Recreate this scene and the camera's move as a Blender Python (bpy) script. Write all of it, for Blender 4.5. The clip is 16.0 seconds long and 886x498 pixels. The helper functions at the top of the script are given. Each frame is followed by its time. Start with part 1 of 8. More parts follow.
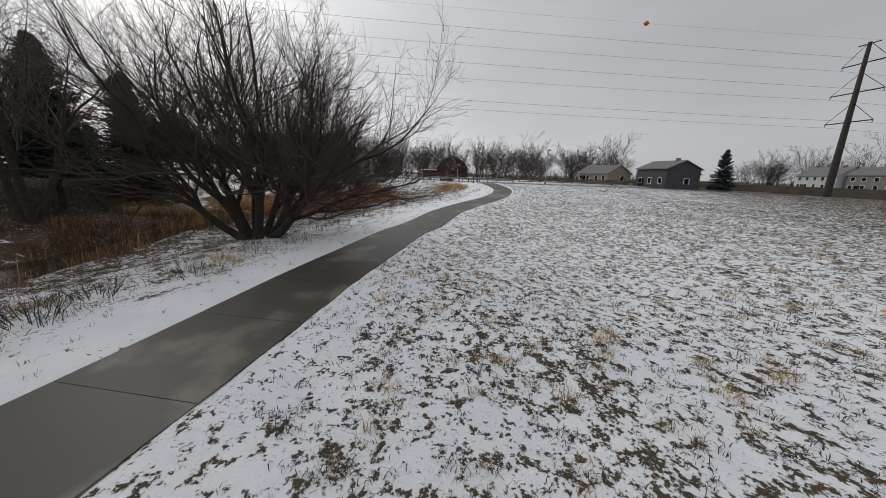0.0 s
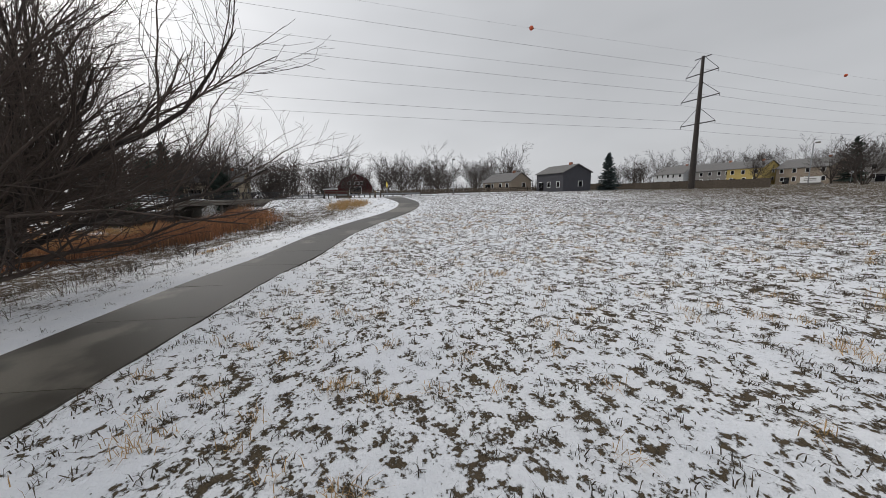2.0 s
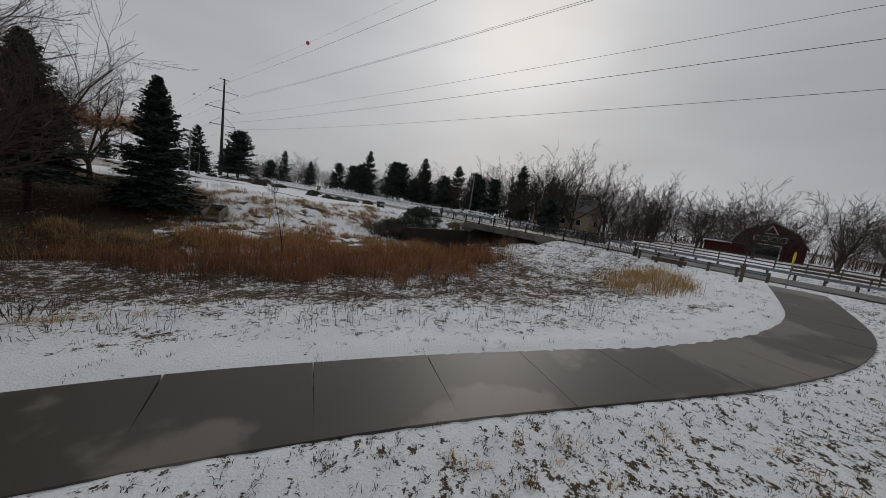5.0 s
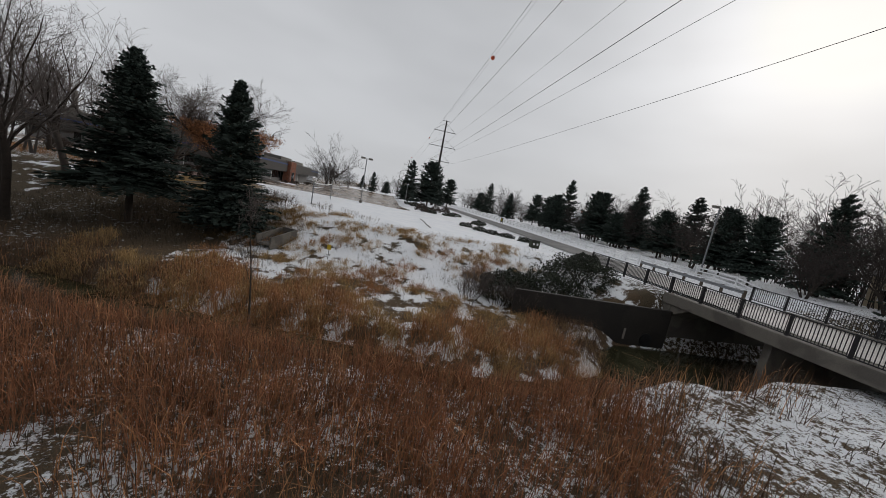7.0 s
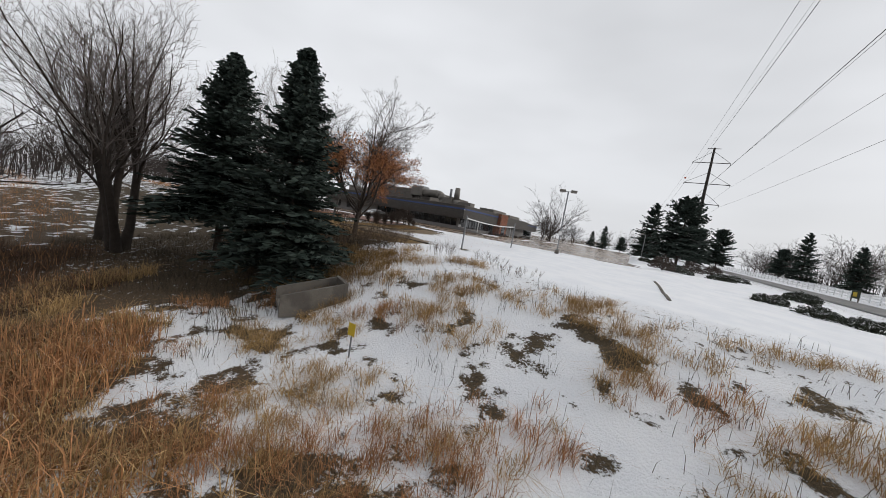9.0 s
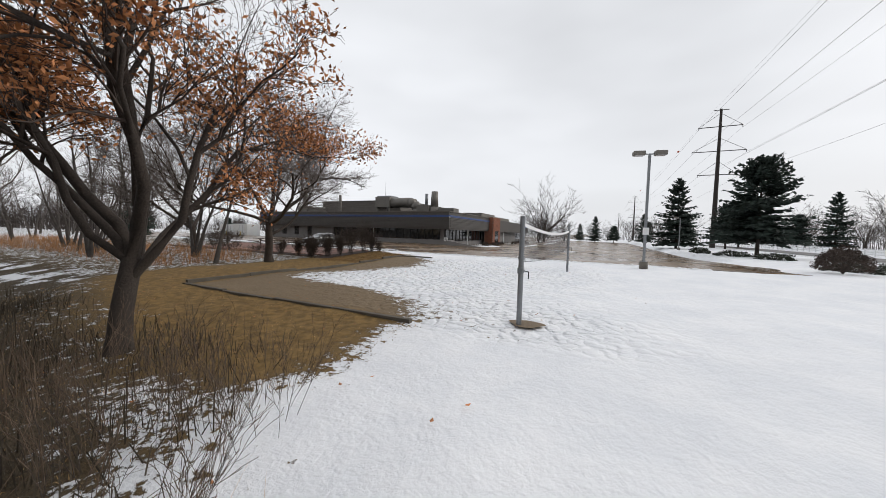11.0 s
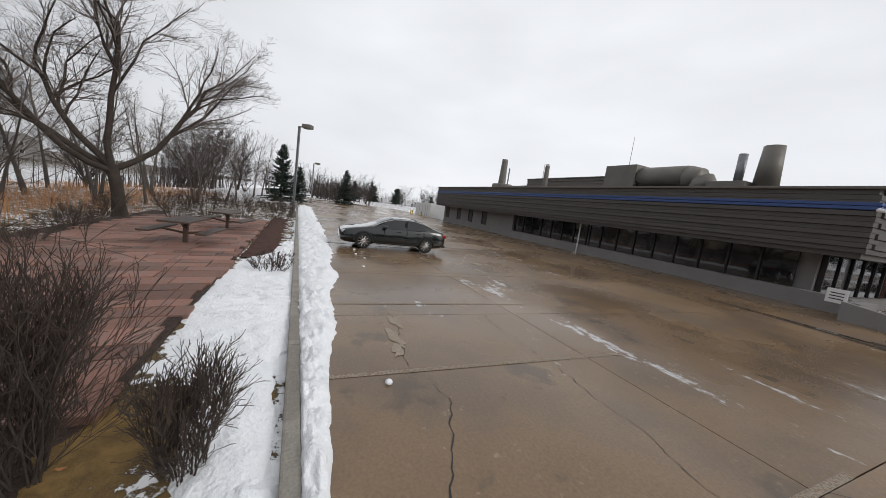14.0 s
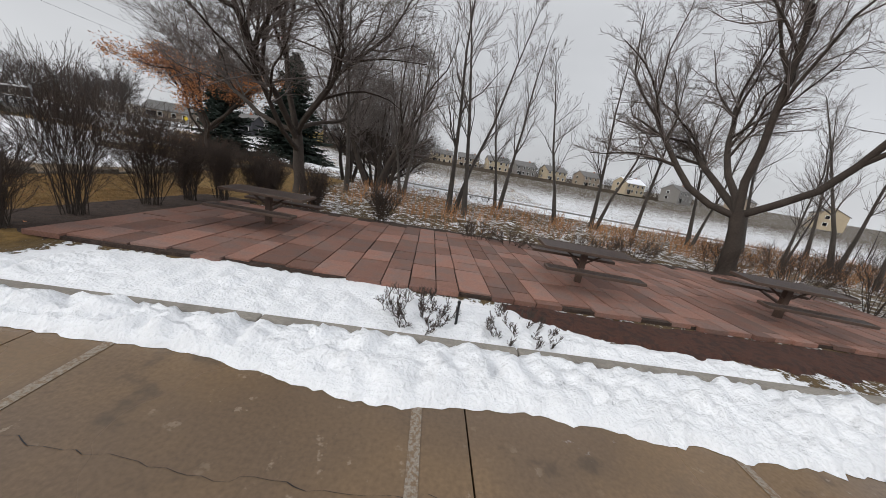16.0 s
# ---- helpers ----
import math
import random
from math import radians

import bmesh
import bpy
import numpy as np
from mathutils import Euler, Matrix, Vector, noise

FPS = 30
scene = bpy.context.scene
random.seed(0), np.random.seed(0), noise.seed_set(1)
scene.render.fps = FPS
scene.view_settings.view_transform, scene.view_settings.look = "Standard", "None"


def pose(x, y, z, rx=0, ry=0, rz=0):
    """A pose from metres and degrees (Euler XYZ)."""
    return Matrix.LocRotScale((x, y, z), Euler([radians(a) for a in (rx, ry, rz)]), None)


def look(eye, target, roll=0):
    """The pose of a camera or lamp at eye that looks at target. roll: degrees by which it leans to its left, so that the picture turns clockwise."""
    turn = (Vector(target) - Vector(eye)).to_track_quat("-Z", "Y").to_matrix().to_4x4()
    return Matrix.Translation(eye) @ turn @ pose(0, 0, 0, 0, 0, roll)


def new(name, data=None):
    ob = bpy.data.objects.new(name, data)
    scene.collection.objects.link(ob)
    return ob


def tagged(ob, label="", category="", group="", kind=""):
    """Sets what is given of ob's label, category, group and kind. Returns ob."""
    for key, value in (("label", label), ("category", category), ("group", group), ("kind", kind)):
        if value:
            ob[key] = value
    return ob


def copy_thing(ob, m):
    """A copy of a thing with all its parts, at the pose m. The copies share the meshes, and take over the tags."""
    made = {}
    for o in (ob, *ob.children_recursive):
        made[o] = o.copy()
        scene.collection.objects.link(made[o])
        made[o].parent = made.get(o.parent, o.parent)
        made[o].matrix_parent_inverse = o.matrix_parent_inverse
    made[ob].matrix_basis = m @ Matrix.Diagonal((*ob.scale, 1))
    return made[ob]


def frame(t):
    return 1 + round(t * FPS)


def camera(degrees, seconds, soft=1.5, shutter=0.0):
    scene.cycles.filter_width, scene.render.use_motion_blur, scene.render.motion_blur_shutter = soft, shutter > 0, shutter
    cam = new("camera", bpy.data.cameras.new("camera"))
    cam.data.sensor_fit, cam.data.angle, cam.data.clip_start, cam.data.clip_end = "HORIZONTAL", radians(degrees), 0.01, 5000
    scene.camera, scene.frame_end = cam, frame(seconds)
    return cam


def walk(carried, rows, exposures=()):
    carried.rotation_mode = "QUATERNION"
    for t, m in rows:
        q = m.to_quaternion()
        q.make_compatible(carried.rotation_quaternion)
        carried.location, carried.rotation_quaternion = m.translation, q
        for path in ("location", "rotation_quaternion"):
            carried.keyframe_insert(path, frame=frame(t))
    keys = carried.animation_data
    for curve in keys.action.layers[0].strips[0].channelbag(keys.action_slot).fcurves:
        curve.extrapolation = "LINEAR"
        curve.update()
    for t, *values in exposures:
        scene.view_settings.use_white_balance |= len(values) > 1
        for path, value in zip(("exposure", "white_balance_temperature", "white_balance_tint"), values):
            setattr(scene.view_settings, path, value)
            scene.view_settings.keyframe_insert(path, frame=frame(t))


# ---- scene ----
cam = camera(106.4, 16.0, soft=0.55, shutter=0.0)
PATH = [
    (0, (-42.072, -28.578, 1.025), (-40.127, -28.721, 0.584), 2.05),
    (0.5, (-41.336, -28.180, 0.701), (-39.466, -28.782, 0.329), -1.11),
    (1, (-39.584, -28.481, -0.066), (-37.729, -29.137, -0.425), -2.05),
    (1.5, (-37.124, -29.471, -0.143), (-35.272, -30.138, -0.497), -1.92),
    (2, (-34.778, -30.907, 0.181), (-32.912, -31.544, -0.156), -1.74),
    (2.5, (-32.659, -32.604, 0.177), (-30.760, -33.147, -0.138), -1.13),
    (3, (-31.084, -34.609, -0.003), (-29.130, -34.924, -0.292), -0.03),
    (3.5, (-28.083, -37.222, 0.123), (-26.101, -37.201, -0.144), 1.07),
    (4, (-23.255, -38.523, 0.440), (-21.328, -38.051, 0.193), 3.61),
    (4.5, (-17.381, -39.212, 1.105), (-15.662, -38.219, 0.865), 6.64),
    (4.8, (-13.479, -38.923, 1.769), (-11.919, -37.700, 1.500), 7.73),
    (5, (-11.334, -38.660, 2.216), (-9.873, -37.322, 1.940), 8.15),
    (5.2, (-9.232, -38.289, 2.594), (-7.882, -36.843, 2.303), 8.80),
    (5.7, (-4.218, -36.857, 3.306), (-3.133, -35.208, 2.987), 9.62),
    (6.2, (-0.174, -34.605, 3.598), (0.660, -32.816, 3.275), 10.13),
    (6.75, (3.190, -31.102, 3.540), (3.723, -29.199, 3.235), 10.64),
    (7.3, (5.453, -26.419, 3.222), (5.601, -24.443, 2.952), 11.47),
    (7.5, (6.375, -24.574, 3.202), (6.344, -22.592, 2.936), 12.05),
    (8, (7.790, -19.602, 3.049), (7.282, -17.684, 2.799), 12.84),
    (8.2, (7.928, -17.842, 2.950), (7.264, -15.971, 2.711), 12.79),
    (8.7, (7.920, -13.763, 2.493), (6.992, -12.003, 2.288), 11.09),
    (9.25, (6.309, -9.854, 2.024), (5.329, -8.118, 1.862), 8.11),
    (9.8, (3.718, -5.956, 1.795), (2.798, -4.184, 1.667), 5.06),
    (10.3, (1.119, -1.906, 1.998), (0.244, -0.112, 1.886), 3.18),
    (10.4, (0.688, -1.124, 1.989), (-0.195, 0.666, 1.868), 3.00),
    (10.5, (0.198, -0.272, 2.014), (-0.677, 1.523, 1.909), 2.64),
    (11, (-2.646, 4.144, 2.310), (-3.511, 5.945, 2.211), 1.61),
    (11.5, (-5.531, 8.648, 2.299), (-6.373, 10.459, 2.206), 0.61),
    (12, (-8.183, 12.975, 2.296), (-8.981, 14.807, 2.208), -0.84),
    (12.5, (-11.131, 17.715, 2.256), (-11.883, 19.566, 2.166), -1.60),
    (13, (-13.714, 22.356, 2.390), (-14.497, 24.193, 2.290), -1.31),
    (13.3, (-15.107, 25.213, 2.205), (-16.018, 26.990, 2.101), -0.09),
    (13.5, (-16.072, 26.988, 2.319), (-17.167, 28.657, 2.197), 1.44),
    (13.9, (-18.574, 30.234, 2.568), (-20.257, 31.295, 2.356), 6.53),
    (14, (-19.220, 30.908, 2.630), (-21.026, 31.731, 2.381), 7.84),
    (14.5, (-21.618, 33.845, 2.781), (-23.453, 33.243, 2.260), 12.20),
    (15, (-24.045, 35.902, 2.553), (-25.035, 34.331, 1.809), 11.99),
    (15.2, (-25.220, 36.057, 2.413), (-25.865, 34.313, 1.676), 11.31),
    (15.5, (-26.678, 35.856, 2.333), (-27.007, 33.981, 1.719), 9.50),
    (16, (-28.680, 34.475, 2.499), (-28.811, 32.548, 1.979), 9.63),
]
walk(cam, [(t, look(eye, target, roll)) for t, eye, target, roll in PATH],
     exposures=[(0.0, 0.10), (1.5, 0.34), (2.5, 0.28), (3.2, 0.0), (4.0, -0.28), (4.5, -0.38), (5.2, -0.6), (7.3, -0.1), (8.2, 0.1), (10.3, 0.42), (12.5, 0.32), (13.0, 0.24), (13.5, 0.1), (14.0, 0.4), (14.5, 0.38), (15.0, 0.72), (15.5, 0.80), (16.0, 0.56)])

# ---------------------------------------------------------------- light
SUN_AZ, SUN_EL = radians(-56.0), radians(27.5)
world = bpy.data.worlds.new("overcast_sky")
scene.world = world
world.use_nodes = True
wn, wl = world.node_tree.nodes, world.node_tree.links
wn.clear()
w_out = wn.new("ShaderNodeOutputWorld")
w_bg = wn.new("ShaderNodeBackground")
w_sky = wn.new("ShaderNodeTexSky")
w_sky.sky_type = 'NISHITA'
w_sky.sun_disc = False
w_sky.sun_elevation = SUN_EL
w_sky.sun_rotation = -SUN_AZ
w_sky.dust_density = 4.0
w_tc = wn.new("ShaderNodeTexCoord")
# cloud deck: soft grey sheet, brighter towards the veiled sun
w_dot = wn.new("ShaderNodeVectorMath"); w_dot.operation = 'DOT_PRODUCT'
w_dot.inputs[1].default_value = (-math.sin(SUN_AZ) * math.cos(SUN_EL), math.cos(SUN_AZ) * math.cos(SUN_EL), math.sin(SUN_EL))
wl.new(w_tc.outputs["Generated"], w_dot.inputs[0])
w_glow = wn.new("ShaderNodeValToRGB")
w_glow.color_ramp.interpolation = 'B_SPLINE'
for i, (pos, v) in enumerate([(0.0, 0.72), (0.45, 0.62), (0.75, 0.60), (0.90, 0.66), (0.965, 0.80), (1.0, 1.10)]):
    e = w_glow.color_ramp.elements[i] if i < 2 else w_glow.color_ramp.elements.new(pos)
    e.position, e.color = pos, (v * 0.97, v * 0.99, v * 1.03, 1)
wl.new(w_dot.outputs["Value"], w_glow.inputs[0])
w_map = wn.new("ShaderNodeMapping"); w_map.inputs["Scale"].default_value = (1, 1, 3.0)
w_noise = wn.new("ShaderNodeTexNoise"); w_noise.inputs["Scale"].default_value = 1.6; w_noise.inputs["Detail"].default_value = 3
wl.new(w_tc.outputs["Generated"], w_map.inputs[0]); wl.new(w_map.outputs[0], w_noise.inputs[0])
w_nr = wn.new("ShaderNodeMapRange"); w_nr.inputs["From Min"].default_value = 0.3; w_nr.inputs["From Max"].default_value = 0.7
w_nr.inputs["To Min"].default_value = 0.88; w_nr.inputs["To Max"].default_value = 1.08
wl.new(w_noise.outputs[0], w_nr.inputs[0])
w_mul = wn.new("ShaderNodeMix"); w_mul.data_type = 'RGBA'; w_mul.blend_type = 'MULTIPLY'; w_mul.inputs["Factor"].default_value = 1.0
# thicker, darker deck towards the south
w_sep = wn.new("ShaderNodeSeparateXYZ"); wl.new(w_tc.outputs["Generated"], w_sep.inputs[0])
w_deck = wn.new("ShaderNodeMapRange"); w_deck.interpolation_type = 'SMOOTHSTEP'
w_deck.inputs["From Min"].default_value, w_deck.inputs["From Max"].default_value = -0.95, 0.25
w_deck.inputs["To Min"].default_value, w_deck.inputs["To Max"].default_value = 0.60, 1.0
wl.new(w_sep.outputs[1], w_deck.inputs[0])
w_south = wn.new("ShaderNodeVectorMath"); w_south.operation = 'SCALE'
wl.new(w_glow.outputs[0], w_south.inputs[0]); wl.new(w_deck.outputs[0], w_south.inputs["Scale"])
wl.new(w_south.outputs[0], w_mul.inputs["A"]); wl.new(w_nr.outputs[0], w_mul.inputs["B"])
w_scale = wn.new("ShaderNodeMix"); w_scale.data_type = 'RGBA'; w_scale.blend_type = 'MIX'; w_scale.inputs["Factor"].default_value = 0.04
w_dim = wn.new("ShaderNodeVectorMath"); w_dim.operation = 'SCALE'; w_dim.inputs["Scale"].default_value = 0.1
wl.new(w_sky.outputs[0], w_dim.inputs[0])
wl.new(w_mul.outputs["Result"], w_scale.inputs["A"]); wl.new(w_dim.outputs[0], w_scale.inputs["B"])
wl.new(w_scale.outputs["Result"], w_bg.inputs["Color"])
w_bg.inputs["Strength"].default_value = 1.0
wl.new(w_bg.outputs[0], w_out.inputs[0])
sun = new("sun", bpy.data.lights.new("sun", 'SUN'))
sun.data.energy, sun.data.angle, sun.data.color = 0.7, radians(22), (1.0, 0.96, 0.9)
sun.matrix_world = look((0, 0, 0), (math.sin(SUN_AZ) * math.cos(SUN_EL), -math.cos(SUN_AZ) * math.cos(SUN_EL), -math.sin(SUN_EL)))


# ---------------------------------------------------------------- materials
def material(name, base=(0.5, 0.5, 0.5), rough=0.8, metal=0.0, var=0.25, scale=6.0, fine=60.0, bump=0.3, dist=0.01, second=None, mixpos=(0.45, 0.6), spec=0.4, randobj=0.0, island=0.0):
    """A procedural surface: two scales of noise on the colour, relief from the fine one; second: a patch colour."""
    m = bpy.data.materials.new(name)
    m.use_nodes = True
    nt = m.node_tree
    n, l = nt.nodes, nt.links
    bs = n["Principled BSDF"]
    bs.inputs["Roughness"].default_value = rough
    bs.inputs["Metallic"].default_value = metal
    bs.inputs["Specular IOR Level"].default_value = spec
    tc = n.new("ShaderNodeTexCoord")
    a = n.new("ShaderNodeTexNoise"); a.inputs["Scale"].default_value = scale; a.inputs["Detail"].default_value = 5
    b = n.new("ShaderNodeTexNoise"); b.inputs["Scale"].default_value = fine; b.inputs["Detail"].default_value = 4
    l.new(tc.outputs["Object"], a.inputs[0]); l.new(tc.outputs["Object"], b.inputs[0])
    add = n.new("ShaderNodeMath"); add.operation = 'ADD'
    l.new(a.outputs[0], add.inputs[0]); l.new(b.outputs[0], add.inputs[1])
    mr = n.new("ShaderNodeMapRange"); mr.inputs["From Min"].default_value = 0.65; mr.inputs["From Max"].default_value = 1.35
    mr.inputs["To Min"].default_value = 1 - var; mr.inputs["To Max"].default_value = 1 + var
    l.new(add.outputs[0], mr.inputs[0])
    src = None
    if second:
        rp = n.new("ShaderNodeMapRange"); rp.interpolation_type = 'SMOOTHSTEP'
        rp.inputs["From Min"].default_value, rp.inputs["From Max"].default_value = mixpos
        l.new(a.outputs[0], rp.inputs[0])
        mx = n.new("ShaderNodeMix"); mx.data_type = 'RGBA'
        mx.inputs["A"].default_value, mx.inputs["B"].default_value = (*base, 1), (*second, 1)
        l.new(rp.outputs[0], mx.inputs["Factor"])
        src = mx.outputs["Result"]
    mul = n.new("ShaderNodeVectorMath"); mul.operation = 'SCALE'
    if src: l.new(src, mul.inputs[0])
    else: mul.inputs[0].default_value = base
    scale_out = mr.outputs[0]
    for amount, kind in ((randobj, "ShaderNodeObjectInfo"), (island, "ShaderNodeNewGeometry")):
        if amount:
            oi = n.new(kind)
            r2 = n.new("ShaderNodeMapRange"); r2.inputs["To Min"].default_value = 1 - amount; r2.inputs["To Max"].default_value = 1 + amount
            l.new(oi.outputs["Random" if kind == "ShaderNodeObjectInfo" else "Random Per Island"], r2.inputs[0])
            mm = n.new("ShaderNodeMath"); mm.operation = 'MULTIPLY'
            l.new(scale_out, mm.inputs[0]); l.new(r2.outputs[0], mm.inputs[1])
            scale_out = mm.outputs[0]
    l.new(scale_out, mul.inputs["Scale"])
    l.new(mul.outputs[0], bs.inputs["Base Color"])
    if bump:
        bp = n.new("ShaderNodeBump"); bp.inputs["Strength"].default_value = bump; bp.inputs["Distance"].default_value = dist
        l.new(b.outputs[0], bp.inputs["Height"]); l.new(bp.outputs[0], bs.inputs["Normal"])
    return m


M = {}
M["snow"] = material("snow", (0.86, 0.875, 0.90), 0.75, var=0.06, scale=1.5, fine=22, bump=0.7, dist=0.04)
M["concrete"] = material("wet_concrete", (0.046, 0.040, 0.030), 0.46, var=0.18, scale=0.30, fine=40, bump=0.15, dist=0.004, second=(0.125, 0.112, 0.090), mixpos=(0.52, 0.60), randobj=0.12)
M["bark"] = material("bark", (0.052, 0.041, 0.034), 0.95, var=0.35, scale=3, fine=30, bump=0.8, dist=0.02)
M["kerb"] = material("kerb_concrete", (0.30, 0.275, 0.24), 0.85, var=0.25, scale=2.5, fine=40, bump=0.3, dist=0.005, second=(0.21, 0.19, 0.165))
M["willow_bark"] = material("willow_bark", (0.034, 0.027, 0.023), 0.95, var=0.35, scale=3, fine=30, bump=0.8, dist=0.02)
M["bark_grey"] = material("bark_grey", (0.085, 0.074, 0.066), 0.95, var=0.35, scale=3, fine=30, bump=0.8, dist=0.02)
M["twig"] = material("twig", (0.070, 0.052, 0.043), 0.95, var=0.25, scale=2, fine=20, bump=0)
M["twig_grey"] = material("grey_brown_twig", (0.150, 0.126, 0.116), 0.95, var=0.25, scale=2, fine=20, bump=0)
M["brush_stem"] = material("dry_brush_stem", (0.130, 0.090, 0.062), 0.95, var=0.3, scale=2, fine=20, bump=0, island=0.35)
M["needles"] = material("needles", (0.030, 0.045, 0.036), 0.8, var=0.35, scale=2.5, fine=20, bump=0, island=0.35)
M["blue_needles"] = material("blue_needles", (0.045, 0.062, 0.062), 0.8, var=0.35, scale=2.5, fine=20, bump=0, island=0.35)
M["steel_dark"] = material("weathered_steel", (0.045, 0.037, 0.033), 0.7, metal=0.3, var=0.3, scale=2, fine=25, bump=0.2)
M["galvanised"] = material("galvanised_metal", (0.25, 0.26, 0.27), 0.5, metal=0.8, var=0.15, scale=4, fine=40, bump=0.1)
M["fascia"] = material("ribbed_fascia", (0.085, 0.078, 0.072), 0.6, var=0.15, scale=1.2, fine=15, bump=0.1)
M["fascia_blue"] = material("blue_band", (0.045, 0.085, 0.24), 0.5, var=0.1, scale=2, fine=20, bump=0.05)
M["stucco"] = material("grey_stucco", (0.23, 0.22, 0.215), 0.9, var=0.12, scale=0.8, fine=60, bump=0.3, dist=0.006)
M["brick"] = material("red_brick", (0.26, 0.105, 0.065), 0.9, var=0.2, scale=2, fine=40, bump=0.3, dist=0.005, randobj=0.25)
M["mortar"] = material("mortar", (0.28, 0.25, 0.22), 0.95, var=0.1, scale=4, fine=60, bump=0.2)
M["wood_dark"] = material("weathered_wood", (0.085, 0.068, 0.052), 0.9, var=0.35, scale=3, fine=40, bump=0.5, dist=0.006, randobj=0.15)
M["white_paint"] = material("white_paint", (0.74, 0.74, 0.73), 0.6, var=0.08, scale=2, fine=30, bump=0.1)
M["black_metal"] = material("black_metal", (0.022, 0.022, 0.024), 0.5, metal=0.2, var=0.2, scale=3, fine=30, bump=0.1)
M["brown_metal"] = material("brown_coated_metal", (0.085, 0.056, 0.043), 0.5, var=0.2, scale=3, fine=40, bump=0.15)
M["grass_dry"] = material("dry_grass", (0.42, 0.275, 0.125), 0.95, var=0.35, scale=1.2, fine=15, bump=0, island=0.4)
M["grass_rust"] = material("rusty_reeds", (0.40, 0.205, 0.095), 0.95, var=0.35, scale=0.7, fine=15, bump=0, island=0.45)
M["grass_gold"] = material("golden_brush_grass", (0.25, 0.155, 0.065), 0.95, var=0.35, scale=0.9, fine=15, bump=0, island=0.45)
M["grass_red"] = material("red_reeds", (0.31, 0.140, 0.070), 0.95, var=0.35, scale=0.7, fine=15, bump=0, island=0.45)
M["reed_dark"] = material("weathered_reeds", (0.115, 0.070, 0.045), 0.95, var=0.35, scale=0.7, fine=15, bump=0, island=0.5)
M["grass_grey"] = material("dead_grass", (0.070, 0.055, 0.038), 0.95, var=0.35, scale=1.2, fine=15, bump=0, island=0.4)
M["leaf_brown"] = material("withered_leaf", (0.40, 0.17, 0.07), 0.9, var=0.35, scale=3, fine=20, bump=0, island=0.5)
M["sandstone"] = material("red_sandstone", (0.250, 0.128, 0.095), 0.75, var=0.3, scale=2.2, fine=35, bump=0.5, dist=0.008, second=(0.185, 0.115, 0.095), mixpos=(0.42, 0.62), randobj=0.34)
M["timber"] = material("landscape_timber", (0.12, 0.105, 0.085), 0.9, var=0.3, scale=2, fine=40, bump=0.5, dist=0.006)
M["mulch"] = material("bark_mulch", (0.052, 0.034, 0.026), 0.95, var=0.6, scale=8, fine=45, bump=1.0, dist=0.03)
M["tyre"] = material("tyre_rubber", (0.02, 0.02, 0.02), 0.85, var=0.2, fine=50, bump=0.1)
M["chrome"] = material("bright_alloy", (0.75, 0.75, 0.77), 0.25, metal=0.9, var=0.05, bump=0)
M["orange"] = material("orange_plastic", (0.55, 0.10, 0.04), 0.6, var=0.15, bump=0.05)
M["yellow"] = material("yellow_plastic", (0.62, 0.45, 0.03), 0.6, var=0.1, bump=0.05)
M["barn_red"] = material("barn_red_boards", (0.075, 0.014, 0.013), 0.85, var=0.2, scale=2, fine=30, bump=0.2)
M["roof_grey"] = material("grey_shingles", (0.16, 0.155, 0.15), 0.9, var=0.2, scale=2, fine=20, bump=0.3)
M["wire"] = material("power_cable", (0.06, 0.06, 0.065), 0.6, metal=0.4, var=0.1, bump=0)
M["hedge_leaf"] = material("evergreen_leaf", (0.028, 0.034, 0.020), 0.7, var=0.4, scale=4, fine=20, bump=0, island=0.45)


def glossy(name, base, rough, metal=0.0, coat=0.0, trans=0.0, spec=0.5):
    m = material(name, base, rough, metal, var=0.04, bump=0)
    b = m.node_tree.nodes["Principled BSDF"]
    b.inputs["Coat Weight"].default_value = coat
    b.inputs["Transmission Weight"].default_value = trans
    b.inputs["Specular IOR Level"].default_value = spec
    return m


M["window"] = glossy("dark_glass", (0.012, 0.013, 0.015), 0.04, spec=0.7)
M["car_paint"] = glossy("dark_car_paint", (0.006, 0.009, 0.009), 0.18, 0.2, coat=1.0)
M["lamp_red"] = glossy("red_tail_light", (0.25, 0.01, 0.01), 0.15)
M["lamp_clear"] = glossy("clear_headlight", (0.5, 0.5, 0.52), 0.1)


# ---------------------------------------------------------------- mesh tools
def mesh_object(name, verts, faces, mat, parent=None, label="", smooth=False):
    me = bpy.data.meshes.new(name)
    me.from_pydata([tuple(v) for v in verts], [], faces)
    for m in (mat if isinstance(mat, (list, tuple)) else [mat]):
        me.materials.append(m)
    if smooth:
        me.polygons.foreach_set("use_smooth", [True] * len(me.polygons))
    me.update()
    ob = new(name, me)
    if parent is not None:
        ob.parent = parent
    if label:
        tagged(ob, label=label)
    return ob


def part(name, bm, mat, parent, label="", smooth=False):
    me = bpy.data.meshes.new(name)
    bm.normal_update()
    bm.to_mesh(me)
    bm.free()
    me.materials.append(mat)
    if smooth:
        me.polygons.foreach_set("use_smooth", [True] * len(me.polygons))
    ob = new(name, me)
    if parent is not None:
        ob.parent = parent
    if label:
        tagged(ob, label=label)
    return ob


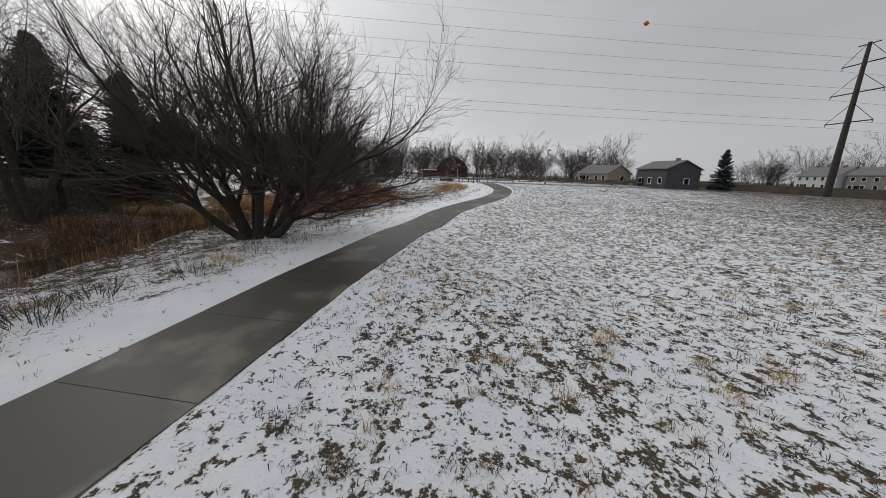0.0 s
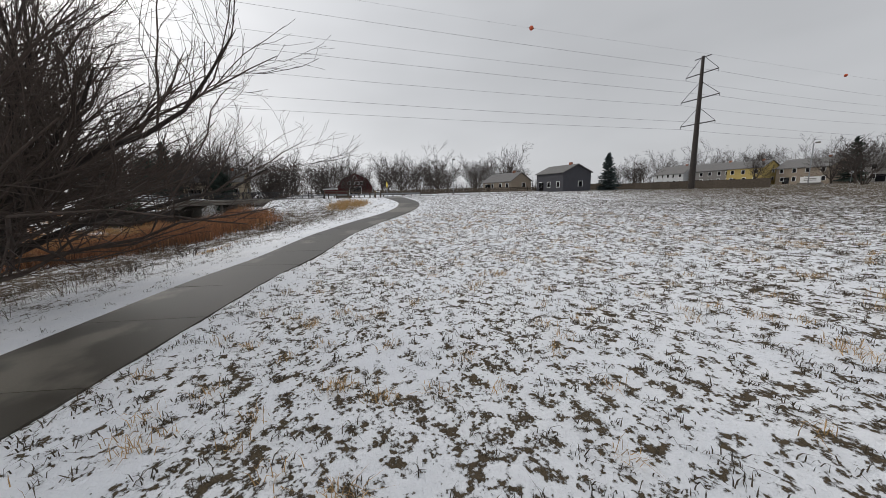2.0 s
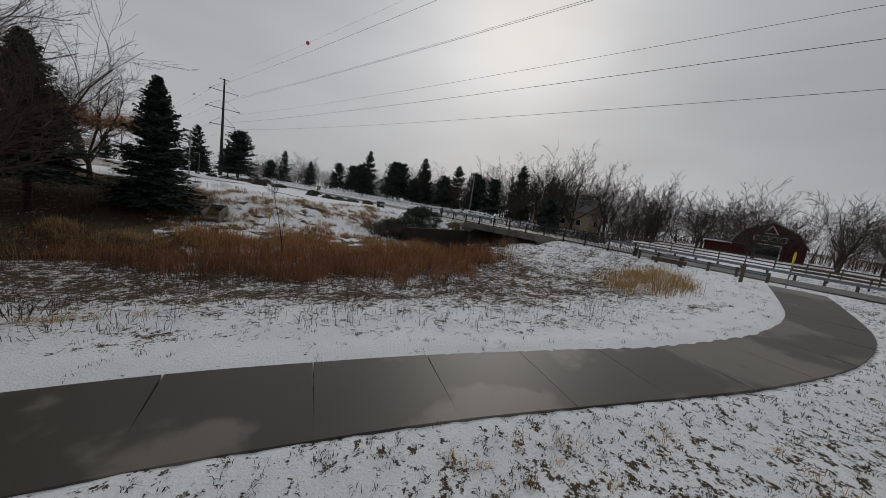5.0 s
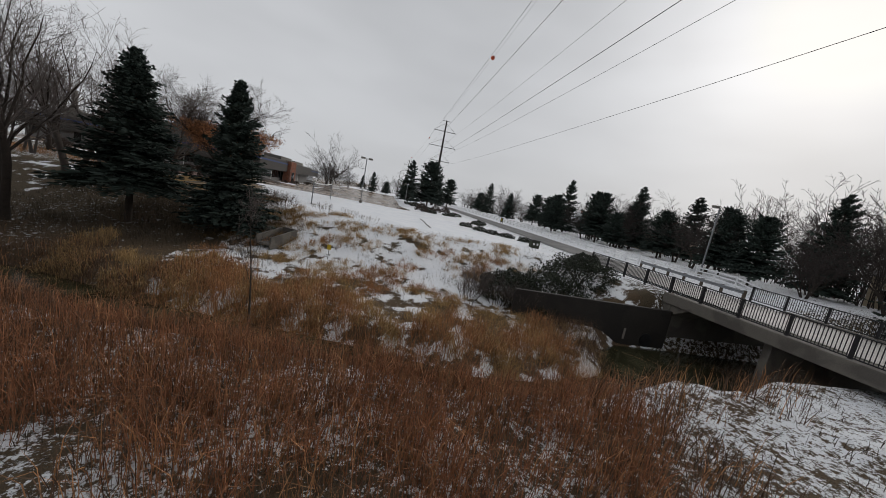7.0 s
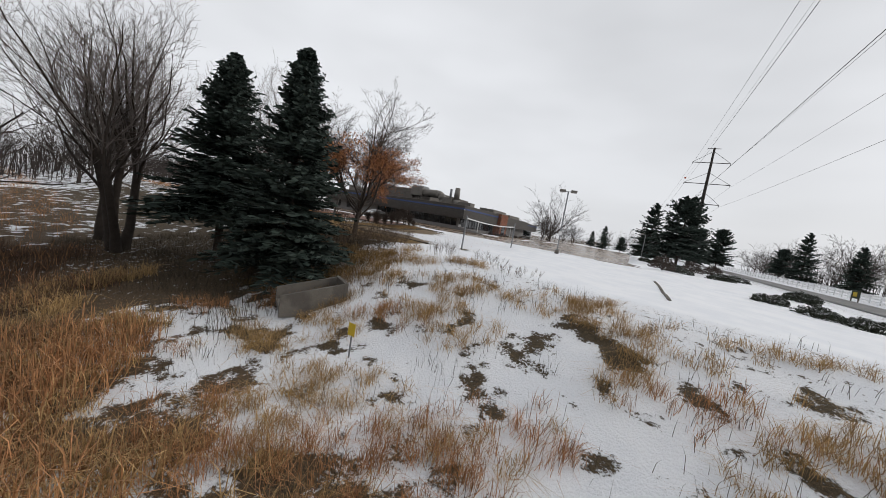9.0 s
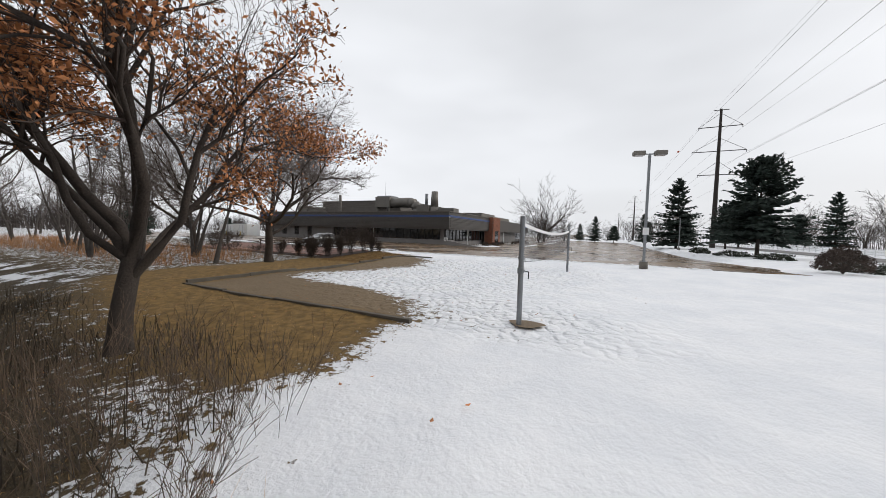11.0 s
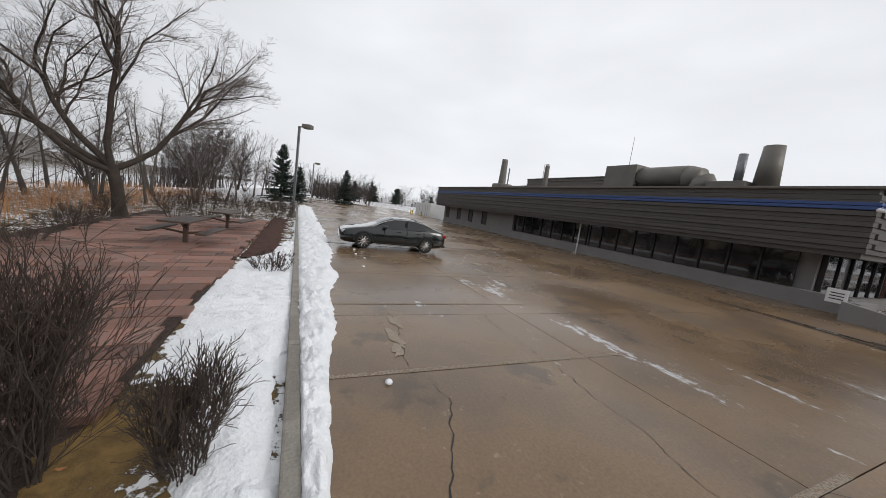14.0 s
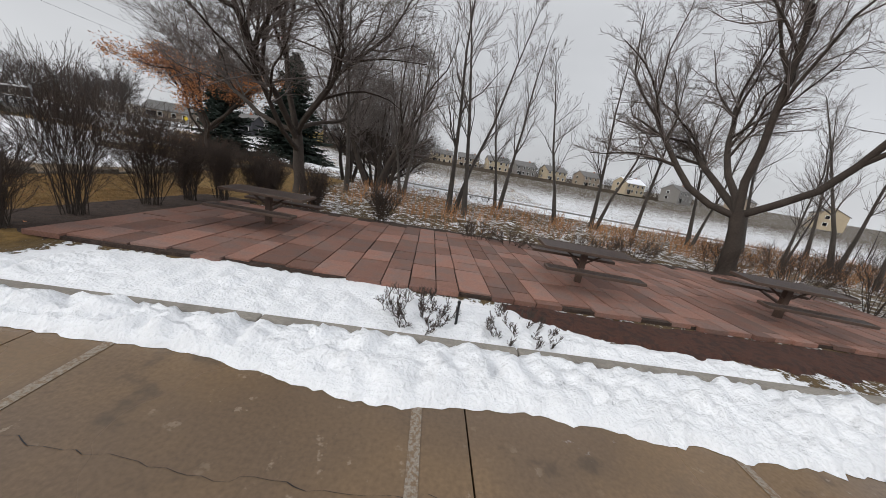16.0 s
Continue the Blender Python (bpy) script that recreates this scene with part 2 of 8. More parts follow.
def box(bm, x0, x1, y0, y1, z0, z1, bevel=0.0):
    r = bmesh.ops.create_cube(bm, size=1.0)
    vs = r["verts"]
    bmesh.ops.scale(bm, vec=(x1 - x0, y1 - y0, z1 - z0), verts=vs)
    bmesh.ops.translate(bm, vec=((x0 + x1) / 2, (y0 + y1) / 2, (z0 + z1) / 2), verts=vs)
    if bevel:
        es = list({e for v in vs for e in v.link_edges})
        bmesh.ops.bevel(bm, geom=es, offset=bevel, segments=2, affect='EDGES', profile=0.6)
    return bm


def boxed(x0, x1, y0, y1, z0, z1, bevel=0.0):
    return box(bmesh.new(), x0, x1, y0, y1, z0, z1, bevel)


def cyl(bm, p, q, r0, r1=None, sides=10, caps=True):
    """A tapered round bar from p to q."""
    p, q = Vector(p), Vector(q)
    d = q - p
    m = Matrix.Translation((p + q) / 2) @ d.to_track_quat('Z', 'Y').to_matrix().to_4x4()
    bmesh.ops.create_cone(bm, cap_ends=caps, segments=sides, radius1=r0, radius2=r0 if r1 is None else r1, depth=d.length, matrix=m)
    return bm


def bar(p, q, r0, r1=None, sides=10):
    return cyl(bmesh.new(), p, q, r0, r1, sides)


def thing(name, at, label, category, group="", rz=0.0):
    ob = new(name)
    ob.empty_display_size = 0.2
    ob.matrix_world = pose(*at, 0, 0, rz)
    return tagged(ob, label, category, group)


# ---------------------------------------------------------------- the lie of the land
def sm(a, b, v):
    u = np.clip((np.asarray(v, float) - a) / (b - a), 0, 1)
    return u * u * (3 - 2 * u)


CREEK_X = [-140, -60, -42, -31.7, -24, -18, -12, -6.3, 0, 4, 9, 13, 17, 21, 25, 45, 120]
CREEK_Y = [-2, -7, -9.0, -10.6, -10.4, -9.8, -11.1, -13.2, -14.6, -15.6, -17.2, -17.2, -16.0, -13.8, -13.8, -14, -6]
TRAIL_X = [-120, -60, -37.3, -34.2, -30.4, -25.6, -21, -17.9, -14.5, -10.9, -8.0, -5.2, -2.4, 0.2, 2.05, 4.5, 7.5, 10.7, 13.5, 17.8, 23.0]
TRAIL_Y = [-6, -18.3, -23.5, -24.2, -25.0, -26.3, -27.5, -28.9, -29.9, -31.0, -32.25, -33.67, -35.3, -36.8, -38.0, -39.3, -40.7, -41.7, -42.1, -41.8, -41.4]
WATER_Z = -4.0


def creek_y(x):
    return np.interp(x, CREEK_X, CREEK_Y)


def creek_half(x):
    return np.interp(x, [-140, 11, 16.5, 19.0, 24, 40], [1.1, 0.85, 0.95, 3.2, 3.3, 3.0])


def trail_y(x):
    return np.interp(x, TRAIL_X, TRAIL_Y)


def ground_z(x, y):
    """Height of the ground, without the fine relief."""
    x, y = np.asarray(x, float), np.asarray(y, float)
    cy, ty = creek_y(x), trail_y(x)
    # south side: trail shelf, then the field rising gently
    trail_z = np.interp(x, [-60, -36, -20, -8, 0, 8, 16, 23], [-2.85, -2.79, -2.68, -2.4, -2.05, -1.5, -0.8, -0.35])
    field = trail_z - 0.03 + 0.35 * sm(6, 30, ty - y) + (-1.0 - trail_z) * sm(12, 75, ty - y)
    south = np.where(y < ty, field, trail_z - 0.35 * sm(2.2, 7, y - ty) - 0.5 * sm(6, 12, y - ty))
    # north side: bank up to the lawn
    lawn = 0.02 + 0.40 * sm(20, 31, y)
    top = np.interp(x, [-140, -60, -25, -14, 0, 10, 20, 30], [16, 14, 13, 7.6, 3.8, 3.0, 1.5, 1.0])
    u = np.clip((y - cy) / np.maximum(top - cy, 1), 0, 1.2)
    north = -3.55 + (lawn + 3.55) * (0.22 * sm(0, 0.45, u) + 0.78 * sm(0.42, 1.0, u))
    z = np.where(y < cy, south, north)
    # channel
    d = np.abs(y - cy)
    w = creek_half(x)
    blend = sm(w - 0.5, w + 1.9, d)
    z = (-4.6) * (1 - blend) + z * blend
    z = np.where(d < w - 0.15, np.minimum(z, -4.3), z)
    # road embankment running north, bridged at the creek
    road = np.interp(y, [-120, -40, -20, 0, 40, 120], [-0.6, -0.35, -0.1, 0.0, 0.2, 0.5])
    k = sm(17.5, 24.5, x) * (1 - sm(34.5, 44, x))
    hole = 1 - (sm(-22.8, -21.2, y) * (1 - sm(-10.0, -8.6, y)))
    z = z * (1 - k * hole) + (road - 0.08) * k * hole
    east = np.where(x > 34, 0.4, 0.0)
    ke = sm(36, 46, x) * hole
    z = z * (1 - ke) + (road + 0.3) * ke
    # lot: level
    kl = sm(28.5, 31.0, y)
    kx = 1 - sm(6.5, 10.0, x)
    z = z * (1 - kl * kx) + (0.40 - 0.5 * sm(-30, 5, x) * sm(31, 60, y) - 0.05) * kl * kx
    z = z - 0.22 * sm(31.12, 31.5, y) * (1 - sm(5.5, 7.5, x)) * (1 - sm(175, 180, y))
    z = z - 0.3 * np.exp(-((x + 11.4) ** 2 + (y - 6.6) ** 2) / 9.0)
    # distant rise
    r = np.hypot(x, y)
    z = z + 6.0 * sm(260, 900, r)
    return z


def axis(lo, hi, step, far):
    """Ticks at an even step from lo to hi that widen outwards to +-far."""
    v = list(np.arange(lo, hi + 1e-6, step))
    s, e = step, v[-1]
    while e < far:
        s *= 1.28; e += s; v.append(e)
    s, e = step, v[0]
    while e > -far:
        s *= 1.28; e -= s; v.insert(0, e)
    return np.array(v)


def value_noise(x, y, scale, seed=0.0):
    out = np.empty(np.size(x))
    xf, yf = np.ravel(x) * scale, np.ravel(y) * scale
    for i in range(out.size):
        out[i] = noise.noise((xf[i], yf[i], seed))
    return out.reshape(np.shape(x))


gx, gy = axis(-66, 42, 0.45, 2600), axis(-52, 44, 0.45, 2600)
XX, YY = np.meshgrid(gx, gy)
ZZ = ground_z(XX, YY)
near = (np.abs(XX) < 120) & (np.abs(YY) < 120)
bumps = np.zeros_like(XX)
bumps[near] = 0.05 * value_noise(XX[near], YY[near], 0.9) + 0.10 * value_noise(XX[near], YY[near], 0.23, 5.0)
lotmask = ((YY > 30.0) & (XX < 8)) | ((XX > -46) & (XX < -20.8) & (YY > 23) & (YY < 31))
ZZ = ZZ + bumps * np.where(lotmask, 0, 1) * np.where((XX > 22) & (XX < 36), 0.2, 1)
# keep the sheet below trail and road
onroad = (XX > 24) & (XX < 35.5)
off_trail = np.abs(YY - trail_y(XX)) / np.hypot(1, np.gradient(trail_y(gx), gx))[None]
ZZ = np.where((off_trail < 2.3) & (XX < 24), ground_z(XX, trail_y(XX)) - 0.10 + 0.17 * sm(1.05, 1.75, off_trail), ZZ)
ny, nx = XX.shape


def lie(x, y):
    """Heights of the finished sheet at arrays of places."""
    x, y = np.asarray(x, float), np.asarray(y, float)
    i = np.clip(np.searchsorted(gx, x) - 1, 0, nx - 2); j = np.clip(np.searchsorted(gy, y) - 1, 0, ny - 2)
    u = np.clip((x - gx[i]) / (gx[i + 1] - gx[i]), 0, 1); v = np.clip((y - gy[j]) / (gy[j + 1] - gy[j]), 0, 1)
    return (ZZ[j, i] * (1 - u) + ZZ[j, i + 1] * u) * (1 - v) + (ZZ[j + 1, i] * (1 - u) + ZZ[j + 1, i + 1] * u) * v


def gz(x, y):
    return float(lie(x, y))


idx = np.arange(ny * nx).reshape(ny, nx)
faces = np.stack([idx[:-1, :-1], idx[:-1, 1:], idx[1:, 1:], idx[1:, :-1]], -1).reshape(-1, 4)
gm = bpy.data.meshes.new("ground")
gm.from_pydata(np.stack([XX, YY, ZZ], -1).reshape(-1, 3).tolist(), [], faces.tolist())
gm.polygons.foreach_set("use_smooth", [True] * len(gm.polygons))


def zone(name, values):
    at = gm.attributes.new(name, 'FLOAT', 'POINT')
    at.data.foreach_set("value", np.clip(values, 0, 1).ravel().astype(np.float32))


TY, CY = trail_y(XX), creek_y(XX)
lawnk = sm(0.0, 2.5, YY - np.interp(XX, [-25, -14, -6, 0, 6, 12, 20], [10, 6.5, 4.6, 4.0, 4.0, 3.0, 2.0])) * (YY > CY) * (XX < 23)
# snow cover: 1 whole, 0 none; in between the grass shows through
cover = np.full_like(XX, 0.52)
cover = np.where(YY < TY, 0.63 - 0.20 * sm(12, 60, TY - YY) + 0.05 * (1 - sm(2.5, 4.5, TY - YY)), cover)
cover = np.where((YY > TY) & (YY < TY + 3.4), 0.80, cover)
cover = np.where((YY >= TY + 3.4) & (YY < CY), 0.66 - 0.14 * sm(5.5, 10.5, YY - TY) + 0.08 * sm(10, 20, XX), cover)
cover = np.where(YY >= CY, np.where(XX < -7, 0.36, 0.53 + 0.18 * sm(5, 11, YY - CY)), cover)
cover = cover * (1 - lawnk) + 1.0 * lawnk
# bare lawn and the thawed end of the court round the western trees
EDGE_Y = [3, 8, 11.5, 12.9, 14.05, 14.45, 14.8, 16, 18.9, 20.7, 22.7, 24.6, 25.5, 27.3, 28.1, 28.7, 29.4, 31]
EDGE_X = [-7.5, -7.0, -7.3, -8.1, -9.1, -12.7, -16.0, -16.8, -15.9, -15.1, -14.1, -14.2, -14.6, -16.4, -17.6, -20.0, -21.2, -23.0]
edge = np.interp(YY, EDGE_Y, EDGE_X)
edge = edge + 0.35 * np.sin(YY * 1.3) * np.sin(YY * 0.47 + 1)
court_in = (XX > -17.35) & (YY > 11.5) & (YY < 27.05) & (XX < 9.4)
soft_edge = np.where(court_in, 1.5, np.where(YY > 27, 1.5, 0.9))
bare = (1 - sm(-1, 1, (XX - edge) / soft_edge)) * lawnk * sm(5.4, 7.2, YY + 0.5 * np.sin(XX * 1.7))
cover = cover * (1 - bare) + 0.17 * bare
# half-thawed verge along the edge of the snow, court side
verge = np.exp(-((XX - edge - 1.6) / 2.2) ** 2) * lawnk * (YY < 28)
cover = cover - 0.16 * verge * (XX > edge)
cover = np.where(court_in & (XX < -2) & (XX > edge), np.minimum(cover, 0.66 + 0.34 * sm(0, 1, (XX - edge) / np.interp(YY, [11, 14, 17, 19.5, 28], [2.6, 4.5, 5.0, 2.4, 2.0]))), cover)
zone("sand", court_in)
# grove west of the lawn: litter and patches of snow
grove = (XX < -23.0) & (YY > CY)
cover = np.where(grove, 0.50, cover)
cover = np.where((XX < -13) & (YY < 9) & (YY > CY), 0.40, cover)
bare = np.where(grove, bare * 0.25, bare)
strip = (YY > 29.6) & (YY < 31.4) & (XX < -23.5)
cover = np.where(strip, 0.95 - 0.42 * sm(30.8, 32.5, -XX), cover)
cover = np.where((XX < -66) & (YY > CY + 4), 0.62, cover)
cover = np.where((XX < -4.5 - 0.4 * (YY - 2)) & (YY < 6.8) & (YY > CY + 5), np.minimum(cover, 0.60), cover)
zone("cover", cover)
zone("lawn", lawnk)
zone("gold", np.maximum(bare, verge * 0.8))
marsh = np.exp(-((YY - CY) / 7.0) ** 2) * (XX < 23)
zone("marsh", marsh)
zone("patch", ((YY > CY + 1) & (YY < CY + 17) & (XX > -8) & (XX < 24) | (XX < -23) & (YY > CY + 3)) * (1 - lawnk) + 0.3 * ((YY > TY + 3.2) & (YY < CY)))
zone("trod", np.exp(-((XX - edge - 5.5) / 7.0) ** 2) * lawnk * sm(10.6, 11.8, YY) * (1 - sm(26.5, 28, YY)) * (1 - sm(-4.5, 0.5, XX)) + lawnk * (XX > edge) * (0.22 * sm(26.5, 28, YY) * (1 - sm(-8, 0, XX)) + 0.08 * sm(12, 15, YY)))
ground = tagged(new("ground", gm), "patchy snow over dead grass, lawn and creek banks", "ground", kind="structure")


def ground_material():
    m = bpy.data.materials.new("snowy_ground")
    m.use_nodes = True
    nt = m.node_tree; n, l = nt.nodes, nt.links
    bs = n["Principled BSDF"]; bs.inputs["Roughness"].default_value = 0.9
    bs.inputs["Specular IOR Level"].default_value = 0.2
    tc = n.new("ShaderNodeTexCoord")

    def nz(scale, detail=5, rough=0.6):
        q = n.new("ShaderNodeTexNoise"); q.inputs["Scale"].default_value = scale
        q.inputs["Detail"].default_value = detail; q.inputs["Roughness"].default_value = rough
        l.new(tc.outputs["Object"], q.inputs[0]); return q.outputs[0]

    def attr(name):
        q = n.new("ShaderNodeAttribute"); q.attribute_name = name; return q.outputs["Fac"]

    def math_(op, a, b, clamp=False):
        q = n.new("ShaderNodeMath"); q.operation = op; q.use_clamp = clamp
        for i, v in enumerate((a, b)):
            if isinstance(v, (int, float)): q.inputs[i].default_value = v
            else: l.new(v, q.inputs[i])
        return q.outputs[0]

    def mix(f, a, b):
        q = n.new("ShaderNodeMix"); q.data_type = 'RGBA'
        for s, v in (("Factor", f), ("A", a), ("B", b)):
            if isinstance(v, tuple): q.inputs[s].default_value = (*v, 1)
            elif isinstance(v, (int, float)): q.inputs[s].default_value = v
            else: l.new(v, q.inputs[s])
        return q.outputs["Result"]

    def ramp(v, a, b):
        q = n.new("ShaderNodeMapRange"); q.interpolation_type = 'SMOOTHSTEP'
        q.inputs["From Min"].default_value, q.inputs["From Max"].default_value = a, b
        l.new(v, q.inputs[0]); return q.outputs[0]

    n_mid, n_fine, n_big, n_blade = nz(4.0, 3, 0.6), nz(14, 5, 0.65), nz(0.5, 3), nz(90, 3, 0.7)
    # bare soil and dead grass
    dead = mix(ramp(n_fine, 0.35, 0.65), (0.016, 0.013, 0.010), (0.075, 0.056, 0.036))
    marshy = mix(ramp(n_fine, 0.35, 0.65), (0.030, 0.020, 0.014), (0.120, 0.066, 0.036))
    gold = mix(ramp(n_mid, 0.35, 0.65), (0.125, 0.074, 0.021), (0.250, 0.148, 0.044))
    soil = mix(attr("marsh"), dead, marshy)
    soil = mix(attr("gold"), soil, gold)
    sandy = mix(ramp(n_fine, 0.3, 0.7), (0.145, 0.105, 0.066), (0.235, 0.175, 0.115))
    soil = mix(attr("sand"), soil, sandy)
    soil = mix(ramp(n_blade, 0.3, 0.75), soil, mix(0.33, soil, (0.30, 0.23, 0.14)))
    # snow lies where the noise is under the cover
    v = math_('ADD', math_('MULTIPLY', n_mid, 0.46), math_('MULTIPLY', n_fine, 0.42))
    v = math_('ADD', v, math_('MULTIPLY', n_big, 0.14))
    big = math_('ADD', math_('MULTIPLY', nz(0.85, 3, 0.55), 0.75), math_('MULTIPLY', n_fine, 0.26))
    v = math_('ADD', math_('MULTIPLY', v, math_('SUBTRACT', 1.0, attr("patch"))), math_('MULTIPLY', big, attr("patch")))
    vor = n.new("ShaderNodeTexVoronoi"); vor.inputs["Scale"].default_value = 3.3
    warp = n.new("ShaderNodeVectorMath"); warp.operation = 'ADD'
    wn_ = n.new("ShaderNodeTexNoise"); wn_.inputs["Scale"].default_value = 1.7
    wsc = n.new("ShaderNodeVectorMath"); wsc.operation = 'SCALE'; wsc.inputs["Scale"].default_value = 0.55
    l.new(tc.outputs["Object"], wn_.inputs[0]); l.new(wn_.outputs["Color"], wsc.inputs[0]); l.new(tc.outputs["Object"], warp.inputs[0]); l.new(wsc.outputs[0], warp.inputs[1]); l.new(warp.outputs[0], vor.inputs[0])
    crease = ramp(vor.outputs["Distance"], 0.25, 0.75)
    v = math_('ADD', v, math_('MULTIPLY', math_('MULTIPLY', crease, attr("trod")), 0.10))
    th = math_('ADD', math_('MULTIPLY', attr("cover"), 0.52), 0.235)
    lying = math_('MULTIPLY', math_('SUBTRACT', th, v), 32.0, True)
    snowc = mix(ramp(n_big, 0.3, 0.7), (0.82, 0.835, 0.865), (0.90, 0.905, 0.92))
    col = mix(lying, soil, snowc)
    l.new(col, bs.inputs["Base Color"])
    bp = n.new("ShaderNodeBump"); bp.inputs["Strength"].default_value = 0.9; bp.inputs["Distance"].default_value = 0.055
    hgt = math_('ADD', math_('MULTIPLY', lying, 0.8), math_('MULTIPLY', n_fine, math_('SUBTRACT', 1.25, math_('MULTIPLY', attr("lawn"), 0.9))))
    hgt = math_('ADD', hgt, math_('SUBTRACT', math_('MULTIPLY', math_('MULTIPLY', n_mid, attr("lawn")), 0.7), math_('MULTIPLY', math_('MULTIPLY', crease, attr("trod")), 1.5)))
    l.new(hgt, bp.inputs["Height"]); l.new(bp.outputs[0], bs.inputs["Normal"])
    return m


gm.materials.append(ground_material())


# ---------------------------------------------------------------- trees
UP = np.array([0.0, 0.0, 1.0])


def unit(v):
    return v / (np.linalg.norm(v, axis=-1, keepdims=True) + 1e-9)


def tube(V, F, pts, rad, sides):
    """Appends a tapered tube through pts to the lists."""
    pts = np.asarray(pts, float)
    n = len(pts)
    d = unit(np.gradient(pts, axis=0))
    ref = np.where(np.abs(d[:, 2:3]) < 0.9, np.array([[0.31, 0.17, 0.93]]), np.array([[1.0, 0.1, 0.0]]))
    a = unit(np.cross(d, ref)); b = np.cross(d, a)
    base = len(V)
    for i in range(n):
        for k in range(sides):
            w = 2 * math.pi * k / sides
            V.append(pts[i] + rad[i] * (math.cos(w) * a[i] + math.sin(w) * b[i]))
    for i in range(n - 1):
        for k in range(sides):
            k2 = (k + 1) % sides
            F.append((base + i * sides + k, base + i * sides + k2, base + (i + 1) * sides + k2, base + (i + 1) * sides + k))


def tubes(P, R, sides):
    """Vertices and faces of many tubes at once. P: n, s, 3 points; R: n, s radii."""
    n, s, _ = P.shape
    d = unit(np.gradient(P, axis=1))
    ref = np.where(np.abs(d[..., 2:3]) < 0.9, np.array([0.31, 0.17, 0.93]), np.array([1.0, 0.1, 0.0]))
    a = unit(np.cross(d, ref)); b = np.cross(d, a)
    w = 2 * np.pi * np.arange(sides) / sides
    V = P[:, :, None] + R[:, :, None, None] * (np.cos(w)[:, None] * a[:, :, None] + np.sin(w)[:, None] * b[:, :, None])
    k = np.arange(n * s * sides).reshape(n, s, sides)
    k2 = np.roll(k, -1, axis=2)
    F = np.stack([k[:, :-1], k2[:, :-1], k2[:, 1:], k[:, 1:]], -1).reshape(-1, 4)
    return V.reshape(-1, 3), F


def join(chunks):
    V, F, o = [], [], 0
    for v, f in chunks:
        V.append(v); F.append(f + o); o += len(v)
    return np.concatenate(V), np.concatenate(F)


def fast_mesh(name, V, F, mat, parent=None, label="", smooth=False):
    """A mesh of quads from arrays."""
    me = bpy.data.meshes.new(name)
    V, F = np.asarray(V, np.float32), np.asarray(F, np.int32)
    me.vertices.add(len(V)); me.vertices.foreach_set("co", V.ravel())
    me.loops.add(F.size); me.loops.foreach_set("vertex_index", F.ravel())
    me.polygons.add(len(F)); me.polygons.foreach_set("loop_start", np.arange(0, F.size, F.shape[1], dtype=np.int32))
    me.update(calc_edges=True)
    if smooth:
        me.polygons.foreach_set("use_smooth", [True] * len(me.polygons))
    me.materials.append(mat)
    ob = new(name, me)
    if parent is not None:
        ob.parent = parent
    if label:
        tagged(ob, label=label)
    return ob


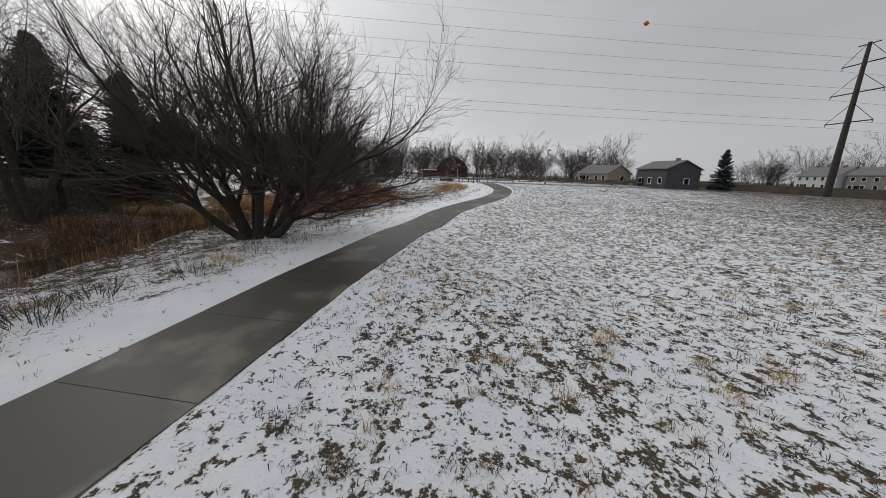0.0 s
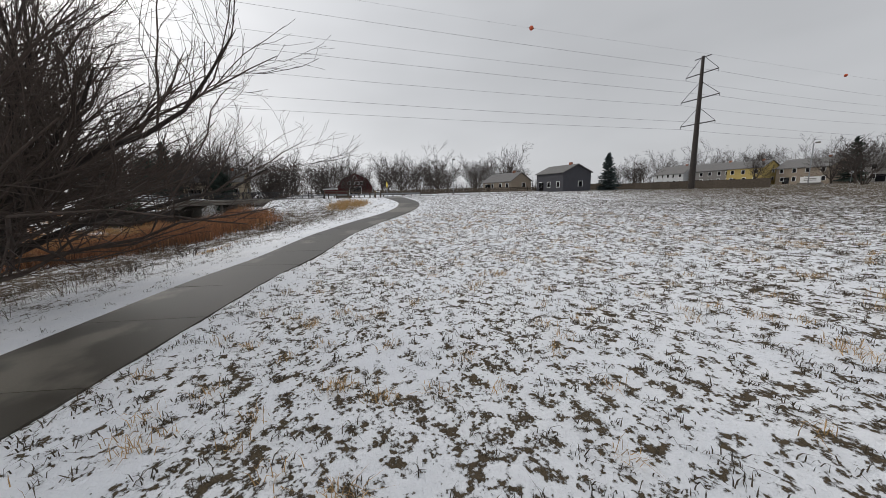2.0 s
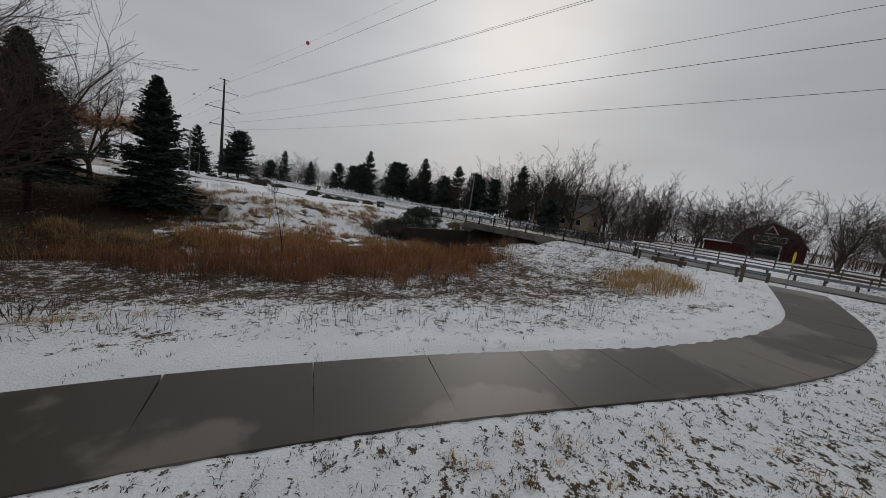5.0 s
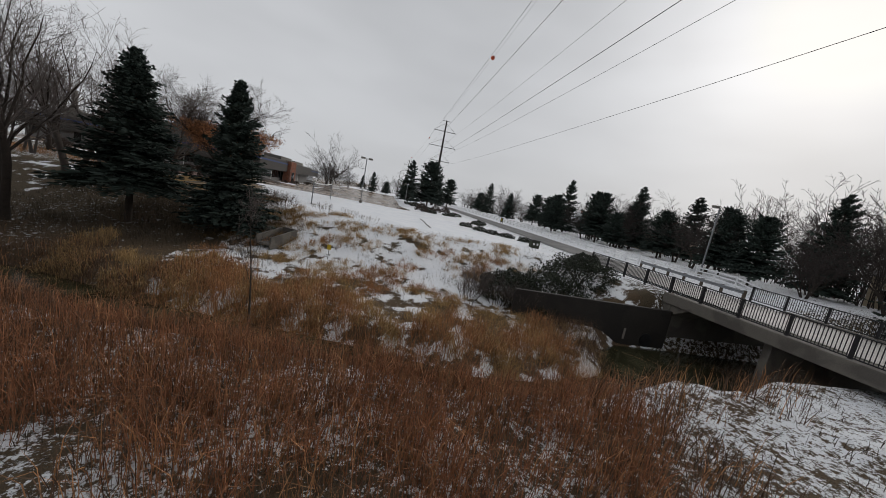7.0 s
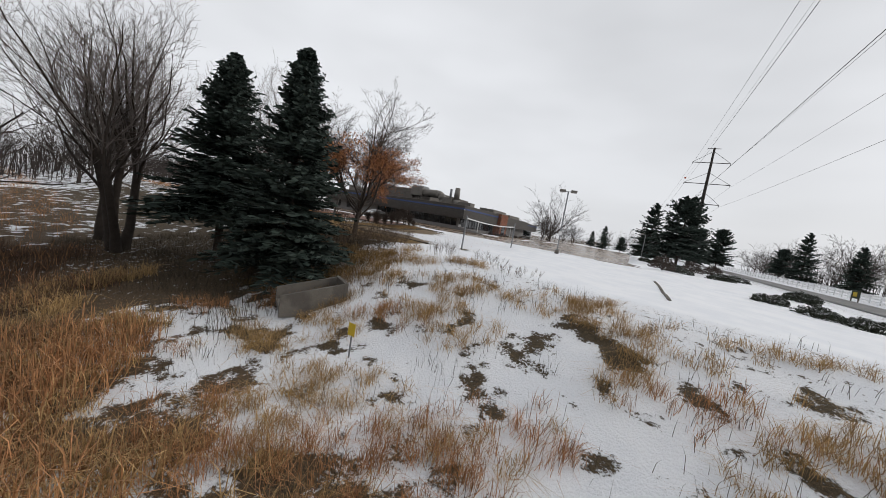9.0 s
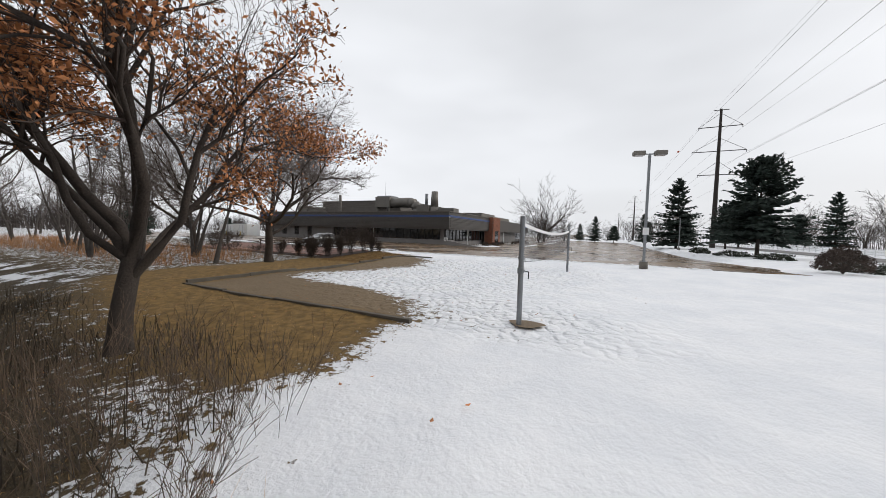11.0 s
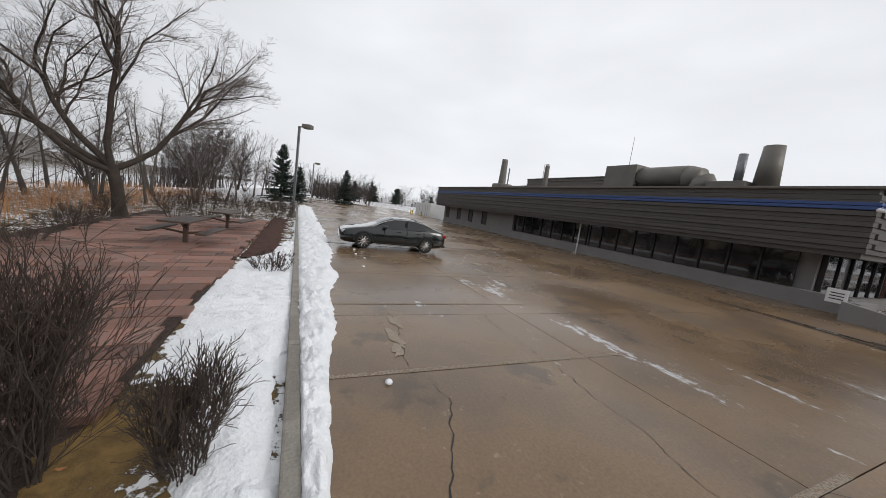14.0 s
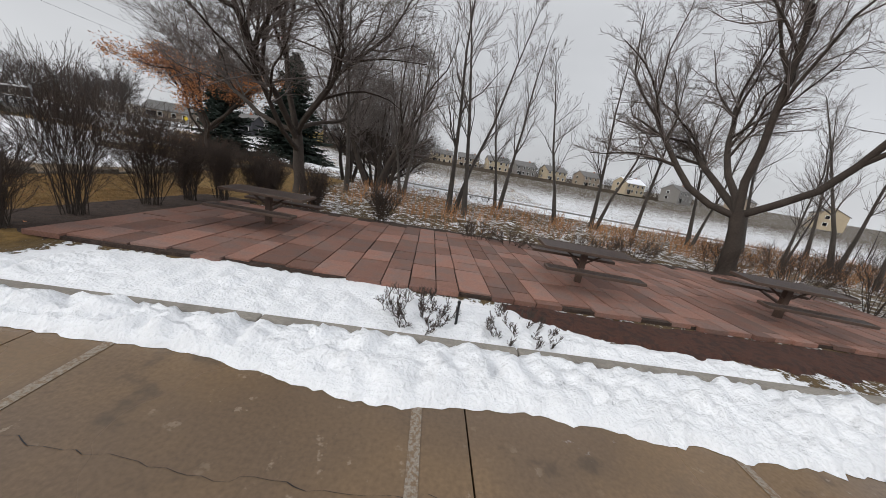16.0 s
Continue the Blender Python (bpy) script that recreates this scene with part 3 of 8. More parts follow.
def bare_tree(rng, height, stems=1, lean=0.1, trunk_r=0.2, bole=0.22, limbs=6, kids=(7, 6, 5), ratio=(0.55, 0.5, 0.5), spread=(0.7, 0.75, 0.8), up=(0.35, 0.15, 0.1), wiggle=0.13, twig_r=0.004, droop=0.0, steps=(4, 8, 6, 4, 2), foot=None, fork=0.5, limb=None, thick=(0.30, 0.55)):
    """Bole, limbs and three orders of twigs, grown order by order. Returns wood, twigs and the tips."""
    wood, fine = [], []
    w = 2 * np.pi * (np.arange(stems) + rng.uniform(-0.3, 0.3, stems)) / stems
    off = np.zeros(stems) if stems == 1 else np.full(stems, trunk_r * 1.2) if foot is None else foot * np.sqrt(rng.random(stems))
    lean = np.full(stems, lean) if stems < 3 else lean * rng.uniform(0.35, 1.15, stems)
    start = np.stack([np.cos(w) * off, np.sin(w) * off, np.full(stems, -0.3)], 1)
    d = unit(np.stack([np.cos(w) * lean, np.sin(w) * lean, np.ones(stems)], 1))
    length = np.full(stems, height * bole + 0.3) * rng.uniform(0.85, 1.15, stems)
    rad = np.full(stems, trunk_r) * rng.uniform(0.8, 1.1, stems)
    sides = (9, 6, 4, 3, 3)
    taper = (0.8 if bole < 0.6 else 0.15, 0.18, 0.25, 0.4, 0.7)
    counts = (limbs, *kids)
    deep = len(counts) > 4
    if deep:
        steps, sides, taper = (4, 6, 6, 5, 3, 2), (10, 8, 6, 4, 3, 3), (0.85, 0.55, 0.25, 0.25, 0.4, 0.7)
    for lv in range(len(counts) + 1):
        n, s = len(start), steps[lv]
        P = np.empty((n, s + 1, 3)); P[:, 0] = start
        D = np.empty((n, s, 3)); q, dd = start.copy(), d.copy()
        for i in range(s):
            dd = dd + rng.normal(0, wiggle * (0.5, 1.25, 1.4, 1.3, 1.0, 1.0)[lv], (n, 3))
            lift = 0.0 if lv == 0 else up[min(lv - 1, len(up) - 1)] * 0.35 - (droop * 0.35 if lv >= 2 else 0)
            dd = unit(dd + UP * lift)
            q = q + dd * (length / s)[:, None]
            P[:, i + 1] = q; D[:, i] = dd
        u = np.linspace(0, 1, s + 1)
        R = np.maximum(twig_r, rad[:, None] * (1 - (1 - taper[lv]) * u[None]))
        if lv == 0:
            R[:, 0] *= 1.5; R[:, 1] *= 1.08
        (wood if lv < (3 if deep else 2) else fine).append(tubes(P, R, sides[lv]))
        if lv == len(counts):
            return join(wood), join(fine), P[:, -1]
        k = counts[lv]
        m = n * k
        par = np.repeat(np.arange(n), k)
        if lv == 0:
            uu = np.clip(1.0 - fork * rng.random(m) ** 1.6, 0.35, 1.0)
            uu[::k] = 1.0
        else:
            uu = 0.4 + 0.6 * np.tile(np.arange(1, k + 1), n) / k if deep and lv == 1 else np.clip((np.tile(np.arange(k), n) + rng.uniform(0.1, 1.0, m)) / k, 0.12, 1.0)
        f = uu * s; i0 = np.minimum(f.astype(int), s - 1); fr = (f - i0)[:, None]
        start = P[par, i0] * (1 - fr) + P[par, i0 + 1] * fr
        pd = D[par, i0]
        if lv == 0:
            az = 2 * np.pi * (np.tile(np.arange(k), n) / k + 0.13 * rng.normal(0, 1, m)) + rng.uniform(0, 6.28)
            side = np.stack([np.cos(az), np.sin(az), np.zeros(m)], 1)
        else:
            side = rng.normal(0, 1, (m, 3))
        side = unit(side - (side * pd).sum(1, keepdims=True) * pd)
        ang = spread[min(lv, len(spread) - 1)] * rng.uniform(0.55, 1.3, m)
        if lv == 0:
            ang[::k] *= 0.3
        d = pd * np.cos(ang)[:, None] + side * np.sin(ang)[:, None]
        low = d[:, 2] < -0.1
        d[low & (droop < 0.3), 2] *= -0.4
        d = unit(d)
        prad = R[par, i0] * (1 - fr[:, 0]) + R[par, i0 + 1] * fr[:, 0]
        if lv == 0:
            length = (limb or height * (1 - bole)) * rng.uniform(0.75, 1.1, m) * (1.0 if bole < 0.6 else 1.35 - 0.9 * np.clip((uu - 0.35) / 0.65, 0, 1))
            rad = prad * rng.uniform(*thick, m)
        else:
            length = length[par] * ratio[min(lv - 1, len(ratio) - 1)] * rng.uniform(0.6, 1.25, m) * (1.0 if deep and lv == 1 else 1.25 - 0.6 * uu)
            rad = np.maximum(twig_r, prad * rng.uniform(0.5, 0.8, m) if deep and lv == 1 else prad * rng.uniform(0.45, 0.7, m))


def leaf_cards(rng, places, size, per, jitter):
    n = len(places) * per
    c = np.repeat(np.asarray(places), per, axis=0) + rng.normal(0, jitter, (n, 3))
    a = unit(rng.normal(0, 1, (n, 3))); b = unit(np.cross(a, rng.normal(0, 1, (n, 3))))
    s = (size * rng.uniform(0.6, 1.3, n))[:, None]
    V = np.stack([c - a * s, c + b * s * 0.45, c + a * s, c - b * s * 0.45], 1).reshape(-1, 3)
    return V, np.arange(4 * n).reshape(n, 4)


def make_tree(name, at, label, seed, leaves=0, bark="bark", twig="twig", group="", leaf_zone=None, rz=0.0, **kw):
    rng = np.random.default_rng(seed)
    (wv, wf), (fv, ff), tips = bare_tree(rng, **kw)
    ob = thing(name, at, label, "tree", group, rz)
    fast_mesh("trunk", wv, wf, M[bark], ob, smooth=True)
    fast_mesh("crown", fv, ff, M[twig], ob)
    if leaves:
        pick = np.array([t for t in tips[rng.permutation(len(tips))] if leaf_zone is None or leaf_zone(t)])[:leaves]
        fast_mesh("foliage", *leaf_cards(rng, pick, 0.064, 9, 0.16), M["leaf_brown"], ob, "withered orange-brown leaves")
    return ob


def spruce(name, at, height, radius, label, seed, mat="needles", boughs=None, low=0.08, group="", snow=0.0, power=0.9, needle=1.0):
    """Trunk, drooping boughs all the way up, and sprays of needles along each bough."""
    rng = np.random.default_rng(seed)
    ob = thing(name, at, label, "tree", group)
    n = boughs or int(height * 42)
    u = np.sort(rng.random(n) ** 1.25)
    z = height * (low + (0.985 - low) * u)
    L = (radius * (1 - u) ** power * rng.uniform(0.72, 1.1, n) + 0.10)
    L *= 1 + 0.16 * np.sin(z * 4.1 + 3 * rng.random(n))
    w = rng.uniform(0, 2 * np.pi, n)
    dv = np.stack([np.cos(w), np.sin(w), np.zeros(n)], 1); sv = np.stack([-np.sin(w), np.cos(w), np.zeros(n)], 1)
    S = 7
    t = np.linspace(0, 1, S)
    rise, sag = 0.06 + 0.75 * u ** 2, 0.32 * (1 - u)
    zz = L[:, None] * (rise[:, None] * t - sag[:, None] * t ** 2 + 0.16 * t ** 3)
    P = dv[:, None] * (L[:, None] * t)[..., None]
    P[..., 2] += z[:, None] + zz
    tv, tf = tubes(np.array([[[0, 0, -0.3], [0, 0, height * 0.5], [0, 0, height]]], float), np.array([[0.02 * height, 0.012 * height, 0.01]]), 8)
    bv, bf = tubes(P[:, ::3], np.stack([0.012 + 0.005 * L, 0.010 + 0 * L, 0.004 + 0 * L], 1), 3)
    fast_mesh("trunk", *join([(tv, tf), (bv, bf)]), M["bark"], ob)
    chunks = []
    snowc = []
    for k in range(1, S):
        c = P[:, k]
        for sg in (-1, 1):
            for rep in range(2):
                wd = ((0.10 + 0.30 * L * (1 - 0.75 * t[k])) * rng.uniform(0.6, 1.25, n) + 0.05)[:, None]
                a = sv * sg * wd + dv * wd * rng.uniform(0.3, 1.0, (n, 1)) + UP * (rng.uniform(-0.28, 0.10, (n, 1)) * wd)
                th = (0.050 + 0.06 * rng.random((n, 1))) * needle
                q = unit(rng.normal(0, 1, (n, 3)) + UP * 0.6) * th
                c2 = c + rng.normal(0, 0.04, (n, 3))
                V = np.stack([c2, c2 + a * 0.5 + q, c2 + a, c2 + a * 0.55 - q], 1).reshape(-1, 3)
                chunks.append((V, np.arange(4 * n).reshape(n, 4)))
                if snow and rep == 0:
                    m = rng.random(n) < snow
                    cr = dv[m] * 0.07
                    V = np.stack([c2[m] + UP * 0.03, c2[m] + a[m] * 0.5 + cr + UP * 0.03, c2[m] + a[m] * 0.9 + UP * 0.03, c2[m] + a[m] * 0.5 - cr + UP * 0.03], 1).reshape(-1, 3)
                    snowc.append((V, np.arange(4 * int(m.sum())).reshape(-1, 4)))
        tip = P[:, k] + (P[:, k] - P[:, k - 1]) * 0.9
        th = 0.06 * needle
        V = np.stack([P[:, k - 1], P[:, k] + sv * th + UP * 0.03, tip, P[:, k] - sv * th - UP * 0.05], 1).reshape(-1, 3)
        chunks.append((V, np.arange(4 * n).reshape(n, 4)))
    fast_mesh("crown", *join(chunks), M[mat], ob)
    if snowc:
        fast_mesh("snow_dusting", *join(snowc), M["snow"], ob)
    return ob


# ---------------------------------------------------------------- water, trail, road, lot
def ribbon(name, xs, ys, half, z_of, mat, thick=0.0, zoff=0.0):
    """A strip that follows a line, with edges of its own depth."""
    pts = np.stack([xs, ys], 1)
    d = np.gradient(pts, axis=0); d /= np.linalg.norm(d, axis=1)[:, None]
    nrm = np.stack([-d[:, 1], d[:, 0]], 1)
    V, F = [], []
    halves = np.broadcast_to(half, len(pts))
    for p, nn, hw in zip(pts, nrm, halves):
        a, b = p + nn * hw, p - nn * hw
        z = z_of(*p) + zoff
        V += [(a[0], a[1], z), (b[0], b[1], z), (a[0], a[1], z - thick), (b[0], b[1], z - thick)]
    for i in range(len(pts) - 1):
        o, q = 4 * i, 4 * i + 4
        F.append((o, o + 1, q + 1, q))
        if thick:
            F += [(o, q, q + 2, o + 2), (o + 1, o + 3, q + 3, q + 1)]
    if thick:
        e = 4 * (len(pts) - 1)
        F += [(0, 2, 3, 1), (e, e + 1, e + 3, e + 2)]
    return mesh_object(name, V, F, mat)


def water_material():
    m = material("creek_water", (0.030, 0.029, 0.014), 0.09, var=0.3, scale=0.5, fine=7, bump=0.22, dist=0.03, second=(0.046, 0.043, 0.024), spec=0.10)
    return m


wx = np.arange(-120, 100, 1.5)
water = ribbon("water", wx, creek_y(wx), creek_half(wx) + 0.5, lambda x, y: WATER_Z, water_material())
tagged(water, "dark olive creek water with ripples", "water", kind="structure")

# trail of wet concrete slabs, joint by joint
trail = tagged(new("trail"), "wet grey concrete trail with sawn joints", "path", kind="structure")
fine_x = np.linspace(-100, 23.6, 2400)
fine_y = trail_y(fine_x)
for _ in range(60):
    fine_y[1:-1] = 0.5 * fine_y[1:-1] + 0.25 * (fine_y[:-2] + fine_y[2:])
k = np.ones(61) / 61
fine_y = np.convolve(np.pad(fine_y, 30, mode='edge'), k, mode='valid')
arc = np.concatenate([[0], np.cumsum(np.hypot(np.diff(fine_x), np.diff(fine_y)))])
SLAB, HALF = 3.02, 1.44
start = np.interp(-5.25, fine_x, arc) % SLAB
n_slab = int((arc[-1] - start) / SLAB)
for i in range(-1, n_slab + 1):
    s = np.linspace(start + i * SLAB + 0.008, start + (i + 1) * SLAB - 0.008, 5)
    s = np.clip(s, 0, arc[-1])
    if s[-1] - s[0] < 2.7:
        continue
    px_, py_ = np.interp(s, arc, fine_x), np.interp(s, arc, fine_y)
    slab = ribbon("slab", px_, py_, HALF, lambda x, y: float(ground_z(x, float(trail_y(x)))) + 0.03, M["concrete"], 0.14)
    slab.parent = trail

# road with its two lanes, over the bridge
M["asphalt"] = material("wet_asphalt", (0.075, 0.070, 0.066), 0.5, var=0.25, scale=0.4, fine=60, bump=0.25, dist=0.005, second=(0.11, 0.10, 0.095))
ROAD_X0, ROAD_X1 = 26.6, 33.6


def road_z(y):
    return float(np.interp(y, [-120, -40, -20, 0, 40, 120], [-0.6, -0.35, -0.1, 0.0, 0.2, 0.5]))


V, F = [], []
ry = np.concatenate([np.arange(-140, -60, 10), np.arange(-60, 60, 2.0), np.arange(60, 700, 10)])
for y in ry:
    z = road_z(y)
    V += [(ROAD_X0, y, z), ((ROAD_X0 + ROAD_X1) / 2, y, z + 0.07), (ROAD_X1, y, z)]
for i in range(len(ry) - 1):
    o = 3 * i
    F += [(o, o + 1, o + 4, o + 3), (o + 1, o + 2, o + 5, o + 4)]
road = tagged(mesh_object("road", V, F, M["asphalt"]), "wet grey-brown asphalt road beside the lawn", "road", kind="structure")

# car park of wet concrete bays
LOT_Z = 0.42
KERB_Y = 31.1


def lot_z(x, y):
    return 0.40 - 0.5 * float(sm(-30, 5, x) * sm(31, 60, y))


def lot_material():
    """Wet brown concrete with pale scuffs, dark stains and streaks of slushy ice along the middle of the lot."""
    m = material("wet_lot_concrete", (0.210, 0.137, 0.076), 0.27, var=0.25, scale=0.35, fine=30, bump=0.10, dist=0.004, second=(0.145, 0.098, 0.062), randobj=0.10)
    n, l = m.node_tree.nodes, m.node_tree.links
    bs = n["Principled BSDF"]
    base = bs.inputs["Base Color"].links[0].from_socket
    tc = n.new("ShaderNodeTexCoord")

    def spots(scale, squash, lo, hi, detail=4):
        mp = n.new("ShaderNodeMapping"); mp.inputs["Scale"].default_value = squash
        q = n.new("ShaderNodeTexNoise"); q.inputs["Scale"].default_value = scale; q.inputs["Detail"].default_value = detail; q.inputs["Roughness"].default_value = 0.62
        r = n.new("ShaderNodeMapRange"); r.interpolation_type = 'SMOOTHSTEP'; r.inputs["From Min"].default_value = lo; r.inputs["From Max"].default_value = hi
        l.new(tc.outputs["Object"], mp.inputs[0]); l.new(mp.outputs[0], q.inputs[0]); l.new(q.outputs[0], r.inputs[0])
        return r.outputs[0]

    def over(f, a, c):
        q = n.new("ShaderNodeMix"); q.data_type = 'RGBA'; q.inputs["B"].default_value = (*c, 1)
        l.new(f, q.inputs["Factor"]); l.new(a, q.inputs["A"])
        return q.outputs["Result"]

    def times(a, b):
        q = n.new("ShaderNodeMath"); q.operation = 'MULTIPLY'; q.use_clamp = True
        l.new(a, q.inputs[0])
        if isinstance(b, float): q.inputs[1].default_value = b
        else: l.new(b, q.inputs[1])
        return q.outputs[0]

    col = over(times(spots(1.1, (1, 1, 1), 0.60, 0.70), 0.55), base, (0.060, 0.046, 0.034))
    col = over(times(spots(7.0, (1, 1, 1), 0.62, 0.68), times(spots(0.6, (1, 1, 1), 0.5, 0.62), 0.6)), col, (0.34, 0.27, 0.20))
    # ice: two streaks along the middle of the lot
    sep = n.new("ShaderNodeSeparateXYZ"); l.new(tc.outputs["Object"], sep.inputs[0])
    d = n.new("ShaderNodeMath"); d.operation = 'SUBTRACT'; d.inputs[1].default_value = 38.9; l.new(sep.outputs[1], d.inputs[0])
    a1 = n.new("ShaderNodeMath"); a1.operation = 'ABSOLUTE'; l.new(d.outputs[0], a1.inputs[0])
    a2 = n.new("ShaderNodeMath"); a2.operation = 'SUBTRACT'; a2.inputs[1].default_value = 1.8; l.new(a1.outputs[0], a2.inputs[0])
    ab = n.new("ShaderNodeMath"); ab.operation = 'ABSOLUTE'; l.new(a2.outputs[0], ab.inputs[0])
    band = n.new("ShaderNodeMapRange"); band.inputs["From Min"].default_value = 0.2; band.inputs["From Max"].default_value = 1.9; band.inputs["To Min"].default_value = 1.0; band.inputs["To Max"].default_value = 0.0
    l.new(ab.outputs[0], band.inputs[0])
    add = n.new("ShaderNodeMath"); add.operation = 'MULTIPLY_ADD'; add.inputs[1].default_value = 0.12
    mp = n.new("ShaderNodeMapping"); mp.inputs["Scale"].default_value = (0.30, 1.15, 1)
    q = n.new("ShaderNodeTexNoise"); q.inputs["Scale"].default_value = 1.0; q.inputs["Detail"].default_value = 6; q.inputs["Roughness"].default_value = 0.65
    l.new(tc.outputs["Object"], mp.inputs[0]); l.new(mp.outputs[0], q.inputs[0])
    l.new(band.outputs[0], add.inputs[0]); l.new(q.outputs[0], add.inputs[2])
    ice = n.new("ShaderNodeMapRange"); ice.interpolation_type = 'SMOOTHSTEP'; ice.inputs["From Min"].default_value = 0.675; ice.inputs["From Max"].default_value = 0.75
    crumb = n.new("ShaderNodeTexNoise"); crumb.inputs["Scale"].default_value = 5.5; crumb.inputs["Detail"].default_value = 5; crumb.inputs["Roughness"].default_value = 0.7
    l.new(tc.outputs["Object"], crumb.inputs[0])
    broken = n.new("ShaderNodeMath"); broken.operation = 'MULTIPLY_ADD'; broken.inputs[1].default_value = 0.36
    shifted = n.new("ShaderNodeMath"); shifted.operation = 'SUBTRACT'; shifted.inputs[1].default_value = 0.19; l.new(add.outputs[0], shifted.inputs[0])
    l.new(crumb.outputs[0], broken.inputs[0]); l.new(shifted.outputs[0], broken.inputs[2])
    l.new(broken.outputs[0], ice.inputs[0])
    col = over(times(ice.outputs[0], 0.85), col, (0.58, 0.58, 0.60))
    l.new(col, bs.inputs["Base Color"])
    wet = n.new("ShaderNodeMapRange"); wet.inputs["From Min"].default_value = 0.35; wet.inputs["From Max"].default_value = 0.65; wet.inputs["To Min"].default_value = 0.14; wet.inputs["To Max"].default_value = 0.42
    wq = n.new("ShaderNodeTexNoise"); wq.inputs["Scale"].default_value = 0.22; wq.inputs["Detail"].default_value = 4
    l.new(tc.outputs["Object"], wq.inputs[0]); l.new(wq.outputs[0], wet.inputs[0]); l.new(wet.outputs[0], bs.inputs["Roughness"])
    return m


M["lot"] = lot_material()
lot = tagged(new("parking_lot"), "wet tan-brown concrete parking lot with joints", "parking lot", kind="structure")
slab_x = [-25.3 - 3.97 * k for k in range(20, 0, -1)] + [-25.3 + 5.05 * k for k in range(8)]
for x0, x_next in zip(slab_x[:-1], slab_x[1:]):
    for iy in range(0, 30):
        y0 = KERB_Y + iy * 4.6
        if x0 > 7.0 or (y0 > 52 and x0 < -20.5) or (y0 > 50 and x0 < -75):
            continue
        x1, y1 = min(x_next - 0.015, 8.6), y0 + 4.585
        zs = [lot_z(a, b) for a, b in ((x0, y0), (x1, y0), (x1, y1), (x0, y1))]
        pv = [(x0, y0, zs[0]), (x1, y0, zs[1]), (x1, y1, zs[2]), (x0, y1, zs[3])]
        pv += [(a, b, c - 0.15) for a, b, c in pv]
        mesh_object("slab", pv, [(0, 1, 2, 3), (0, 4, 5, 1), (1, 5, 6, 2), (2, 6, 7, 3), (3, 7, 4, 0)], M["lot"], lot)

# ---------------------------------------------------------------- office building
BX0, BX1, BY0, BY1 = -69.4, -24.4, 51.4, 72.0
office = thing("office_building", ((BX0 + BX1) / 2, BY0, 0), "low grey office building with dark ribbed metal fascia and blue band", "building")
OFF_INV = Matrix.Translation(-Vector(((BX0 + BX1) / 2, BY0, 0)))


def sub(name, bm, mat, label="", parent=office, smooth=False):
    bmesh.ops.transform(bm, matrix=OFF_INV, verts=bm.verts)
    return part(name, bm, mat, parent, label, smooth)


M["penthouse"] = material("weathered_siding", (0.15, 0.135, 0.12), 0.7, var=0.15, scale=1.0, fine=15, bump=0.1)
M["duct"] = material("painted_duct_metal", (0.19, 0.175, 0.155), 0.55, metal=0.2, var=0.2, scale=0.8, fine=15, bump=0.1)
M["frame_dark"] = material("dark_window_frame", (0.03, 0.028, 0.027), 0.5, var=0.1, bump=0)
# walls
sub("wall", boxed(BX0 + 0.9, BX1 - 1.7, BY0 + 1.7, BY1 + 30, -0.6, 3.0), M["stucco"], "grey stucco wall")
sub("wall", boxed(BX0 + 0.9, -49.6, BY0 + 1.3, BY0 + 1.69, -0.6, 2.9), M["stucco"])
sub("sill_wall", boxed(-49.6, BX1 - 0.25, BY0 + 1.05, BY0 + 1.69, -0.6, 1.12, 0.02), M["stucco"])
sub("retaining_wall", boxed(-24.4, -24.0, BY0 - 0.55, BY0 + 1.3, -0.6, 1.12, 0.02), M["stucco"])
bm = bmesh.new()
w = [bm.verts.new(v) for v in ((-24.4, BY0 - 0.9, -0.6), (-17.4, BY0 - 0.9, -0.6), (-17.4, BY0 - 0.9, 0.12), (-24.4, BY0 - 0.9, 1.12),
                               (-24.4, BY0 - 0.6, -0.6), (-17.4, BY0 - 0.6, -0.6), (-17.4, BY0 - 0.6, 0.12), (-24.4, BY0 - 0.6, 1.12))]
for f in ((0, 1, 2, 3), (5, 4, 7, 6), (3, 2, 6, 7), (1, 5, 6, 2), (4, 0, 3, 7)):
    bm.faces.new([w[i] for i in f])
sub("ramp_wall", bm, M["stucco"], "sloping concrete ramp wall")
# fascia: overlapping boards with a rolled corner at the west end
for face in ("south", "east", "west"):
    z = 2.85
    for i in range(13):
        bm = bmesh.new()
        h = 0.212
        out = 0.07 if i % 2 == 0 else 0.0
        inset = 0.22 * max(0, 1 - i) + (0.10 if i == 12 else 0)
        if face == "south":
            box(bm, BX0 + 0.3, BX1 - inset, BY0 - out + inset, BY0 + 0.5, z, z + h - 0.018)
        elif face == "east":
            box(bm, BX1 - 0.5, BX1 + out - inset, BY0 + 0.505 , BY0 + 20.2, z, z + h - 0.018)
        else:
            box(bm, BX0 - out + inset, BX0 + 0.29, BY0 + 0.25, BY1 + 29, z, z + h - 0.018)
        z += h
        sub("fascia_board", bm, M["fascia"])
sub("fascia_backing", boxed(BX0 + 0.1, BX1 - 0.12, BY0 + 0.12, BY1 + 29, 2.84, 5.5), M["fascia"])
for i in range(2):
    sub("blue_band", boxed(BX0 + 0.3, BX1 + 0.09, BY0 - 0.10, BY0 + 0.2, 4.78 + i * 0.16, 4.92 + i * 0.16, 0.02), M["fascia_blue"], "blue painted band")
    sub("blue_band", boxed(BX1 - 0.2, BX1 + 0.094, BY0 + 0.22, BY0 + 20.2, 4.78 + i * 0.16, 4.92 + i * 0.16, 0.02), M["fascia_blue"])
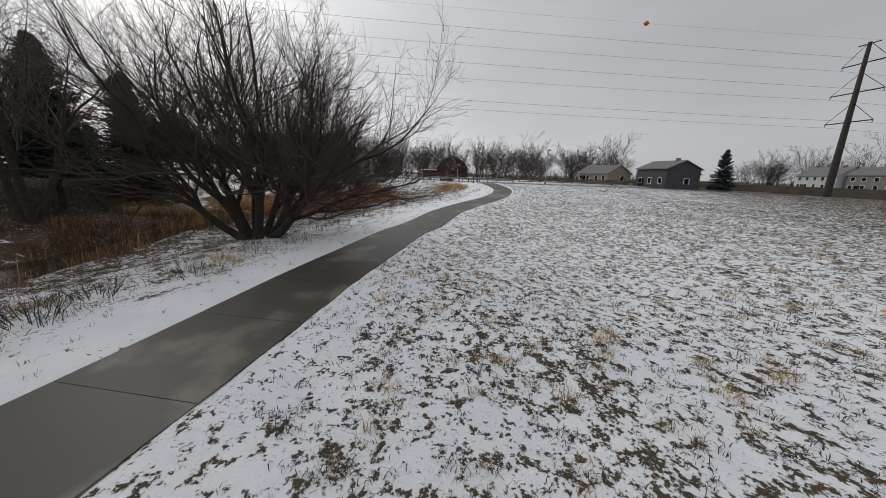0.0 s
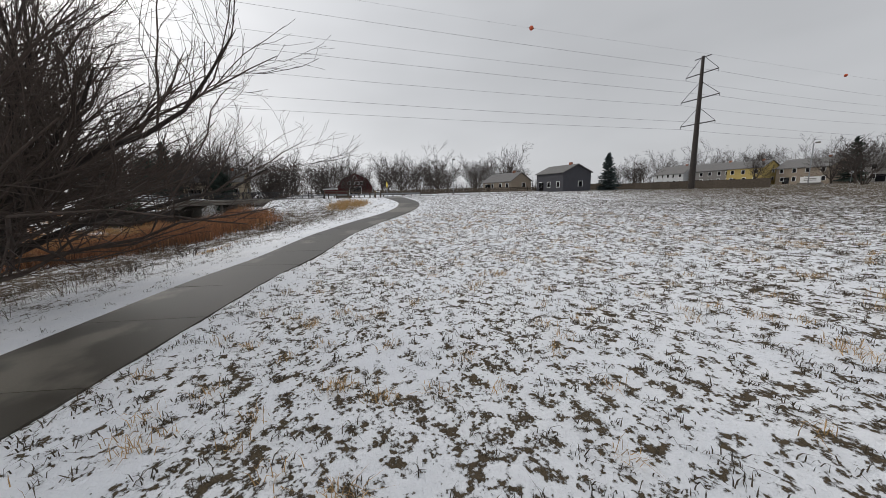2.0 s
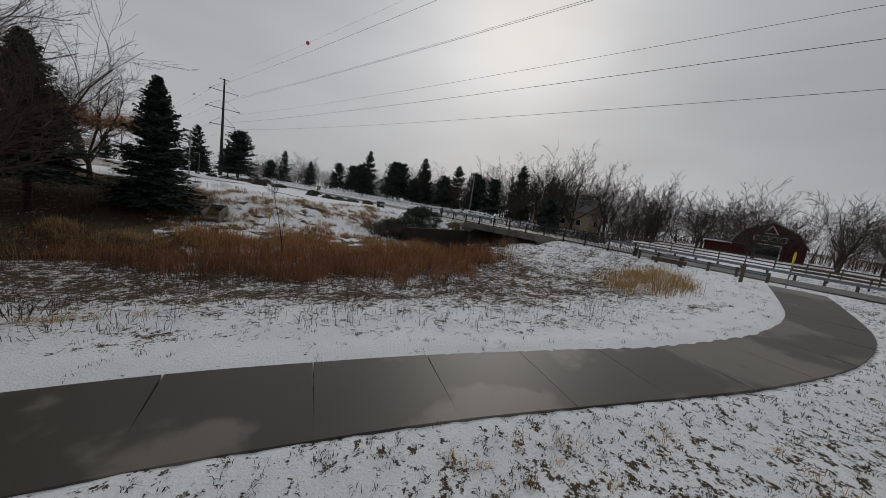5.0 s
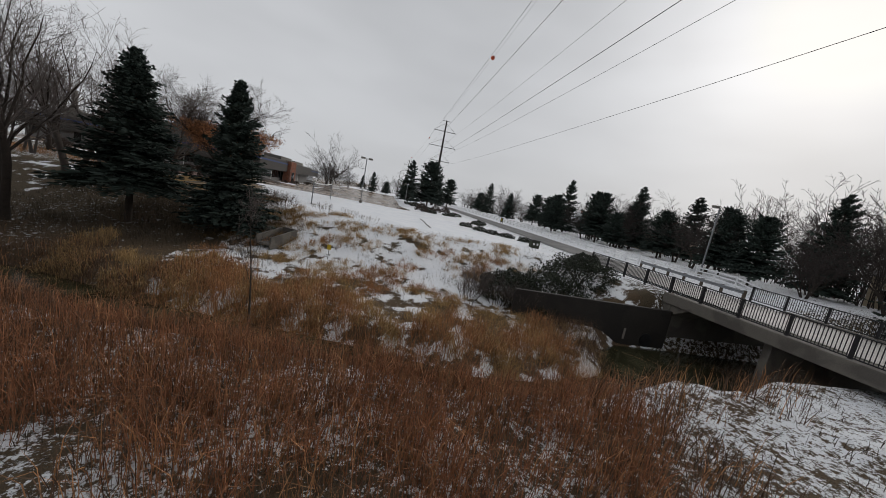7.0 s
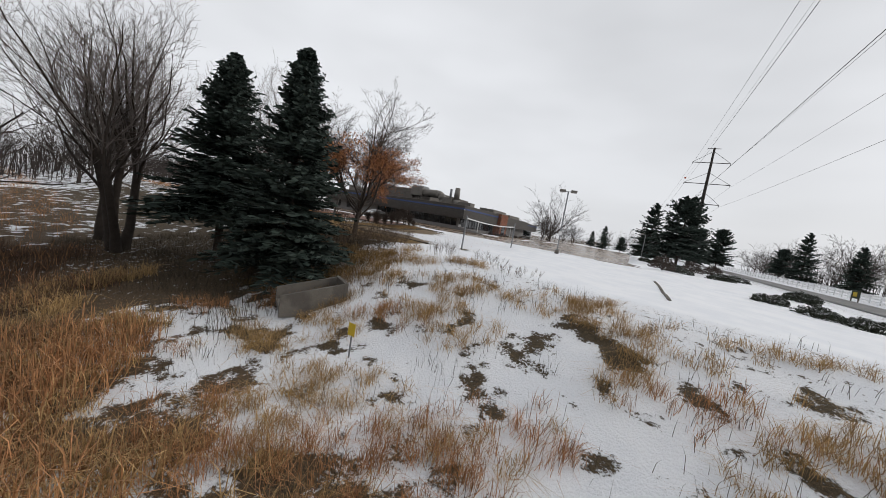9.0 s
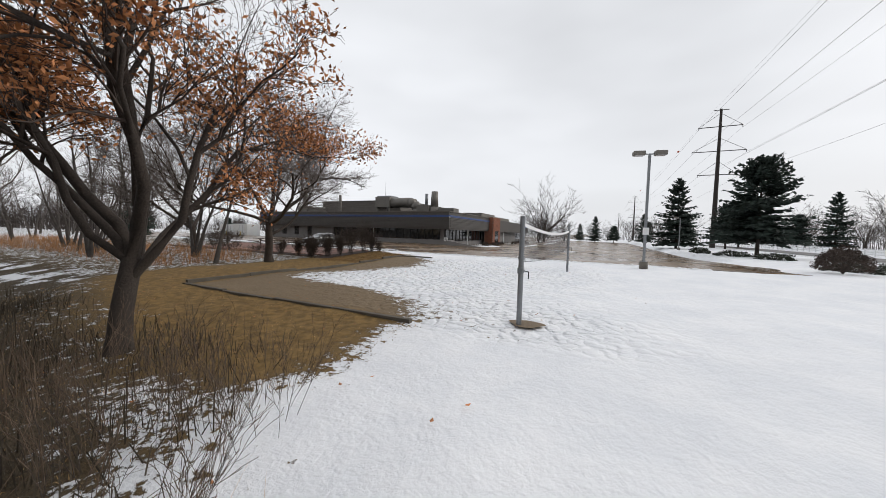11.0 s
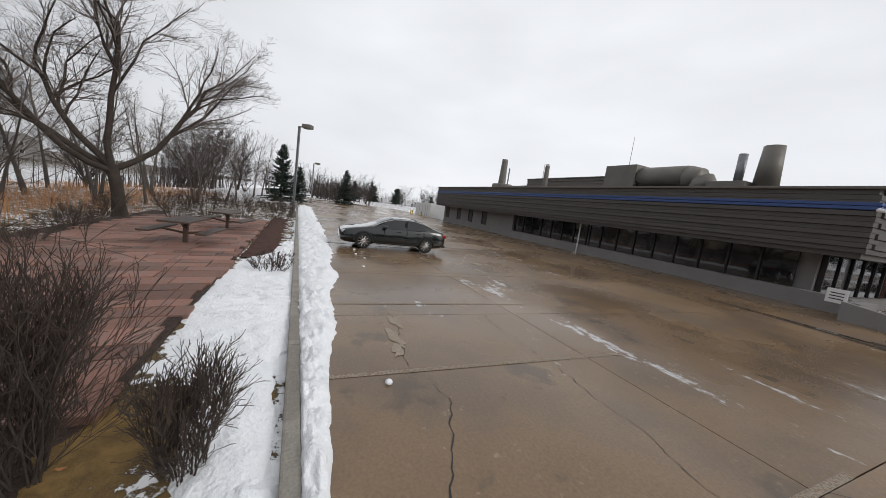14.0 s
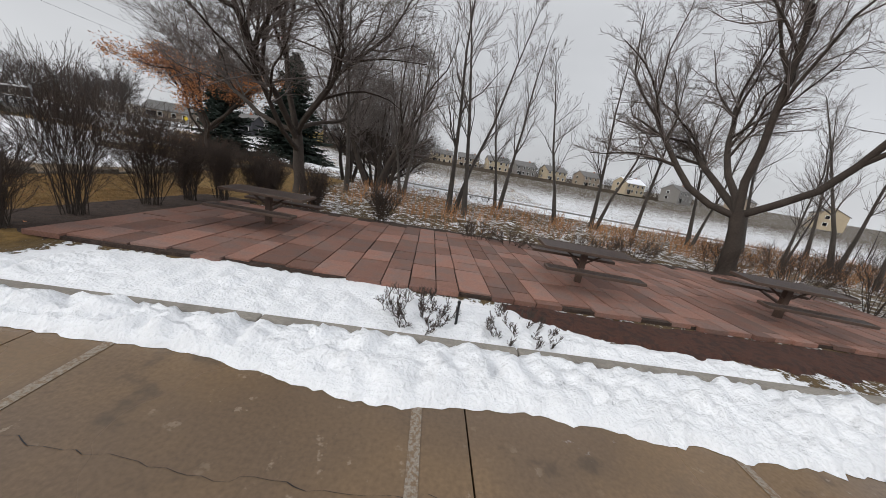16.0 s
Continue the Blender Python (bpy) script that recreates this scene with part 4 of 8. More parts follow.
sub("coping", boxed(BX0 + 0.1, BX1 + 0.10, BY0 - 0.10, BY0 + 0.6, 5.60, 5.72, 0.03), M["penthouse"])
sub("coping", boxed(BX1 - 0.6, BX1 + 0.10, BY0 + 0.62, BY0 + 20.2, 5.60, 5.72, 0.03), M["penthouse"])
sub("roof", boxed(BX0 + 0.3, BX1 - 0.6, BY0 + 0.6, BY1 + 29, 5.3, 5.5), M["roof_grey"])
# ribbon windows in the shade under the overhang
for i in range(17):
    x0 = -49.4 + i * 1.42
    if x0 + 1.3 > BX1 - 1.0:
        break
    win = sub("window", boxed(x0 + 0.05, x0 + 1.37, BY0 + 1.52, BY0 + 1.60, 1.14, 2.83), M["window"], "dark tinted window")
    sub("mullion", boxed(x0 - 0.045, x0 + 0.045, BY0 + 1.44, BY0 + 1.62, 1.13, 2.84), M["frame_dark"])
for x0 in (-67.6, -63.6, -60.0, -56.3):
    win = sub("window", boxed(x0, x0 + 1.0, BY0 + 1.34, BY0 + 1.44, 1.25, 2.72), M["window"], "narrow dark window")
    bm = bmesh.new()
    box(bm, x0 - 0.08, x0, BY0 + 1.24, BY0 + 1.32, 1.17, 2.80); box(bm, x0 + 1.0, x0 + 1.08, BY0 + 1.24, BY0 + 1.32, 1.17, 2.80)
    box(bm, x0, x0 + 1.0, BY0 + 1.24, BY0 + 1.32, 1.17, 1.25); box(bm, x0, x0 + 1.0, BY0 + 1.24, BY0 + 1.32, 2.72, 2.80)
    box(bm, x0 - 0.0, x0 + 1.0, BY0 + 1.30, BY0 + 1.335, 1.25, 2.72)
    sub("window_frame", bm, M["frame_dark"])
for i in range(12):
    y0 = BY0 + 2.0 + i * 1.5
    sub("window", boxed(BX1 - 1.66, BX1 - 1.55, y0 + 0.05, y0 + 1.45, 0.9, 2.83), M["window"])
    sub("mullion", boxed(BX1 - 1.70, BX1 - 1.48, y0 - 0.045, y0 + 0.045, 0.9, 2.84), M["frame_dark"])
bm = bmesh.new()
cyl(bm, (-39.7, BY0 + 0.9, 0.35), (-39.7, BY0 + 0.9, 2.86), 0.06); cyl(bm, (-39.7, BY0 + 0.9, 0.40), (-40.15, BY0 + 0.75, 0.33), 0.06)
sub("downspout", bm, M["white_paint"], "white downspout")
sub("column", bar((BX1 - 0.35, BY0 + 9.0, 0.2), (BX1 - 0.35, BY0 + 9.0, 2.9), 0.08), M["white_paint"], "white steel column")
sub("column", bar((BX1 - 0.35, BY0 + 33.0, 0.2), (BX1 - 0.35, BY0 + 33.0, 2.9), 0.08), M["white_paint"], "white steel column")
sub("notice", boxed(-24.95, -24.35, BY0 - 0.58, BY0 - 0.55, 0.98, 1.55), M["white_paint"], "white notice board with unreadable lines")
for i in range(3):
    sub("notice_line", boxed(-24.85, -24.45, BY0 - 0.59, BY0 - 0.578, 1.12 + i * 0.12, 1.16 + i * 0.12), M["frame_dark"])
bm = bmesh.new(); cyl(bm, (BX1 + 0.05, BY0 - 0.1, 4.78), (BX1 + 0.32, BY0 - 0.35, 4.70), 0.09, 0.05)
sub("security_camera", bm, M["white_paint"], "white security lamp at the corner")
# brick entrance, course by course
sub("brick_core", boxed(BX1 - 1.0, BX1 + 0.82, BY0 + 20.28, BY0 + 25.4, -0.5, 5.95), M["mortar"])
sub("entrance_opening", boxed(BX1 + 0.80, BX1 + 0.93, BY0 + 21.6, BY0 + 24.2, 0.0, 2.9), M["window"], "dark entrance recess")
bmb = boxed(-0.19, 0.19, -0.04, 0.04, -0.085, 0.085)
brick_me = bpy.data.meshes.new("brick"); bmb.to_mesh(brick_me); bmb.free(); brick_me.materials.append(M["brick"])
n_brick = 0
for row in range(32):
    z = -0.2 + row * 0.19
    for k in range(5):
        x = BX1 - 0.85 + k * 0.40 + (0.2 if row % 2 else 0.0)
        if x > BX1 + 0.75:
            continue
        br = new("brick", brick_me); br.parent = office
        br.matrix_basis = OFF_INV @ Matrix.Translation((x, BY0 + 20.25, z))
    for k in range(13):
        y = BY0 + 20.5 + k * 0.40 + (0.2 if row % 2 else 0.0)
        if y > BY0 + 25.3 or (BY0 + 21.5 < y < BY0 + 24.3 and z < 2.95):
            continue
        br = new("brick", brick_me); br.parent = office
        br.matrix_basis = OFF_INV @ Matrix.Translation((BX1 + 0.86, y, z)) @ pose(0, 0, 0, 0, 0, 90)
# north wing
for i in range(12):
    z = 2.85 + i * 0.2
    bm = bmesh.new()
    box(bm, BX1 - 3.0, BX1 - 0.2 - (0.05 if i % 2 else 0), BY0 + 25.4, BY0 + 62, z, z + 0.185)
    sub("fascia_board", bm, M["fascia"])
sub("blue_band", boxed(BX1 - 0.5, BX1 - 0.17, BY0 + 25.5, BY0 + 62, 4.5, 4.74), M["fascia_blue"])
sub("wall", boxed(BX1 - 3.0, BX1 - 1.8, BY0 + 25.4, BY0 + 61.5, -0.5, 2.85), M["window"], "dark glazed wall of the north wing")
# roof plant
bm = bmesh.new()
for i in range(9):
    z = 5.5 + i * 0.40
    box(bm, -66.0, -43.0, 66.0 + (0.05 if i % 2 else 0), 90.0, z, z + 0.375)
box(bm, -66.1, -42.9, 65.9, 90.1, 9.1, 9.22)
sub("penthouse", bm, M["penthouse"], "ribbed metal rooftop penthouse")
for x0 in (-58.6, -53.0, -47.6):
    sub("vent_window", boxed(x0, x0 + 1.5, 65.93, 66.05, 7.2, 7.8), M["window"])
sub("parapet", boxed(-62, -44, 62.0, 62.4, 5.5, 7.5, 0.03), M["penthouse"])
bm = bmesh.new(); box(bm, -46.2, -42.6, 61.2, 63.4, 7.2, 9.4, 0.05); box(bm, -46.0, -45.7, 61.4, 61.7, 5.5, 7.2); box(bm, -43.1, -42.8, 61.4, 61.7, 5.5, 7.2)
sub("air_handler", bm, M["duct"], "boxy grey-brown air handler on legs")
bm = bmesh.new(); cyl(bm, (-42.6, 62.3, 8.2), (-38.3, 62.3, 8.2), 1.0, 1.0, 16)
cyl(bm, (-38.3, 62.3, 8.2), (-37.2, 62.3, 7.9), 1.0, 1.0, 16); cyl(bm, (-37.2, 62.3, 7.9), (-36.6, 62.3, 6.9), 1.0, 0.95, 16); cyl(bm, (-36.6, 62.3, 6.9), (-36.5, 62.3, 5.5), 0.95, 0.95, 16)
sub("duct", bm, M["duct"], "large round ventilation duct with an elbow", smooth=True)
bm = bmesh.new(); box(bm, -36.0, -33.4, 61.0, 63.5, 5.5, 7.6, 0.05); box(bm, -31.6, -28.2, 61.5, 64.0, 5.5, 7.0, 0.05); box(bm, -35.8, -34.8, 60.9, 61.0, 6.2, 6.7)
sub("fan_housing", bm, M["duct"], "sheet metal fan housing")
sub("stack_base", bar((-32.8, 62.5, 5.5), (-32.8, 62.5, 7.29), 1.3, 0.95, 16), M["duct"], smooth=True)
bm = bmesh.new(); cyl(bm, (-32.8, 62.5, 7.3), (-32.8, 62.5, 10.3), 0.78, 0.62, 18)
sub("exhaust_stack", bm, M["duct"], "tapered grey exhaust stack", smooth=True)
sub("flue", bar((-34.6, 62.5, 7.5), (-34.6, 62.5, 9.9), 0.3, 0.3, 12), M["galvanised"], "bright metal flue", smooth=True)
bm = bmesh.new(); cyl(bm, (-69.0 + 1.5, 62, 7.8), (-69.0 + 1.5, 62, 11.8), 0.62, 0.48, 14)
sub("exhaust_stack", bm, M["duct"], "grey tapered exhaust stack")
sub("fan_housing", boxed(-69.0, -66.0, 61, 63.2, 5.5, 7.8, 0.25), M["duct"])
sub("fan_housing", boxed(-65.98, -61.0, 61.4, 62.8, 5.5, 7.4, 0.2), M["duct"])
sub("exhaust_stack", bar((-56.2, 61.6, 5.5), (-56.2, 61.6, 10.1), 0.42, 0.28, 12), M["duct"])
sub("pipe", bar((-65.5, 61.8, 7), (-65.5, 61.8, 10.2), 0.1, 0.1, 8), M["galvanised"])
sub("antenna", bar((-44.6, 62.6, 7.5), (-44.6, 62.6, 12.6), 0.04, 0.02, 6), M["galvanised"])
bm = bmesh.new()
for dx in (0, 1.0):
    cyl(bm, (-62.6 + dx, 66.3, 9.1), (-62.6 + dx, 66.3, 11.4), 0.05, 0.05, 6)
cyl(bm, (-62.6, 66.3, 11.4), (-61.6, 66.3, 11.4), 0.05, 0.05, 6)
sub("roof_ladder", bm, M["galvanised"])
sub("rooftop_unit", boxed(-51.6, -47.6, 69, 72, 9.2, 10.6, 0.06), M["galvanised"], "pale rooftop cooling unit")
bm = bmesh.new(); box(bm, -30, -27.0, 74, 84, 5.5, 6.9, 0.05); box(bm, -30, -27, 88, 98, 5.2, 6.6, 0.05); box(bm, -33, -31, 78, 82, 5.5, 7.2, 0.05)
sub("rooftop_unit", bm, M["duct"])

# ---------------------------------------------------------------- transmission line
def steel_pole(at, height, label, arms=((4.2, 4.3), (10.1, 5.3), (15.8, 3.9))):
    ob = thing("transmission_pole", at, label, "utility pole", "power line")
    part("shaft", bar((0, 0, -1), (0, 0, height), 0.62, 0.26, 12), M["steel_dark"], ob)
    tips = []
    for z, L in [(height - a, b) for a, b in arms]:
        bm = bmesh.new()
        cyl(bm, (-L, 0, z), (L, 0, z), 0.10, 0.10, 6)
        part("cross_arm", bm, M["steel_dark"], ob)
        for s in (-1, 1):
            part("brace", bar((s * 0.3, 0, z + 3.0), (s * L, 0, z + 0.05), 0.045, 0.045, 5), M["steel_dark"], ob)
            part("insulator", bar((s * L, 0, z), (s * (L - 0.05), 0, z - 0.5), 0.07, 0.07, 6), M["galvanised"], ob)
            tips.append((s * L, z - 0.5))
    part("cross_arm", bar((-1.5, 0, height - 0.25), (1.5, 0, height - 0.25), 0.09, 0.09, 6), M["steel_dark"], ob)
    tips += [(-1.5, height - 0.2), (1.5, height - 0.2)]
    return [(at[0] + a, at[1], at[2] + b) for a, b in tips]


poles = [(15.2, -103.6, -1.0, 26.2), (21.8, 106.8, -0.5, 34.6), (17.7, 290.6, 1.5, 31.8), (14, -320, 2, 28.0), (16, 520, 4, 32.0)]
lines = [steel_pole((x, y, z), h, "tall weathered steel transmission pole with three braced arm pairs", *([((3.2, 3.1), (7.9, 3.7), (12.8, 3.4))] if y < 0 else [])) for x, y, z, h in poles]
for a, b, sag in ((0, 1, 1.5), (1, 2, 2.5), (0, 3, 3.0), (2, 4, 4)):
    for i in range(8):
        if i == 7:
            continue
        p, q = np.array(lines[a][i]), np.array(lines[b][i])
        V, F = [], []
        sg_ = sag if i < 6 else 2.0
        pts = [p + (q - p) * u - np.array([0, 0, sg_ * 4 * u * (1 - u)]) for u in np.linspace(0, 1, 33)]
        tube(V, F, pts, [0.019 if i < 6 else 0.010] * 33, 4)
        tagged(mesh_object("power_cable", V, F, M["wire"]), "thin dark overhead power cable between steel poles", "power cable", "power line")

# marker balls on the shield wire
def on_wire(a, b, u, sag):
    p, q = np.array(lines[a][6]), np.array(lines[b][6])
    return p + (q - p) * u - np.array([0, 0, sag * 4 * u * (1 - u)])


for a, b, sag, us in ((0, 1, 2.0, (0.189, 0.64)), (1, 2, 2.0, (0.2, 0.752)), (0, 3, 2.0, (0.213,))):
    for u in us:
        p = on_wire(a, b, u, sag)
        bm = bmesh.new()
        bmesh.ops.create_uvsphere(bm, u_segments=14, v_segments=10, radius=0.34)
        ball = thing("marker_ball", tuple(p), "dark orange marker ball on an overhead wire", "marker ball", "wire markers")
        part("shell", bm, M["orange"], ball, smooth=True)
        part("clamp", bar((0, -0.42, 0), (0, 0.42, 0), 0.06, 0.06, 6), M["steel_dark"], ball)

# ---------------------------------------------------------------- bridge, guard rails, fences
bridge = thing("bridge", (30, -15.5, 0), "short concrete road bridge over the creek with box abutments", "bridge")


def bsub(name, bm, mat, label="", parent=bridge):
    bmesh.ops.transform(bm, matrix=Matrix.Translation((-30, 15.5, 0)), verts=bm.verts)
    return part(name, bm, mat, parent, label)


M["bridge_conc"] = material("stained_concrete", (0.17, 0.155, 0.135), 0.85, var=0.25, scale=0.6, fine=25, bump=0.3, dist=0.006, second=(0.10, 0.09, 0.08))
# wing wall concrete: stain plus the shade on its face, darkened into the base colour
M["wing_conc"] = material("stained_shaded_concrete", (0.034, 0.029, 0.025), 0.8, var=0.35, scale=0.7, fine=25, bump=0.3, dist=0.006, second=(0.022, 0.019, 0.017))
bsub("deck", boxed(24.7, 35.6, -22.4, -9.0, -0.62, -0.14, 0.03), M["bridge_conc"])
bsub("edge_beam", boxed(24.45, 24.98, -22.4, -9.0, -0.72, -0.02, 0.03), M["bridge_conc"])
bsub("edge_beam", boxed(35.2, 35.7, -22.4, -9.0, -0.72, -0.02, 0.03), M["bridge_conc"])
for y, s in ((-9.7, -1), (-21.5, 1)):
    bm = bmesh.new()
    a = [bm.verts.new(v) for v in ((24.6, y, -0.7), (35.4, y, -0.7), (35.4, y, -1.5), (24.6, y, -1.5), (24.6, y + s * 1.4, -0.7), (35.4, y + s * 1.4, -0.7))]
    for f in ((0, 1, 2, 3), (3, 2, 5, 4), (0, 3, 4), (1, 5, 2)):
        bm.faces.new([a[i] for i in f])
    bsub("haunch", bm, M["bridge_conc"])
bsub("abutment", boxed(24.6, 35.6, -9.65, -8.6, -5.2, -0.6, 0.03), M["bridge_conc"])
bsub("abutment", boxed(24.6, 35.6, -22.8, -21.55, -5.2, -0.6, 0.03), M["bridge_conc"])
bsub("pier", boxed(25.2, 35.2, -15.6, -15.2, -5.2, -0.6, 0.03), M["bridge_conc"])
wing = bsub("wing_wall", boxed(13.0, 24.6, -10.0, -9.7, -5.2, -1.15, 0.03), M["wing_conc"], "stained concrete wing wall with its shade put into the colour")
part("outfall_pipe", bar((23.05 - 30, -10.06 + 15.5, -3.4), (23.05 - 30, -9.5 + 15.5, -3.4), 0.48, 0.48, 20), M["black_metal"], wing, "round outfall pipe")
part("stain", boxed(21.2 - 30, 21.36 - 30, -10.012 + 15.5, -9.99 + 15.5, -3.5, -2.75), M["mortar"], wing, "pale lime streak")
bsub("wing_wall", boxed(23.6, 24.6, -24.5, -22.0, -5.2, -0.9, 0.03), M["bridge_conc"])


def picket_rail(x, y0, y1, zf, height=1.15, label="black steel picket railing along the bridge"):
    ob = thing("railing", (x, (y0 + y1) / 2, 0), label, "railing", "bridge railings")
    yc = (y0 + y1) / 2
    n = int(round((y1 - y0) / 2.4))
    step = (y1 - y0) / n
    for i in range(n + 1):
        y = y0 + i * step
        part("post", boxed(-0.06, 0.06, y - yc - 0.06, y - yc + 0.06, zf(y) - 0.25, zf(y) + height + 0.06), M["black_metal"], ob)
    for i in range(n):
        ya, yb = y0 + i * step, y0 + (i + 1) * step
        for h in (height, 0.14):
            bm = bmesh.new()
            cyl(bm, (0, ya - yc, zf(ya) + h), (0, yb - yc, zf(yb) + h), 0.035, 0.035, 6)
            part("rail", bm, M["black_metal"], ob)
        for k in range(1, 17):
            y = ya + (yb - ya) * k / 17
            bm = bmesh.new()
            box(bm, -0.014, 0.014, y - yc - 0.014, y - yc + 0.014, zf(y) + 0.14, zf(y) + height)
            part("picket", bm, M["black_metal"], ob)
    return ob


picket_rail(24.85, -30.5, 0.5, lambda y: road_z(y) + 0.0)
picket_rail(35.4, -24.0, -6.5, lambda y: road_z(y) + 0.0)


def guard_rail(x, y0, y1, label="weathered timber and steel guard rail beside the road"):
    ob = thing("guard_rail", (x, (y0 + y1) / 2, 0), label, "guard rail", "guard rails")
    yc = (y0 + y1) / 2
    n = max(2, int(round((y1 - y0) / 2.0)))
    for i in range(n + 1):
        y = y0 + (y1 - y0) * i / n
        part("post", boxed(-0.09, 0.09, y - yc - 0.1, y - yc + 0.1, road_z(y) - 0.4, road_z(y) + 0.72, 0.01), M["wood_dark"], ob)
    bm = bmesh.new()
    V, F = [], []
    for y in (y0, y1):
        for dx, dz in ((0.10, 0.38), (0.16, 0.44), (0.10, 0.52), (0.16, 0.60), (0.10, 0.68)):
            V.append((dx if x < 30 else -dx, y - yc, road_z(y) + dz))
    F = [(i, i + 1, i + 6, i + 5) for i in range(4)]
    mesh_object("beam", V, F, M["galvanised"], ob)
    return ob


guard_rail(25.2, -40.0, -30.6)
guard_rail(35.3, -50.0, -24.5)
guard_rail(35.3, -6.0, 6.0)


def rail_fence(x, y0, y1, zf, mat, rails, h, step, label, group, wide=0.05):
    ob = thing("fence", (x, (y0 + y1) / 2, 0), label, "fence", group)
    yc = (y0 + y1) / 2
    n = int(round((y1 - y0) / step))
    for i in range(n + 1):
        y = y0 + (y1 - y0) * i / n
        part("post", boxed(-0.065, 0.065, y - yc - 0.065, y - yc + 0.065, zf(y) - 0.3, zf(y) + h + 0.08, 0.01), mat, ob)
        if i < n:
            y2 = y0 + (y1 - y0) * (i + 1) / n
            for r in rails:
                V = []
                for yy in (y, y2):
                    for dx in (-0.025, 0.025):
                        for dz in (-0.07, 0.07):
                            V.append((dx, yy - yc, zf(yy) + r + dz))
                mesh_object("rail", V, [(0, 1, 5, 4), (2, 6, 7, 3), (1, 3, 7, 5), (0, 4, 6, 2)], mat, ob)
    return ob


M["vinyl"] = material("white_vinyl", (0.76, 0.77, 0.78), 0.45, var=0.05, scale=1, fine=10, bump=0)
rail_fence(37.6, 2.0, 170.0, lambda y: gz(37.6, y), M["vinyl"], (0.35, 0.75, 1.15), 1.25, 2.4, "white three-rail vinyl fence along the road", "white fences")
rail_fence(41.0, -3.0, 4.0, lambda y: gz(41.0, y), M["vinyl"], (0.35, 0.75, 1.15), 1.25, 2.4, "short return of the white vinyl fence", "white fences")
rail_fence(38.5, -76.0, -42.0, lambda y: gz(38.5, y), M["wood_dark"], (0.35, 0.75, 1.1), 1.15, 2.6, "dark split-rail timber fence across the road", "timber fences")
rail_fence(44.5, -130.0, -20.0, lambda y: gz(44.5, y), M["wood_dark"], (0.35, 0.75, 1.1), 1.15, 2.6, "dark split-rail timber fence by the orchard", "timber fences")

# bollard with a reflector where the trail meets the road
boll = thing("bollard", (21.2, -38.5, gz(21.2, -38.5)), "wooden bollard post with a yellow reflector", "bollard", "bollards")
part("post", boxed(-0.11, 0.11, -0.11, 0.11, -0.3, 1.35, 0.02), M["wood_dark"], boll)
part("reflector", boxed(-0.115, 0.0, -0.125, -0.10, 0.95, 1.15), M["yellow"], boll, "yellow reflector")
for x, y in ((23.8, -34.4), (23.9, -31.2)):
    b2 = thing("bollard", (x, y, gz(x, y)), "short dark wooden marker post by the road", "bollard", "bollards")
    part("post", boxed(-0.09, 0.09, -0.09, 0.09, -0.3, 0.8, 0.02), M["wood_dark"], b2)
b3 = thing("timber_barrier", (23.4, -33.6, gz(23.4, -33.6)), "low weathered timber barrier beside the road", "barrier")
part("beam", boxed(-0.15, 0.15, -1.3, 1.3, 0.15, 0.5, 0.03), M["wood_dark"], b3)
for s in (-1, 1):
    part("foot", boxed(-0.12, 0.12, s * 0.9 - 0.12, s * 0.9 + 0.12, -0.25, 0.15, 0.02), M["wood_dark"], b3)


# ---------------------------------------------------------------- creek bank things
inlet = thing("storm_inlet", (-3.4, -2.6, gz(-3.4, -2.6) + 0.28), "flared concrete storm drain inlet with a dark opening", "storm drain", rz=-28)
for s in (-1, 1):
    bm = bmesh.new()
    v = [bm.verts.new(q) for q in ((s * 0.80, -1.7, -0.8), (s * 0.80, 1.5, -0.8), (s * 0.80, 1.5, 1.05), (s * 0.80, -1.7, 0.35), (s * 0.98, -1.7, -0.8), (s * 0.98, 1.5, -0.8), (s * 0.98, 1.5, 1.05), (s * 0.98, -1.7, 0.35))]
    for f in ((0, 1, 2, 3), (4, 7, 6, 5), (3, 2, 6, 7), (0, 3, 7, 4), (1, 5, 6, 2)):
        bm.faces.new([v[i] for i in f])
    part("side_wall", bm, M["bridge_conc"], inlet)
part("head_wall", boxed(-0.98, 0.98, 1.5, 1.72, -0.8, 1.10, 0.02), M["bridge_conc"], inlet)
part("opening", bar((0, 1.42, 0.2), (0, 1.52, 0.2), 0.55, 0.55, 20), M["black_metal"], inlet, "dark round pipe mouth")
part("apron", boxed(-0.8, 0.8, -1.7, 1.5, -0.5, -0.28), M["bridge_conc"], inlet)
inlet.scale = (0.72, 0.72, 0.72)

mk = thing("marker_post", (0.7, -4.4, gz(0.7, -4.4)), "thin stake with a yellow utility marker plate", "marker post")
part("stake", bar((0, 0, -0.3), (0, 0, 1.05), 0.025), M["galvanised"], mk)
part("plate", boxed(-0.13, 0.13, -0.04, -0.025, 0.70, 1.08), M["yellow"], mk, "yellow plate")
ub = thing("utility_box", (21.3, 6.3, gz(21.3, 6.3)), "dark green utility pedestal box in the snow", "utility box")
part("cabinet", boxed(-0.5, 0.5, -0.35, 0.35, -0.1, 0.85, 0.04), M["hedge_leaf"], ub)
part("lid", boxed(-0.54, 0.54, -0.39, 0.39, 0.85, 0.93, 0.02), M["black_metal"], ub)
for s in (-0.22, 0.22):
    part("label_plate", boxed(s - 0.1, s + 0.1, -0.36, -0.352, 0.35, 0.6), M["white_paint"], ub, "pale warning sticker")
ys = thing("lawn_sign", (33.9, 54.0, gz(33.9, 54.0)), "yellow and green lawn sign by the white fence", "sign")
part("board", boxed(-0.05, 0.05, -0.9, 0.9, 0.5, 1.6), M["hedge_leaf"], ys)
